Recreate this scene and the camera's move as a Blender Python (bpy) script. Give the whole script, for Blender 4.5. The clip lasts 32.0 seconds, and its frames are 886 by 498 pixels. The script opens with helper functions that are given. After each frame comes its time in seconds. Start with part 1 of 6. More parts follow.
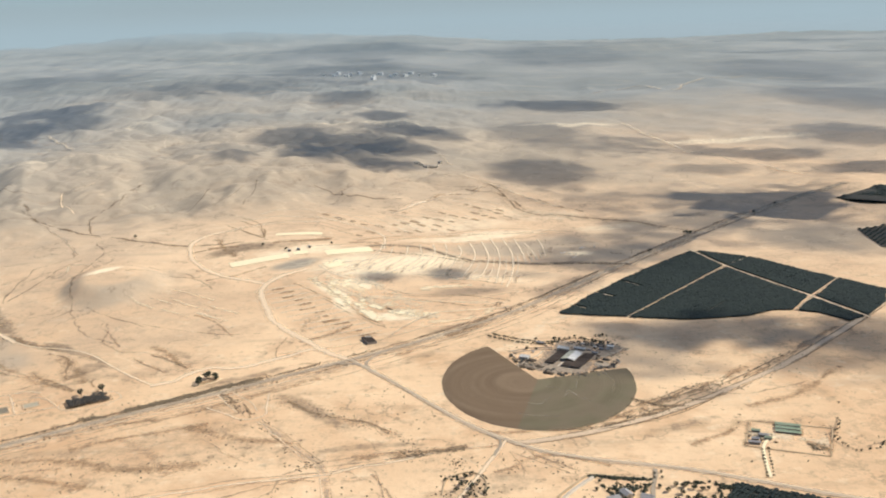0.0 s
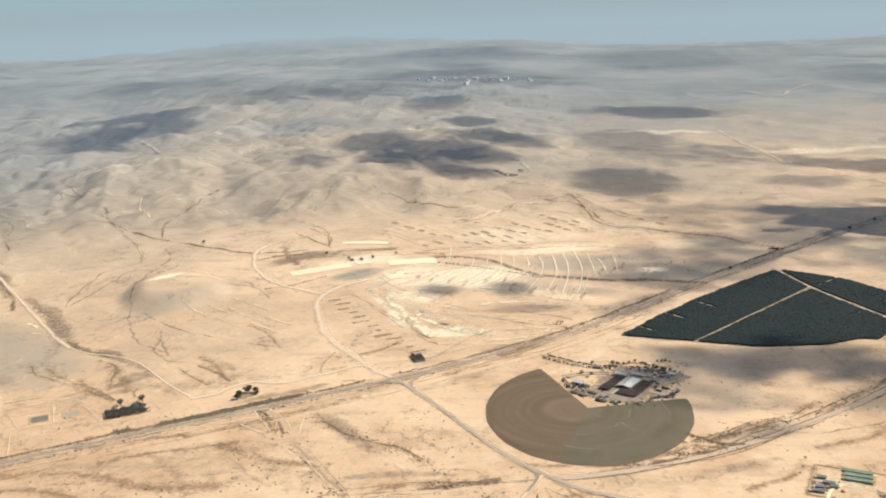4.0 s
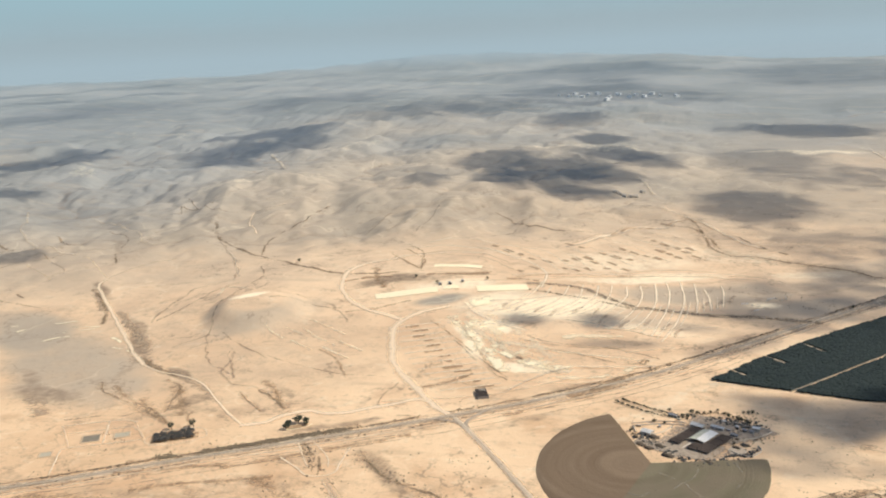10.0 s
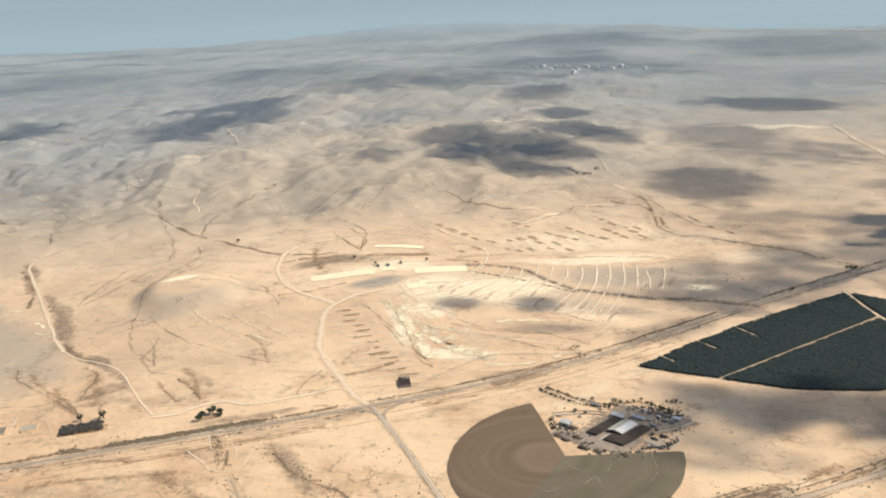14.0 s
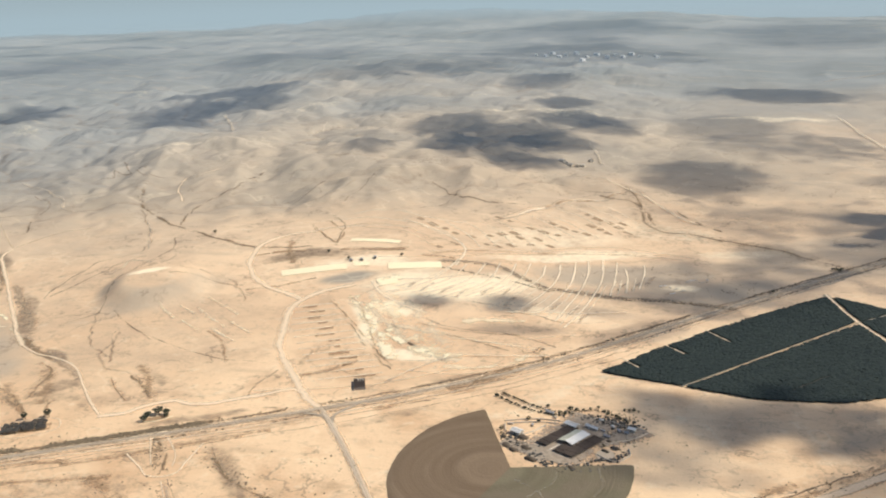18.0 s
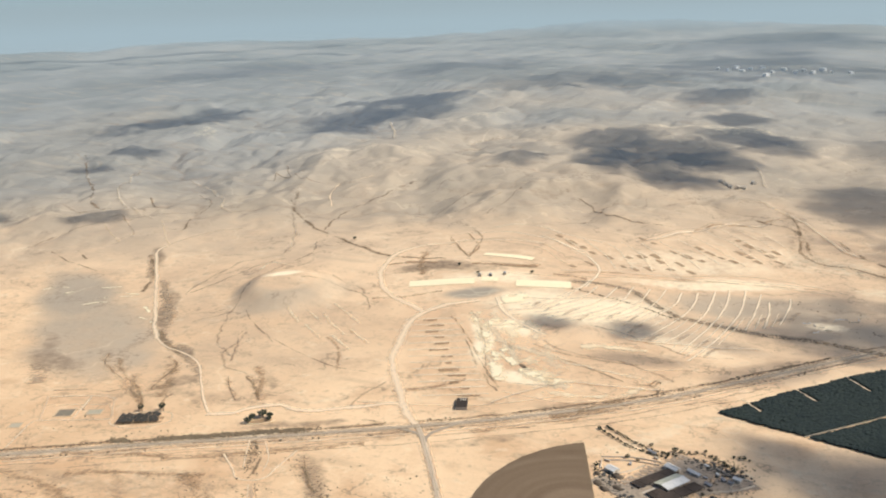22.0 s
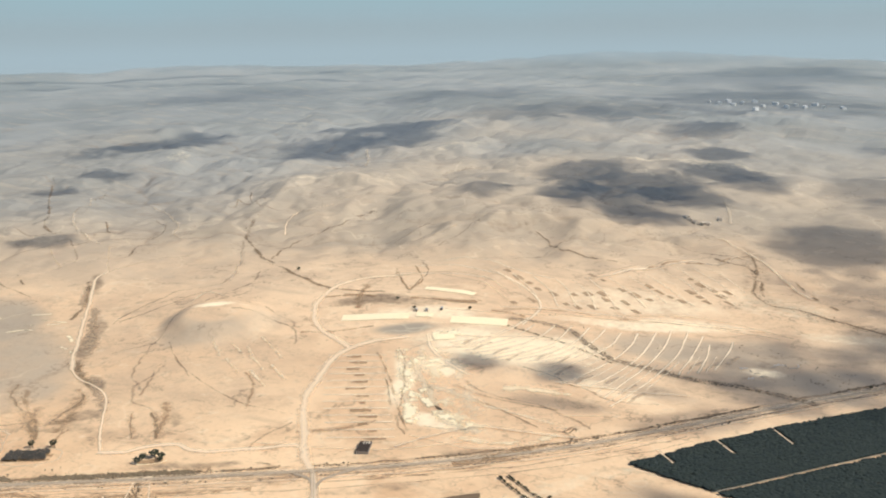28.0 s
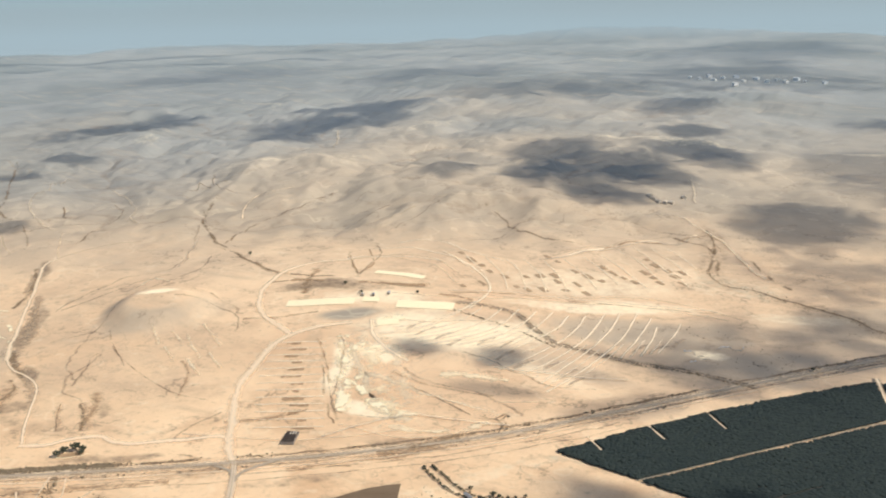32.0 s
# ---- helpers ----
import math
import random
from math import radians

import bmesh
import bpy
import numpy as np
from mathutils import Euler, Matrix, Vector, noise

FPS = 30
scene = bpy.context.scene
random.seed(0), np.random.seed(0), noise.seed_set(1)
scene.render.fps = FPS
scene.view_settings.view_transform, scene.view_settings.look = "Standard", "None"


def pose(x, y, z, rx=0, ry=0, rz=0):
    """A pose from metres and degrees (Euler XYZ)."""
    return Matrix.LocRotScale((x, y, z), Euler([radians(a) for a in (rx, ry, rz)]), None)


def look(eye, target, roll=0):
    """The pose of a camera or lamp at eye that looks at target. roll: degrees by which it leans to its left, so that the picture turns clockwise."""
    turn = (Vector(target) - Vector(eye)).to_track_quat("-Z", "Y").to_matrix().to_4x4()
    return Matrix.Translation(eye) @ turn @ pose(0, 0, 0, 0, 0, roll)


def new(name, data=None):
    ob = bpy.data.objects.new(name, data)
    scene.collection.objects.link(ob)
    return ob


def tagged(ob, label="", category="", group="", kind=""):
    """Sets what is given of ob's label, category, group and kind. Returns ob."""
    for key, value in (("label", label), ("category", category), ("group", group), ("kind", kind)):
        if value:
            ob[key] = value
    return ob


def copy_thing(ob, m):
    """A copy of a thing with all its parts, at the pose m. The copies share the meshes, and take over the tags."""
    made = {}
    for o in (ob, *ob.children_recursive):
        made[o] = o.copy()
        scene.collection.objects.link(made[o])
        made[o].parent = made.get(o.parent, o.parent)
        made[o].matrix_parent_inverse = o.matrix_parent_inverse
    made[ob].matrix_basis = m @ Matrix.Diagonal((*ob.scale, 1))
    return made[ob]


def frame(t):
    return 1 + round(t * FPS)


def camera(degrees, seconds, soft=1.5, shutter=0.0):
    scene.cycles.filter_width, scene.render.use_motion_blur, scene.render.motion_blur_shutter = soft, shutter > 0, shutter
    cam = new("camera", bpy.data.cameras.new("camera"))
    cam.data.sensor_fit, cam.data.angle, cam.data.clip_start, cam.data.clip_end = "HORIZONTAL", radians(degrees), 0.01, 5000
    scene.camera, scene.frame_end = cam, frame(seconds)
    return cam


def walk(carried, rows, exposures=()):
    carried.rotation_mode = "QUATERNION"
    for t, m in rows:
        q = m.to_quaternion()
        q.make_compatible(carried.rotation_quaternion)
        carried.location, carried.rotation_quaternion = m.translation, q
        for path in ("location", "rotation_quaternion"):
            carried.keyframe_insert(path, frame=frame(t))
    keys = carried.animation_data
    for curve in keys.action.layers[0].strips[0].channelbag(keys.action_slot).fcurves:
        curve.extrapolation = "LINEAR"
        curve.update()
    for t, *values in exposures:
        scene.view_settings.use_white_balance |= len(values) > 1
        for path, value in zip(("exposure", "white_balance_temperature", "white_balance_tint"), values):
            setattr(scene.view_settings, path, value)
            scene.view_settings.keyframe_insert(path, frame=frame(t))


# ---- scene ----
# ------------------------------------------------------------------ camera
cam = camera(50.0, 32.0, soft=2.0)
PATH = [
    (0, (-0.66, 2.157, 196.953), (-0.656, 4.096, 196.464), -2.0),
    (0.5, (2.79, 5.515, 196.935), (2.772, 7.452, 196.438), -2.1),
    (1, (6.188, 8.885, 196.908), (6.139, 10.818, 196.398), -2.1),
    (1.5, (9.575, 12.22, 196.863), (9.488, 14.149, 196.342), -2.2),
    (2, (13.065, 15.611, 196.794), (12.931, 17.535, 196.266), -2.3),
    (2.5, (16.788, 19.126, 196.702), (16.615, 21.048, 196.175), -2.3),
    (3, (20.714, 22.676, 196.582), (20.514, 24.601, 196.079), -2.5),
    (3.5, (24.682, 26.313, 196.373), (24.472, 28.244, 195.898), -2.4),
    (5.5, (40.496, 41.322, 194.126), (40.252, 43.25, 193.654), -1.9),
    (6, (44.349, 45.295, 193.929), (44.055, 47.213, 193.445), -2.0),
    (6.5, (48.126, 49.325, 193.726), (47.78, 51.236, 193.247), -2.2),
    (7, (51.824, 53.113, 193.486), (51.437, 55.019, 193.016), -2.3),
    (7.5, (55.586, 56.545, 193.319), (55.173, 58.446, 192.855), -2.4),
    (8, (59.225, 59.895, 193.324), (58.787, 61.792, 192.867), -2.5),
    (8.5, (62.854, 63.249, 193.417), (62.384, 65.14, 192.968), -2.6),
    (9, (66.334, 66.544, 193.465), (65.833, 68.43, 193.027), -2.8),
    (9.5, (69.837, 69.645, 193.604), (69.313, 71.527, 193.174), -2.8),
    (10, (73.427, 72.718, 193.781), (72.889, 74.596, 193.352), -2.9),
    (10.5, (77.079, 75.886, 193.975), (76.534, 77.76, 193.538), -2.9),
    (11, (80.475, 79.157, 194.226), (79.929, 81.027, 193.773), -2.9),
    (11.5, (83.772, 82.565, 194.565), (83.226, 84.429, 194.088), -3.0),
    (12, (87.183, 85.803, 194.924), (86.636, 87.661, 194.425), -3.0),
    (12.5, (90.749, 88.673, 195.246), (90.203, 90.528, 194.736), -3.0),
    (13, (94.264, 91.44, 195.577), (93.728, 93.3, 195.075), -2.9),
    (13.5, (97.364, 94.441, 195.955), (96.842, 96.307, 195.461), -2.8),
    (14, (100.488, 97.384, 196.161), (99.989, 99.258, 195.67), -2.8),
    (14.5, (103.79, 100.233, 196.314), (103.317, 102.109, 195.806), -2.8),
    (15, (107.243, 103.299, 196.52), (106.79, 105.169, 195.972), -2.7),
    (15.5, (110.824, 106.471, 196.68), (110.383, 108.328, 196.084), -2.7),
    (17.5, (124.481, 119.399, 198.124), (123.975, 121.246, 197.545), -2.4),
    (18, (127.98, 122.105, 198.153), (127.442, 123.96, 197.634), -2.3),
    (18.5, (131.335, 125.131, 198.121), (130.763, 126.989, 197.65), -2.2),
    (19, (134.799, 128.357, 198.025), (134.186, 130.209, 197.584), -2.1),
    (19.5, (138.596, 131.327, 198.058), (137.932, 133.163, 197.622), -2.0),
    (20, (142.41, 134.518, 198.296), (141.674, 136.322, 197.843), -2.1),
    (20.5, (145.936, 138.017, 198.579), (145.144, 139.787, 198.089), -2.1),
    (21, (149.574, 141.141, 198.855), (148.736, 142.882, 198.339), -1.9),
    (21.5, (153.271, 144.013, 199.066), (152.402, 145.74, 198.553), -1.9),
    (22, (156.949, 146.91, 199.185), (156.059, 148.633, 198.697), -1.9),
    (22.5, (160.331, 149.799, 199.194), (159.424, 151.519, 198.725), -1.8),
    (23, (163.678, 152.962, 199.188), (162.754, 154.672, 198.717), -1.6),
    (23.5, (167.016, 156.014, 199.274), (166.074, 157.709, 198.785), -1.5),
    (24, (170.14, 159.236, 199.452), (169.185, 160.913, 198.925), -1.3),
    (24.5, (173.178, 162.656, 199.579), (172.213, 164.32, 199.029), -1.3),
    (26.5, (184.524, 178.286, 198.951), (183.553, 179.962, 198.453), -1.1),
    (27, (187.744, 181.708, 198.672), (186.788, 183.403, 198.212), -1.1),
    (27.5, (191.032, 185.021, 198.441), (190.094, 186.731, 198.0), -1.0),
    (28, (194.002, 188.502, 198.287), (193.089, 190.228, 197.854), -0.9),
    (28.5, (197.267, 191.849, 198.181), (196.367, 193.581, 197.744), -1.0),
    (29, (200.6, 195.067, 198.19), (199.71, 196.8, 197.738), -1.0),
    (29.5, (203.678, 198.438, 198.291), (202.792, 200.169, 197.824), -1.0),
    (30, (206.64, 202.02, 198.396), (205.755, 203.748, 197.913), -1.2),
    (30.5, (209.79, 205.445, 198.489), (208.903, 207.17, 198.002), -1.2),
    (31, (213.015, 208.647, 198.634), (212.123, 210.371, 198.149), -1.3),
    (31.5, (216.287, 211.569, 198.707), (215.39, 213.291, 198.228), -1.5),
    (32, (219.605, 214.071, 198.705), (218.703, 215.791, 198.227), -1.5),
]
walk(cam, [(t, look(e, g, r)) for t, e, g, r in PATH])

# ------------------------------------------------------------------ light
SUN_EL, SUN_AZ = radians(46), radians(82)          # azimuth clockwise from +y
SUN_DIR = Vector((math.sin(SUN_AZ) * math.cos(SUN_EL), math.cos(SUN_AZ) * math.cos(SUN_EL), math.sin(SUN_EL)))
world = bpy.data.worlds.new("sky")
scene.world = world
world.use_nodes = True
wn = world.node_tree.nodes
sky = wn.new("ShaderNodeTexSky")
sky.sky_type, sky.sun_disc = "NISHITA", False
sky.sun_elevation, sky.sun_rotation = SUN_EL, SUN_AZ
sky.altitude, sky.air_density, sky.dust_density, sky.ozone_density = 200, 1.0, 1.0, 3.0
wn["Background"].inputs["Strength"].default_value = 0.099
world.node_tree.links.new(sky.outputs["Color"], wn["Background"].inputs["Color"])
sun_data = bpy.data.lights.new("sun", "SUN")
sun_data.energy, sun_data.angle, sun_data.color = 4.35, radians(0.55), (1.0, 0.935, 0.825)
sun = new("sun", sun_data)
sun.matrix_world = look(SUN_DIR * 900, (0, 0, 0))
scene.view_settings.exposure = 0.0


# ------------------------------------------------------------------ materials
def nodes_of(name):
    m = bpy.data.materials.new(name)
    m.use_nodes = True
    nt = m.node_tree
    return m, nt, nt.nodes, nt.links, nt.nodes["Principled BSDF"]


def noise_node(nt, vec, scale, detail=4.0, rough=0.55):
    n = nt.nodes.new("ShaderNodeTexNoise")
    n.inputs["Scale"].default_value, n.inputs["Detail"].default_value, n.inputs["Roughness"].default_value = scale, detail, rough
    nt.links.new(vec, n.inputs["Vector"])
    return n.outputs["Fac"]


def ramp_node(nt, fac, lo, hi):
    r = nt.nodes.new("ShaderNodeMapRange")
    r.inputs["From Min"].default_value, r.inputs["From Max"].default_value = lo, hi
    r.interpolation_type = "SMOOTHSTEP"
    nt.links.new(fac, r.inputs["Value"])
    return r.outputs["Result"]


def mix_node(nt, fac, a, b):
    m = nt.nodes.new("ShaderNodeMix")
    m.data_type = "RGBA"
    for sock, v in ((m.inputs["Factor"], fac), (m.inputs[6], a), (m.inputs[7], b)):
        if isinstance(v, bpy.types.NodeSocket):
            nt.links.new(v, sock)
        elif isinstance(v, tuple):
            sock.default_value = (*v, 1)
        else:
            sock.default_value = v
    return m.outputs[2]


def math_node(nt, op, a, b=0.0):
    m = nt.nodes.new("ShaderNodeMath")
    m.operation = op
    for k, v in enumerate((a, b)):
        if isinstance(v, bpy.types.NodeSocket):
            nt.links.new(v, m.inputs[k])
        else:
            m.inputs[k].default_value = v
    return m.outputs[0]


def place_node(nt, kind="Position"):
    if kind == "Position":
        return nt.nodes.new("ShaderNodeNewGeometry").outputs["Position"]
    return nt.nodes.new("ShaderNodeTexCoord").outputs[kind]


def bump_node(nt, bsdf, fac, strength, distance):
    b = nt.nodes.new("ShaderNodeBump")
    b.inputs["Strength"].default_value, b.inputs["Distance"].default_value = strength, distance
    nt.links.new(fac, b.inputs["Height"])
    nt.links.new(b.outputs["Normal"], bsdf.inputs["Normal"])


def surface(name, c1, c2, coarse, fine, rough=0.9, metal=0.0, bump=0.15, random=0.0, spec=0.2):
    """Two tones mixed by noise at two scales (cycles per metre), with fine relief."""
    m, nt, ns, lk, b = nodes_of(name)
    p = place_node(nt)
    a, f = noise_node(nt, p, coarse), noise_node(nt, p, fine, 3)
    fac = math_node(nt, "ADD", math_node(nt, "MULTIPLY", ramp_node(nt, a, 0.3, 0.7), 0.6), math_node(nt, "MULTIPLY", ramp_node(nt, f, 0.25, 0.75), 0.4))
    if random:
        o = nt.nodes.new("ShaderNodeObjectInfo").outputs["Random"]
        fac = math_node(nt, "ADD", fac, math_node(nt, "MULTIPLY", math_node(nt, "SUBTRACT", o, 0.5), random))
    lk.new(mix_node(nt, fac, c1, c2), b.inputs["Base Color"])
    b.inputs["Roughness"].default_value, b.inputs["Metallic"].default_value = rough, metal
    b.inputs["Specular IOR Level"].default_value = spec
    bump_node(nt, b, f, bump, 0.3)
    return m


def foliage(name, c1, c2, fine=0.8):
    m, nt, ns, lk, b = nodes_of(name)
    p = place_node(nt)
    isl = nt.nodes.new("ShaderNodeNewGeometry").outputs["Random Per Island"]
    fac = math_node(nt, "ADD", math_node(nt, "MULTIPLY", isl, 0.6), math_node(nt, "MULTIPLY", noise_node(nt, p, fine), 0.5))
    lk.new(mix_node(nt, fac, c1, c2), b.inputs["Base Color"])
    b.inputs["Roughness"].default_value, b.inputs["Specular IOR Level"].default_value = 0.8, 0.15
    return m


def strip_material(name, c1, c2, coarse, fine, solid=0.55, ragged=0.5, patchy=0.0, strength=1.0):
    """Ground strip whose borders break up: the strip's own u runs across it, and cover fades to bare ground at both borders."""
    m, nt, ns, lk, b = nodes_of(name)
    p = place_node(nt)
    uv = nt.nodes.new("ShaderNodeSeparateXYZ")
    lk.new(place_node(nt, "UV"), uv.inputs[0])
    across = math_node(nt, "SUBTRACT", 1.0, math_node(nt, "ABSOLUTE", math_node(nt, "SUBTRACT", math_node(nt, "MULTIPLY", uv.outputs[0], 2.0), 1.0)))
    n1, n2 = noise_node(nt, p, coarse), noise_node(nt, p, fine, 3)
    edge = math_node(nt, "ADD", across, math_node(nt, "MULTIPLY", math_node(nt, "SUBTRACT", n2, 0.5), ragged * 2))
    cover = ramp_node(nt, edge, 0.0, solid)
    if patchy:
        cover = math_node(nt, "MULTIPLY", cover, ramp_node(nt, n1, 0.5 - patchy * 0.5, 0.5 + patchy * 0.25))
    cover = math_node(nt, "MULTIPLY", cover, strength)
    lk.new(mix_node(nt, ramp_node(nt, n2, 0.3, 0.7), c1, c2), b.inputs["Base Color"])
    lk.new(cover, b.inputs["Alpha"])
    b.inputs["Roughness"].default_value, b.inputs["Specular IOR Level"].default_value = 0.95, 0.1
    return m


def ground_material():
    m, nt, ns, lk, b = nodes_of("desert_ground")
    p = place_node(nt)
    at = nt.nodes.new("ShaderNodeAttribute")
    at.attribute_name = "soil"
    rgb = nt.nodes.new("ShaderNodeSeparateColor")
    lk.new(at.outputs["Color"], rgb.inputs[0])
    big, mid, small, grit = noise_node(nt, p, 0.006, 5), noise_node(nt, p, 0.03, 6, 0.62), noise_node(nt, p, 0.16, 5, 0.65), noise_node(nt, p, 1.1, 3)
    mp = nt.nodes.new("ShaderNodeMapping")
    mp.inputs["Rotation"].default_value, mp.inputs["Scale"].default_value = (0, 0, 0.5), (0.25, 1.6, 1)
    lk.new(p, mp.inputs["Vector"])
    streak = noise_node(nt, mp.outputs["Vector"], 0.035, 6, 0.6)
    c = mix_node(nt, ramp_node(nt, big, 0.35, 0.66), SAND_PALE, SAND)
    c = mix_node(nt, math_node(nt, "MULTIPLY", ramp_node(nt, mid, 0.46, 0.7), 0.7), c, SAND_RED)
    c = mix_node(nt, math_node(nt, "MULTIPLY", ramp_node(nt, streak, 0.52, 0.76), 0.45), c, SOIL_BROWN)
    c = mix_node(nt, math_node(nt, "MULTIPLY", ramp_node(nt, small, 0.54, 0.74), 0.52), c, SOIL_BROWN)
    c = mix_node(nt, math_node(nt, "MULTIPLY", ramp_node(nt, noise_node(nt, p, 0.45, 4, 0.65), 0.54, 0.78), 0.30), c, SOIL_BROWN)
    c = mix_node(nt, math_node(nt, "MULTIPLY", ramp_node(nt, noise_node(nt, p, 0.09, 5, 0.6), 0.56, 0.72), 0.3), c, CHALK)

    c = mix_node(nt, math_node(nt, "MULTIPLY", math_node(nt, "MULTIPLY", ramp_node(nt, noise_node(nt, p, 0.055, 7, 0.68), 0.56, 0.64), ramp_node(nt, big, 0.40, 0.58)), 0.42), c, SOIL_BROWN)
    sep = nt.nodes.new("ShaderNodeSeparateXYZ")
    lk.new(p, sep.inputs[0])
    north = math_node(nt, "ADD", sep.outputs[1], math_node(nt, "MULTIPLY", math_node(nt, "SUBTRACT", big, 0.5), 220))
    c = mix_node(nt, math_node(nt, "MULTIPLY", ramp_node(nt, north, 480, 780), 0.40), c, BEIGE)

    def veins(scale, width, detail, rough):
        n = noise_node(nt, p, scale, detail, rough)
        return math_node(nt, "SUBTRACT", 1.0, ramp_node(nt, math_node(nt, "ABSOLUTE", math_node(nt, "SUBTRACT", n, 0.5)), 0.0, width))
    v1 = math_node(nt, "MULTIPLY", veins(0.011, 0.010, 6, 0.62), ramp_node(nt, mid, 0.42, 0.62))
    v2 = math_node(nt, "MULTIPLY", veins(0.035, 0.014, 5, 0.6), ramp_node(nt, big, 0.42, 0.6))
    v3 = math_node(nt, "MULTIPLY", veins(0.0075, 0.006, 4, 0.5), ramp_node(nt, mid, 0.6, 0.45))
    c = mix_node(nt, math_node(nt, "MULTIPLY", v1, 0.62), c, SOIL_DARK)
    c = mix_node(nt, math_node(nt, "MULTIPLY", v2, 0.42), c, SOIL_BROWN)
    c = mix_node(nt, math_node(nt, "MULTIPLY", v3, 0.16), c, CHALK)

    def layer(c, mask, colour, grain, lo, hi):
        k = math_node(nt, "ADD", mask, math_node(nt, "MULTIPLY", math_node(nt, "SUBTRACT", grain, 0.5), 0.9))
        k = math_node(nt, "MULTIPLY", ramp_node(nt, k, lo, hi), ramp_node(nt, mask, 0.0, 0.12))
        return mix_node(nt, k, c, colour)
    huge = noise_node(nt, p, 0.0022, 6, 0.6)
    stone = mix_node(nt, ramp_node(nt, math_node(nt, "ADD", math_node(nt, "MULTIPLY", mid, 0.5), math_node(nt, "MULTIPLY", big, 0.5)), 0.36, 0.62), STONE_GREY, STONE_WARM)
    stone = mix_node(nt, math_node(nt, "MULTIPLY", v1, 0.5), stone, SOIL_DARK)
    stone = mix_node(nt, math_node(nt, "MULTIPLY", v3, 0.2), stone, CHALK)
    # haze over the far land, painted into its base colour as blue-grey
    haze_tint = mix_node(nt, ramp_node(nt, huge, 0.40, 0.62), HAZE_GREY, HAZE_PALE)
    haze_tint = mix_node(nt, math_node(nt, "MULTIPLY", ramp_node(nt, streak, 0.52, 0.7), 0.35), haze_tint, STONE_WARM)
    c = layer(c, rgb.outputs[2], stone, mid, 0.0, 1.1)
    c = layer(c, at.outputs["Alpha"], haze_tint, huge, 0.0, 1.1)
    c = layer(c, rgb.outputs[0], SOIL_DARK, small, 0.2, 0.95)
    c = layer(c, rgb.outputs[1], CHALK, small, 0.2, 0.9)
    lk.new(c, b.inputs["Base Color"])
    b.inputs["Roughness"].default_value, b.inputs["Specular IOR Level"].default_value = 0.96, 0.08
    bump_node(nt, b, math_node(nt, "ADD", small, math_node(nt, "MULTIPLY", grit, 0.25)), 0.3, 1.6)
    return m


SAND, SAND_PALE, SAND_RED = (0.71, 0.48, 0.282), (0.875, 0.63, 0.388), (0.62, 0.39, 0.22)
BEIGE = (0.70, 0.525, 0.36)
SOIL_BROWN, SOIL_DARK, CHALK = (0.36, 0.255, 0.165), (0.24, 0.175, 0.12), (0.94, 0.80, 0.555)
# the last two tones are far haze put into the ground's colour
STONE_GREY, STONE_WARM, HAZE_GREY, HAZE_PALE = (0.29, 0.262, 0.217), (0.465, 0.385, 0.285), (0.205, 0.220, 0.212), (0.285, 0.288, 0.27)
GROUND = ground_material()
ASPHALT = surface("worn_asphalt", (0.36, 0.29, 0.21), (0.44, 0.36, 0.265), 0.05, 0.9)
SIDE_ASPHALT = surface("dusty_asphalt", (0.51, 0.41, 0.295), (0.60, 0.485, 0.35), 0.06, 0.9)
SHOULDER = strip_material("gravel_shoulder", (0.70, 0.53, 0.36), (0.58, 0.44, 0.30), 0.08, 0.6, 0.5, 0.5)
TRACK = strip_material("pale_dirt_track", (0.94, 0.75, 0.52), (0.85, 0.66, 0.44), 0.05, 0.4, 0.95, 0.65, 0.0, 0.88)
BAND = strip_material("pale_contour_bank", (0.95, 0.79, 0.56), (0.86, 0.69, 0.48), 0.08, 0.45, 0.95, 0.7, 0.0, 0.9)
HILL_PALE = strip_material("pale_hill_track", (0.74, 0.61, 0.44), (0.62, 0.51, 0.37), 0.02, 0.12, 1.2, 0.5, 0.0, 0.6)
TRACK_FAINT = strip_material("faint_dirt_track", (0.90, 0.71, 0.48), (0.80, 0.62, 0.42), 0.05, 0.4, 0.9, 0.6, 0.0, 0.55)
CHALK_STRIP = strip_material("chalk_fill", (0.95, 0.82, 0.55), (0.90, 0.76, 0.49), 0.08, 0.5, 0.15, 0.1)
GULLY = strip_material("gully_bed", (0.20, 0.138, 0.082), (0.34, 0.24, 0.148), 0.06, 0.5, 1.0, 0.8, 0.3, 0.8)
GULLY_FAINT = strip_material("shallow_runnel", (0.30, 0.215, 0.14), (0.40, 0.295, 0.20), 0.05, 0.35, 1.1, 0.9, 0.5, 0.55)
CHALK_HARD = strip_material("bright_chalk", (0.95, 0.83, 0.57), (0.90, 0.77, 0.51), 0.12, 0.5, 0.6, 0.7, 0.12, 0.95)
VALLEY_BROWN = strip_material("valley_scrub", (0.42, 0.31, 0.205), (0.54, 0.41, 0.275), 0.1, 0.4, 1.1, 0.9, 0.3, 0.8)
FAINT_BROWN = strip_material("faint_brown_wash", (0.50, 0.36, 0.225), (0.60, 0.44, 0.28), 0.12, 0.5, 1.4, 1.2, 0.6, 0.6)
DARK_SOFT = strip_material("soft_dug_earth", (0.45, 0.35, 0.25), (0.56, 0.44, 0.31), 0.1, 0.5, 1.0, 0.8, 0.3, 0.6)
DARK_EARTH = strip_material("dark_dug_earth", (0.38, 0.25, 0.14), (0.48, 0.33, 0.195), 0.1, 0.6, 0.7, 0.7, 0.25, 0.8)
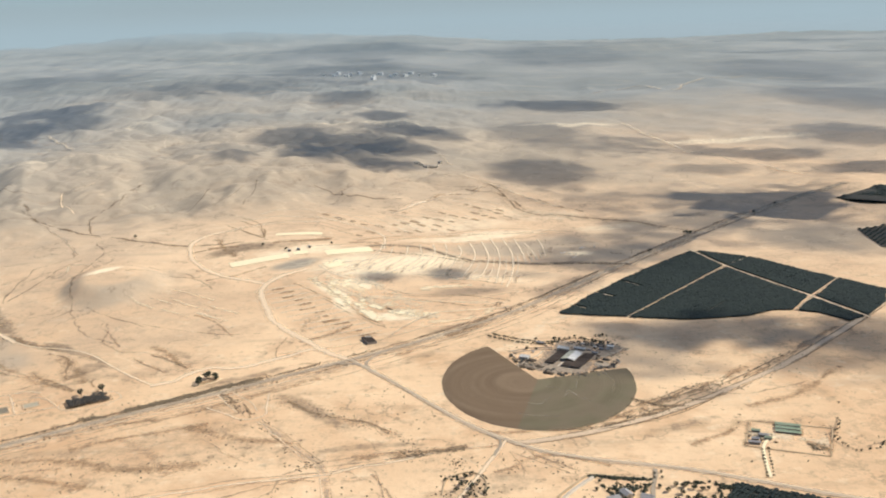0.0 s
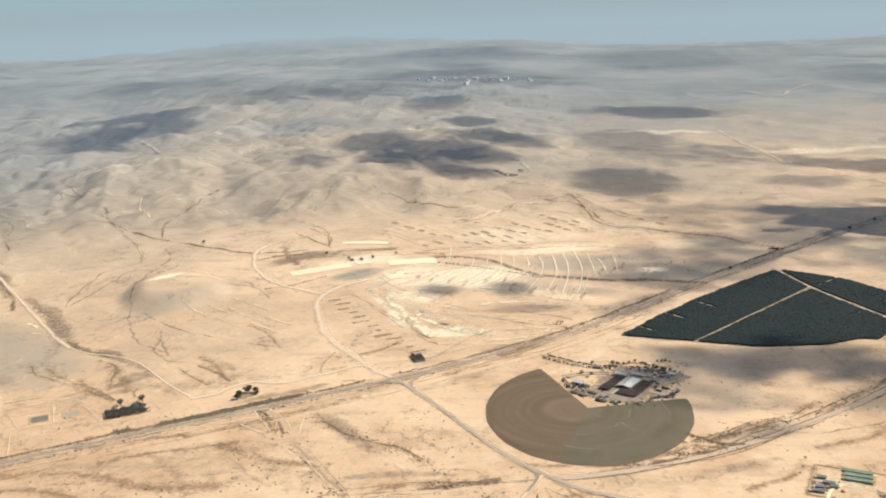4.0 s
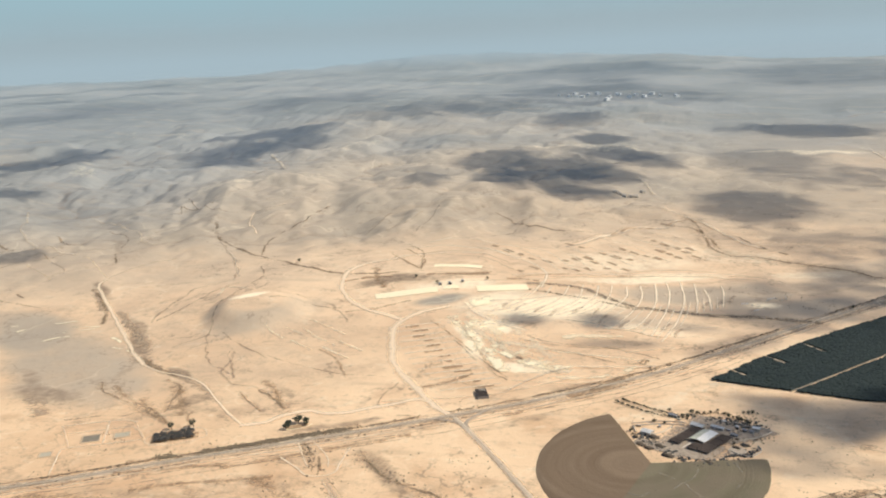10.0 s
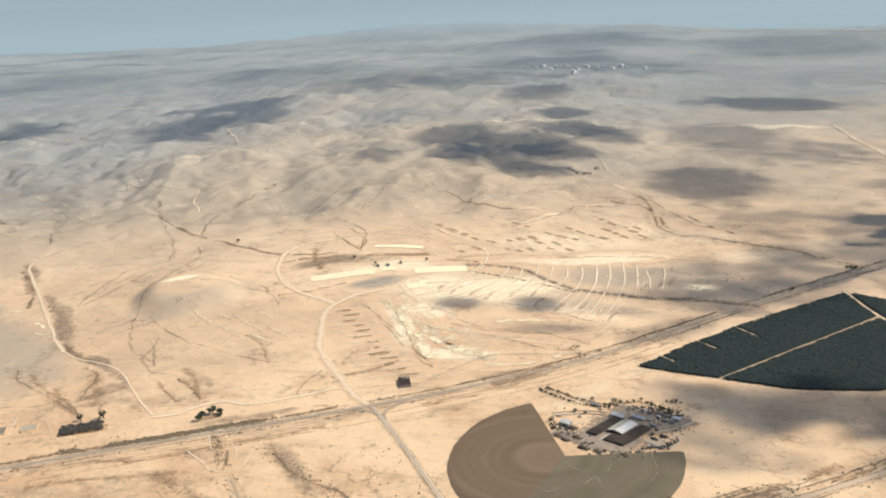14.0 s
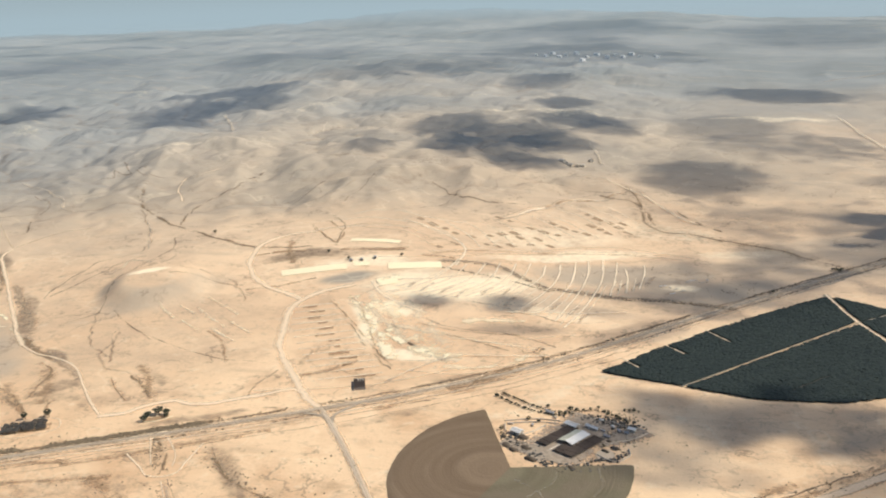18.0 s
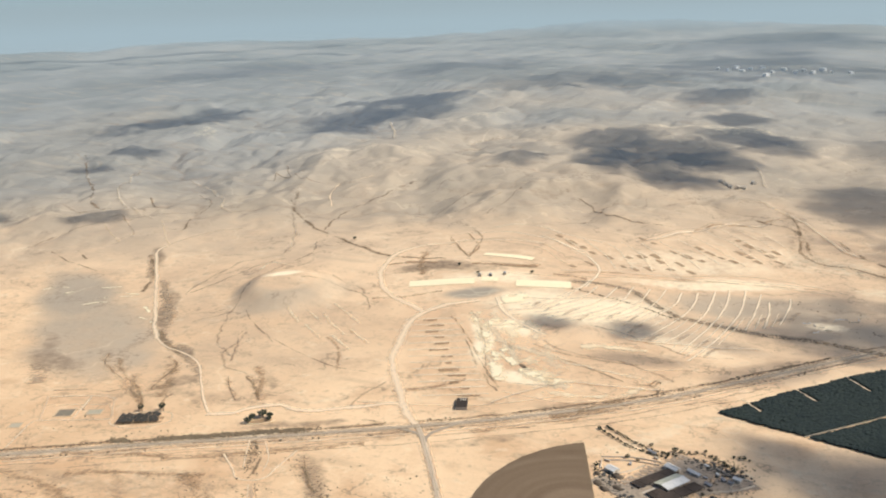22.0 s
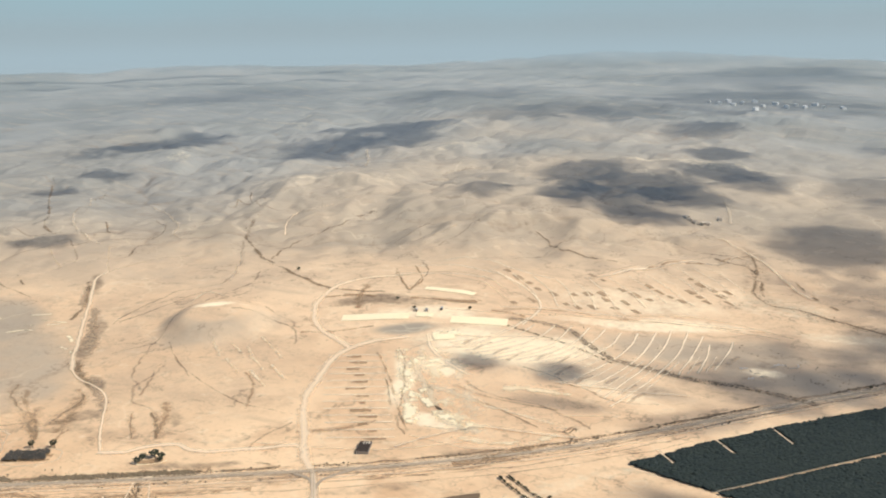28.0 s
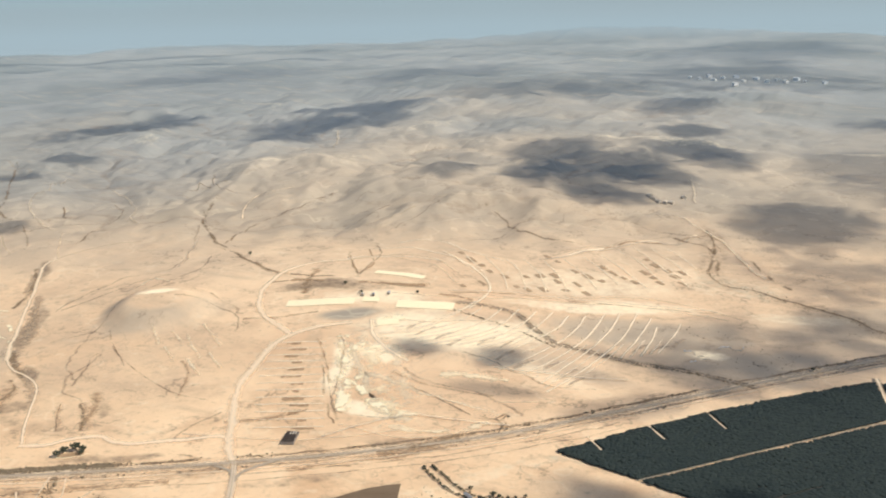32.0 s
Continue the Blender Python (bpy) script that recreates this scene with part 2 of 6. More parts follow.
DASH_EARTH = strip_material("dug_plot_earth", (0.36, 0.25, 0.15), (0.45, 0.32, 0.20), 0.1, 0.6, 0.7, 0.5, 0.0, 0.9)
LANE_DUST = strip_material("orchard_lane_dust", (0.50, 0.43, 0.33), (0.40, 0.35, 0.27), 0.1, 0.6, 0.8, 0.4)
SILT = strip_material("brown_silt", (0.33, 0.215, 0.12), (0.45, 0.31, 0.185), 0.12, 0.5, 1.3, 1.0, 0.5, 0.72)
CHALK_WASH = strip_material("chalk_dust", (0.93, 0.79, 0.54), (0.86, 0.71, 0.47), 0.07, 0.3, 0.9, 0.9, 0.2, 0.8)
CHALK_SOFT = strip_material("chalk_wash", (0.90, 0.77, 0.55), (0.80, 0.65, 0.44), 0.09, 0.35, 1.3, 1.0, 0.35, 0.85)
TRODDEN = strip_material("trodden_yard", (0.33, 0.265, 0.20), (0.47, 0.38, 0.28), 0.1, 0.5, 0.5, 0.7, 0.0, 0.85)
LEAF_DUSTY = foliage("dusty_leaves", (0.066, 0.062, 0.055), (0.12, 0.112, 0.098))
LEAF_DARK = foliage("orchard_leaves", (0.017, 0.026, 0.026), (0.036, 0.046, 0.039), 0.05)
LEAF = foliage("tree_leaves", (0.038, 0.044, 0.028), (0.078, 0.080, 0.052))
SCRUB_DARK = foliage("wadi_scrub", (0.13, 0.102, 0.066), (0.23, 0.178, 0.115))
SHRUB = foliage("dry_shrub", (0.10, 0.078, 0.052), (0.19, 0.15, 0.10))
BARK = surface("bark", (0.14, 0.10, 0.07), (0.24, 0.18, 0.13), 0.5, 3.0)
ORCHARD_SHADE_SOIL = surface("orchard_shade_soil", (0.045, 0.046, 0.04), (0.08, 0.073, 0.058), 0.05, 0.6)
WHITE_ROOF = surface("white_sheet_roof", (0.76, 0.74, 0.69), (0.60, 0.575, 0.53), 0.08, 0.5, 0.55, 0.0, 0.1)
CREAM_ROOF = surface("dim_cream_roof", (0.62, 0.60, 0.47), (0.44, 0.43, 0.32), 0.3, 1.2, 0.7)
GREY_ROOF = surface("grey_sheet_roof", (0.30, 0.29, 0.29), (0.40, 0.38, 0.36), 0.1, 0.7, 0.6)
YARD_ROOF = surface("dark_shade_roof", (0.050, 0.040, 0.034), (0.095, 0.074, 0.06), 0.08, 0.6, 0.95, 0.0, 0.15, 0.0, 0.05)
GREEN_ROOF = surface("green_sheeting", (0.24, 0.30, 0.20), (0.34, 0.40, 0.29), 0.1, 0.7, 0.85)
WALL = surface("plastered_wall", (0.62, 0.54, 0.43), (0.50, 0.43, 0.34), 0.1, 0.8)
WALL_DARK = surface("dark_wall", (0.20, 0.18, 0.16), (0.30, 0.26, 0.22), 0.2, 1.0)
STEEL = surface("galvanised_steel", (0.45, 0.45, 0.45), (0.32, 0.32, 0.31), 0.4, 2.0, 0.45, 0.8)
POND = surface("silty_water", (0.20, 0.172, 0.12), (0.29, 0.242, 0.17), 0.2, 0.6, 0.55, 0.0, 0.05, 0.0, 0.25)


def field_material(name, c1, c2, c3, centre):
    """Tilled or cropped soil under a circling irrigator: rings round the pivot."""
    m, nt, ns, lk, b = nodes_of(name)
    p = place_node(nt)
    sub = nt.nodes.new("ShaderNodeVectorMath")
    sub.operation = "SUBTRACT"
    sub.inputs[1].default_value = (*centre, 0)
    lk.new(p, sub.inputs[0])
    sep = nt.nodes.new("ShaderNodeSeparateXYZ")
    lk.new(sub.outputs[0], sep.inputs[0])
    r = math_node(nt, "SQRT", math_node(nt, "ADD", math_node(nt, "MULTIPLY", sep.outputs[0], sep.outputs[0]), math_node(nt, "MULTIPLY", sep.outputs[1], sep.outputs[1])))
    cmb = nt.nodes.new("ShaderNodeCombineXYZ")
    lk.new(r, cmb.inputs[0])
    rings, fine = noise_node(nt, cmb.outputs[0], 0.13, 2, 0.6), noise_node(nt, cmb.outputs[0], 1.1, 2)
    soil, clod = noise_node(nt, p, 0.06, 5), noise_node(nt, p, 0.8, 4)
    c = mix_node(nt, ramp_node(nt, rings, 0.35, 0.65), c1, c2)
    c = mix_node(nt, math_node(nt, "MULTIPLY", ramp_node(nt, soil, 0.35, 0.65), 0.8), c, c3)
    c = mix_node(nt, math_node(nt, "MULTIPLY", ramp_node(nt, fine, 0.45, 0.75), 0.12), c, c2)
    inner = math_node(nt, "ADD", r, math_node(nt, "MULTIPLY", math_node(nt, "SUBTRACT", soil, 0.5), 5.0))
    c = mix_node(nt, math_node(nt, "MULTIPLY", ramp_node(nt, inner, 16.0, 12.5), 0.30), c, tuple(1.3 * v for v in c2))
    lk.new(c, b.inputs["Base Color"])
    b.inputs["Roughness"].default_value, b.inputs["Specular IOR Level"].default_value = 0.95, 0.08
    bump_node(nt, b, math_node(nt, "ADD", clod, fine), 0.4, 0.6)
    return m


# ------------------------------------------------------------------ helpers for shapes
def lattice(ix, iy, seed):
    v = np.sin(ix * 127.1 + iy * 311.7 + seed * 74.7) * 43758.5453
    return v - np.floor(v)


def value_noise(x, y, size, seed=0):
    """Smooth noise in -1..1 with cells of that size."""
    u, v = x / size, y / size
    i, j = np.floor(u), np.floor(v)
    a, b = u - i, v - j
    a, b = a * a * (3 - 2 * a), b * b * (3 - 2 * b)
    n0 = lattice(i, j, seed) * (1 - a) + lattice(i + 1, j, seed) * a
    n1 = lattice(i, j + 1, seed) * (1 - a) + lattice(i + 1, j + 1, seed) * a
    return 2 * (n0 * (1 - b) + n1 * b) - 1


def smooth(v):
    v = np.clip(v, 0, 1)
    return v * v * (3 - 2 * v)


def swell(x, y, cx, cy, sx, sy, a, top):
    c, s = math.cos(a), math.sin(a)
    u, v = (x - cx) * c + (y - cy) * s, (y - cy) * c - (x - cx) * s
    return top * np.exp(-(u / sx) ** 2 - (v / sy) ** 2)


def ridged(x, y, size, seed):
    return 1 - np.abs(value_noise(x, y, size, seed))


def drain(x, y, size, seed):
    """0 along branching channels, up to 1 on the rounded backs between them."""
    u = x + 0.45 * size * value_noise(x, y, size * 0.7, seed + 1) + 0.15 * size * value_noise(x, y, size * 0.25, seed + 2)
    v = y + 0.45 * size * value_noise(x, y, size * 0.7, seed + 3) + 0.15 * size * value_noise(x, y, size * 0.25, seed + 4)
    return np.abs(value_noise(0.8 * u + 0.6 * v, 0.8 * v - 0.6 * u, size, seed))


def hill_country(x, y):
    d = np.hypot(x - 110, y - 100)
    return smooth((d - 740) / 220) * smooth((2700 - d) / 900) * (0.25 + 0.75 * smooth((200 - x) / 300)) * smooth((y - 500) / 300)


def height(x, y):
    """The lie of the land: a plain that rises to a ridge in the north-west, rolling hills behind, a rim of far hills."""
    x, y = np.asarray(x, float), np.asarray(y, float)
    z = 15 * smooth((y - 550) / 270) * smooth((90 - x) / 230) + 3 * smooth((-330 - x) / 120) * smooth((y - 620) / 100)
    z = z + 15 * np.clip((y - 840) / 390, 0, 1) * smooth((420 - x) / 400) + 45 * np.clip((y - 1230) / 2600, 0, 1)
    ridge = swell(x, y, -285, 1080, 210, 90, -0.1, 15) + swell(x, y, -350, 965, 70, 45, 0.9, 7)
    z = z + ridge + swell(x, y, -275, 700, 60, 42, 0.5, 4) + 7.6 * smooth((1.75 - np.hypot((x + 241 + 3 * value_noise(x, y, 18, 47)) / 24, (y - 674 + 3 * value_noise(x, y, 14, 48)) / 25)) / 1.0)
    # spurs and hollows on the flanks of the ridge and in the hills to the west
    flank = smooth((y - 860) / 120) * smooth((-20 - x) / 140) * smooth((1190 - y) / 100) * smooth((x + 620) / 150)
    z = z + flank * (13 * (ridged(x + 0.4 * y, y * 0.4, 92, 3) - 0.6) + 6 * (ridged(x + 0.2 * y, y * 0.6, 40, 5) - 0.6))
    west = smooth((-350 - x) / 250) * smooth((y - 700) / 200)
    z = z + west * (6 * value_noise(x, y, 170, 7) + 8 * (ridged(x, y, 90, 8) - 0.6) + 2.0 * value_noise(x, y, 36, 9))
    d = np.hypot(x - 110, y - 100)
    far = smooth((d - 1100) / 900) * smooth((y + 200) / 600)
    z = z + far * (8 * value_noise(x, y, 520, 11) + 9 * (ridged(x, y, 260, 12) - 0.5) + 5 * (ridged(x, y, 95, 13) - 0.5))
    rim = np.exp(-((d - 4080) / 200) ** 2)
    z = z + rim * (34 + 22 * value_noise(x, y, 900, 15) + 8 * value_noise(x, y, 260, 16)) * smooth((900 - x) / 2200)
    knolls = smooth((d - 620) / 300) * smooth((2400 - d) / 800)
    z = z + knolls * (3.4 * (ridged(x, y, 70, 19) - 0.6) + 1.4 * value_noise(x, y, 30, 20))
    z = z + hill_country(x, y) * (8 * (drain(x, y, 130, 71) - 0.35) + 5 * (drain(x, y, 52, 81) - 0.35) + 2.6 * (drain(x, y, 23, 87) - 0.35))
    near = smooth((d - 150) / 200)
    return z + near * (0.35 * value_noise(x, y, 60, 17) + 0.12 * value_noise(x, y, 17, 18))


def ground_at(x, y):
    return float(height(x, y))


def mesh_from(name, verts, faces, mat=None, smooth_faces=False):
    """verts: n x 3; faces: m x k indices."""
    verts, faces = np.asarray(verts, np.float32), np.asarray(faces, np.int32)
    me = bpy.data.meshes.new(name)
    k = faces.shape[1]
    me.vertices.add(len(verts))
    me.vertices.foreach_set("co", verts.ravel())
    me.loops.add(faces.size)
    me.loops.foreach_set("vertex_index", faces.ravel())
    me.polygons.add(len(faces))
    me.polygons.foreach_set("loop_start", np.arange(0, faces.size, k, dtype=np.int32))
    me.polygons.foreach_set("use_smooth", np.full(len(faces), smooth_faces))
    me.update(calc_edges=True)
    if mat:
        me.materials.append(mat)
    return me


def part(name, bm, material, parent=None, label="", smooth_faces=False):
    """Links a bmesh (or a ready mesh) as one mesh object under a thing."""
    if isinstance(bm, bpy.types.Mesh):
        me = bm
    else:
        me = bpy.data.meshes.new(name)
        for f in bm.faces:
            f.smooth = smooth_faces
        bm.to_mesh(me)
        bm.free()
        me.materials.append(material)
    ob = new(name, me)
    ob.parent = parent
    if label:
        tagged(ob, label)
    return ob


def thing(name, x, y, turn, label, category, group="", dz=0.0, kind=""):
    ob = new(name)
    ob.matrix_basis = pose(x, y, ground_at(x, y) + dz, 0, 0, turn)
    return tagged(ob, label, category, group, kind)


def boxed(bm, x0, y0, z0, x1, y1, z1, bevel=0.0):
    r = bmesh.ops.create_cube(bm, size=1.0)
    m = Matrix.Translation(((x0 + x1) / 2, (y0 + y1) / 2, (z0 + z1) / 2)) @ Matrix.Diagonal((x1 - x0, y1 - y0, z1 - z0, 1))
    bmesh.ops.transform(bm, matrix=m, verts=r["verts"])
    if bevel:
        edges = list({e for v in r["verts"] for e in v.link_edges})
        bmesh.ops.bevel(bm, geom=edges, offset=bevel, segments=1, affect="EDGES")
    return bm


def box(x0, y0, z0, x1, y1, z1, bevel=0.0):
    return boxed(bmesh.new(), x0, y0, z0, x1, y1, z1, bevel)


def spline(points, step):
    """Catmull-Rom through the points, about a step apart."""
    P = np.array(points, float)
    P = np.vstack([2 * P[0] - P[1], P, 2 * P[-1] - P[-2]])
    out = []
    for i in range(1, len(P) - 2):
        n = max(2, int(np.hypot(*(P[i + 1] - P[i])) / step))
        for k in range(n):
            t = k / n
            a, b, c, d = P[i - 1], P[i], P[i + 1], P[i + 2]
            out.append(0.5 * (2 * b + (c - a) * t + (2 * a - 5 * b + 4 * c - d) * t * t + (3 * b - a - 3 * c + d) * t ** 3))
    out.append(P[-2])
    return np.array(out)


def strip(name, points, width, mat, label, category, lift=0.3, step=2.5, wander=0.0, vary=0.0, seed=0, offset=0.0, kind="structure"):
    """A band of ground cover laid along a line of the land."""
    C = spline(points, step)
    if wander:
        C = C + wander * np.stack([value_noise(C[:, 0], C[:, 1], 14, seed), value_noise(C[:, 0], C[:, 1], 14, seed + 31)], 1)
        C = C + 0.5 * wander * np.stack([value_noise(C[:, 0], C[:, 1], 5, seed + 5), value_noise(C[:, 0], C[:, 1], 5, seed + 37)], 1)
    T = np.gradient(C, axis=0)
    T /= np.linalg.norm(T, axis=1)[:, None] + 1e-9
    N = np.stack([-T[:, 1], T[:, 0]], 1)
    C = C + N * offset
    w = width * (1 + vary * value_noise(C[:, 0], C[:, 1], 11, seed + 9)) / 2
    u = np.linspace(-1, 1, 5)
    V = (C[:, None, :] + N[:, None, :] * (w[:, None] * u[None, :])[:, :, None]).reshape(-1, 2)
    z = height(V[:, 0], V[:, 1]) + lift + 0.9 * smooth((np.hypot(V[:, 0] - 110, V[:, 1] - 100) - 900) / 400)
    n = len(C)
    i = (np.arange(n - 1)[:, None] * 5 + np.arange(4)[None, :]).ravel()
    F = np.stack([i, i + 1, i + 6, i + 5], 1)[:, ::-1]
    me = mesh_from(name, np.column_stack([V, z]), F, mat, True)
    uv = me.uv_layers.new(name="UVMap")
    U = np.tile((u + 1) / 2, n)
    vi = F.ravel()
    along = np.repeat(np.arange(n) * step / 10.0, 5)
    uv.data.foreach_set("uv", np.column_stack([U[vi], along[vi]]).astype(np.float32).ravel())
    return tagged(new(name, me), label, category, "", kind)


def outline(name, points, mat, label, category, lift=0.3, kind="structure", cell=4.0, thick=0.0):
    """A flat patch of ground inside a polygon, draped on the land."""
    P = np.array(points, float)
    bm = bmesh.new()
    ring = [bm.verts.new((p[0], p[1], ground_at(p[0], p[1]) + lift)) for p in P]
    f = bm.faces.new(ring)
    if f.calc_area() and f.normal.z < 0:
        f.normal_flip()
    if thick:
        r = bmesh.ops.extrude_face_region(bm, geom=[f])
        bmesh.ops.translate(bm, vec=(0, 0, -thick), verts=[e for e in r["geom"] if isinstance(e, bmesh.types.BMVert)])
        bmesh.ops.recalc_face_normals(bm, faces=bm.faces[:])
    me = bpy.data.meshes.new(name)
    bm.to_mesh(me)
    bm.free()
    me.materials.append(mat)
    return tagged(new(name, me), label, category, "", kind)


def ico(level):
    bm = bmesh.new()
    bmesh.ops.create_icosphere(bm, subdivisions=level, radius=1.0)
    V = np.array([v.co[:] for v in bm.verts])
    F = np.array([[v.index for v in f.verts] for f in bm.faces])
    bm.free()
    return V, F


ICO1, ICO2 = ico(1), ico(2)


def clumps(xyz, sizes, rng, base=ICO1, flat=0.8, rough=0.3):
    """Many uneven tufts in one mesh: vertices and faces."""
    V0, F0 = base
    n, k = len(xyz), len(V0)
    wob = 1 + rough * rng.uniform(-1, 1, (n, k, 1))
    a = rng.uniform(0, 6.28, n)
    ca, sa = np.cos(a)[:, None], np.sin(a)[:, None]
    B = np.broadcast_to(V0, (n, k, 3)) * wob
    V = np.stack([B[:, :, 0] * ca - B[:, :, 1] * sa, B[:, :, 0] * sa + B[:, :, 1] * ca, B[:, :, 2] * flat], 2) * np.asarray(sizes)[:, None, None] + np.asarray(xyz)[:, None, :]
    F = (F0[None] + (np.arange(n) * k)[:, None, None]).reshape(-1, 3)
    return V.reshape(-1, 3), F


def scatter_along(points, n, spread, rng):
    C = spline(points, 1.0)
    i = rng.integers(0, len(C), n)
    xy = C[i] + rng.normal(0, spread, (n, 2))
    return xy


def shrubs(name, xy, lo, hi, rng, mat, label, category="shrubs", flat=0.7):
    s = rng.uniform(lo, hi, len(xy)) * rng.uniform(0.6, 1.2, len(xy))
    z = height(xy[:, 0], xy[:, 1]) + s * 0.35
    V, F = clumps(np.column_stack([xy, z]), s, rng, ICO1, flat, 0.35)
    return tagged(new(name, mesh_from(name, V, F, mat)), label, category, "", "stuff")


def inside(P, xy):
    P = np.array(P, float)
    x, y = xy[:, 0], xy[:, 1]
    r = np.zeros(len(xy), bool)
    for (x1, y1), (x2, y2) in zip(P, np.roll(P, -1, 0)):
        c = ((y1 > y) != (y2 > y)) & (x < (x2 - x1) * (y - y1) / (y2 - y1 + 1e-12) + x1)
        r ^= c
    return r


def line_distance(points, xy):
    P = np.array(points, float)
    d = np.full(len(xy), 1e9)
    for a, b in zip(P[:-1], P[1:]):
        t = np.clip(((xy - a) @ (b - a)) / ((b - a) @ (b - a)), 0, 1)
        d = np.minimum(d, np.hypot(*(xy - a - t[:, None] * (b - a)).T))
    return d


# ------------------------------------------------------------------ the land
MAIN_ROAD = [(-420, 310), (-300, 377), (-219, 423), (-155, 464), (-120, 485), (-56, 526), (-8, 559), (45, 604), (86, 651), (134, 707),
             (157, 733), (213, 795), (293, 877), (354, 943), (439, 1009)]
SIDE_ROAD = [(-56, 526), (-47, 514), (-22, 478), (2, 441), (18, 421), (27, 412), (43, 399), (67, 389), (100, 378), (128, 365), (160, 349), (230, 318)]
BLACK_WADI = [(-59, 765), (-37, 769), (-16, 766), (4, 747), (26, 732), (51, 728), (75, 723), (101, 723), (123, 719), (146, 713)]
RIGHT_GULLY = [(49, 1031), (61, 1005), (67, 980), (74, 930), (81, 911), (95, 896), (115, 890), (135, 876), (150, 871), (185, 848), (225, 812)]
ORCHARD_WEST = [(76, 597), (100, 632), (128, 667), (163, 707), (202, 746), (213, 699), (118, 586), (98, 591)]
ORCHARD_MID = [(120, 585), (215, 695), (247, 617), (226, 588), (214, 589), (194, 579), (154, 576)]
ORCHARD_EAST = [(204, 747), (217, 696), (250, 619), (282, 656), (242, 719)]
ORCHARD_FAR = [(252, 616), (284, 654), (304, 625), (291, 599), (268, 572)]
ORCHARD_TIP = [(229, 586), (248, 611), (264, 569), (252, 562), (240, 580)]
PIVOT, FIELD = (41, 482), (49.2, 484.0)


def axis(lo, fine0, fine1, hi, fine, growth=1.025):
    a = list(np.arange(fine0, fine1 + 0.01, fine))
    s, v = fine, fine1
    while v < hi:
        s = min(s * growth, 46)
        v += s
        a.append(v)
    s, v, head = fine, fine0, []
    while v > lo:
        s = min(s * growth, 60)
        v -= s
        head.append(v)
    return np.array(head[::-1] + a)


def soil_masks(X, Y):
    """Where dark soil, chalk and grey stony ground lie, and where haze is painted on far land."""
    dark, pale, grey = np.zeros_like(X), np.zeros_like(X), np.zeros_like(X)
    wob = 9 * value_noise(X, Y, 45, 41) + 4 * value_noise(X, Y, 16, 42)
    Xw, Yw = X + wob, Y + 8 * value_noise(X, Y, 40, 43)

    def blot(m, cx, cy, rx, ry, turn, amount):
        c, s = math.cos(radians(turn)), math.sin(radians(turn))
        u, v = ((Xw - cx) * c + (Yw - cy) * s) / rx, ((Yw - cy) * c - (Xw - cx) * s) / ry
        m[:] = np.maximum(m, amount * smooth(1.5 - np.hypot(u, v)))
    # the grey stony country: north of the plain, on the western flats, and all the far hills; greying with distance
    # stands in for haze
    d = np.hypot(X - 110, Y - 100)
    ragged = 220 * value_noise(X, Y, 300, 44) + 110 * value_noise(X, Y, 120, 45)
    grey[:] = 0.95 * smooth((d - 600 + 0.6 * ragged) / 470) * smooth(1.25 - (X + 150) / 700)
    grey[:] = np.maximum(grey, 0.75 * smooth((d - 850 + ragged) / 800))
    haze_tint = smooth((d - 950 + ragged) / 1200)
    haze_tint = np.maximum(haze_tint, 0.75 * smooth((d - 820 + 0.6 * ragged) / 420) * smooth((-330 - X) / 300))
    blot(grey, -320, 568, 80, 44, -40, 0.74)
    blot(grey, -395, 618, 66, 28, -35, 0.82)
    blot(grey, -280, 545, 42, 24, -30, 0.66)
    blot(dark, -305, 520, 30, 12, -30, 0.6)
    blot(dark, -330, 545, 34, 8, -40, 0.5)
    blot(grey, -234, 670, 46, 40, 10, 0.58)
    blot(grey, -224, 655, 30, 14, 40, 0.68)
    blot(grey, -266, 667, 14, 10, 30, 0.68)
    grey[:] = grey * (1 - smooth(1.5 - np.hypot((X + 245 + 0.3 * wob) / 21, (Y - 684 + 0.3 * wob) / 21)))
    blot(grey, 54, 773, 54, 26, 10, 0.7)
    blot(grey, 102, 771, 26, 40, 0, 0.66)
    blot(grey, -111, 712, 20, 11, 25, 0.95)
    blot(grey, 29, 696, 60, 16, -10, 0.55)
    blot(grey, 140, 746, 50, 26, 30, 0.7)
    blot(grey, 240, 860, 120, 60, 30, 0.6)
    blot(grey, 330, 780, 70, 60, 0, 0.7)
    blot(grey, -250, 610, 150, 100, -30, 0.30)
    blot(grey, -290, 532, 42, 28, -35, 0.62)
    blot(grey, -20, 720, 90, 40, 10, 0.34)
    blot(grey, -20, 860, 90, 50, 20, 0.30)
    # chalk spread about the quarry and the earthworks
    blot(pale, -118, 745, 34, 16, 25, 0.6)
    blot(pale, -70, 745, 22, 12, 15, 0.55)
    blot(pale, 30, 812, 70, 14, 18, 0.6)
    blot(pale, -77, 642, 9, 42, 30, 0.75)
    blot(pale, -30, 603, 20, 9, 5, 0.7)
    blot(pale, -59, 670, 22, 18, 0, 0.7)
    blot(pale, 19, 685, 60, 10, -20, 0.45)
    blot(pale, 7, 851, 70, 30, 20, 0.45)
    blot(pale, -40, 717, 60, 30, 15, 0.68)
    blot(pale, -150, 2450, 160, 90, 0, 0.3)
    blot(pale, -700, 2900, 200, 60, 0, 0.3)
    blot(pale, 200, 1500, 120, 20, 10, 0.5)
    blot(pale, 420, 1350, 150, 25, 10, 0.5)
    blot(pale, -90, 1450, 150, 20, 0, 0.4)
    blot(pale, -467, 1096, 60, 12, 20, 0.4)
    blot(pale, 89, 896, 60, 22, -20, 0.36)
    blot(pale, 150, 840, 40, 12, 20, 0.45)
    blot(pale, -253, 686, 16, 4, 35, 0.8)
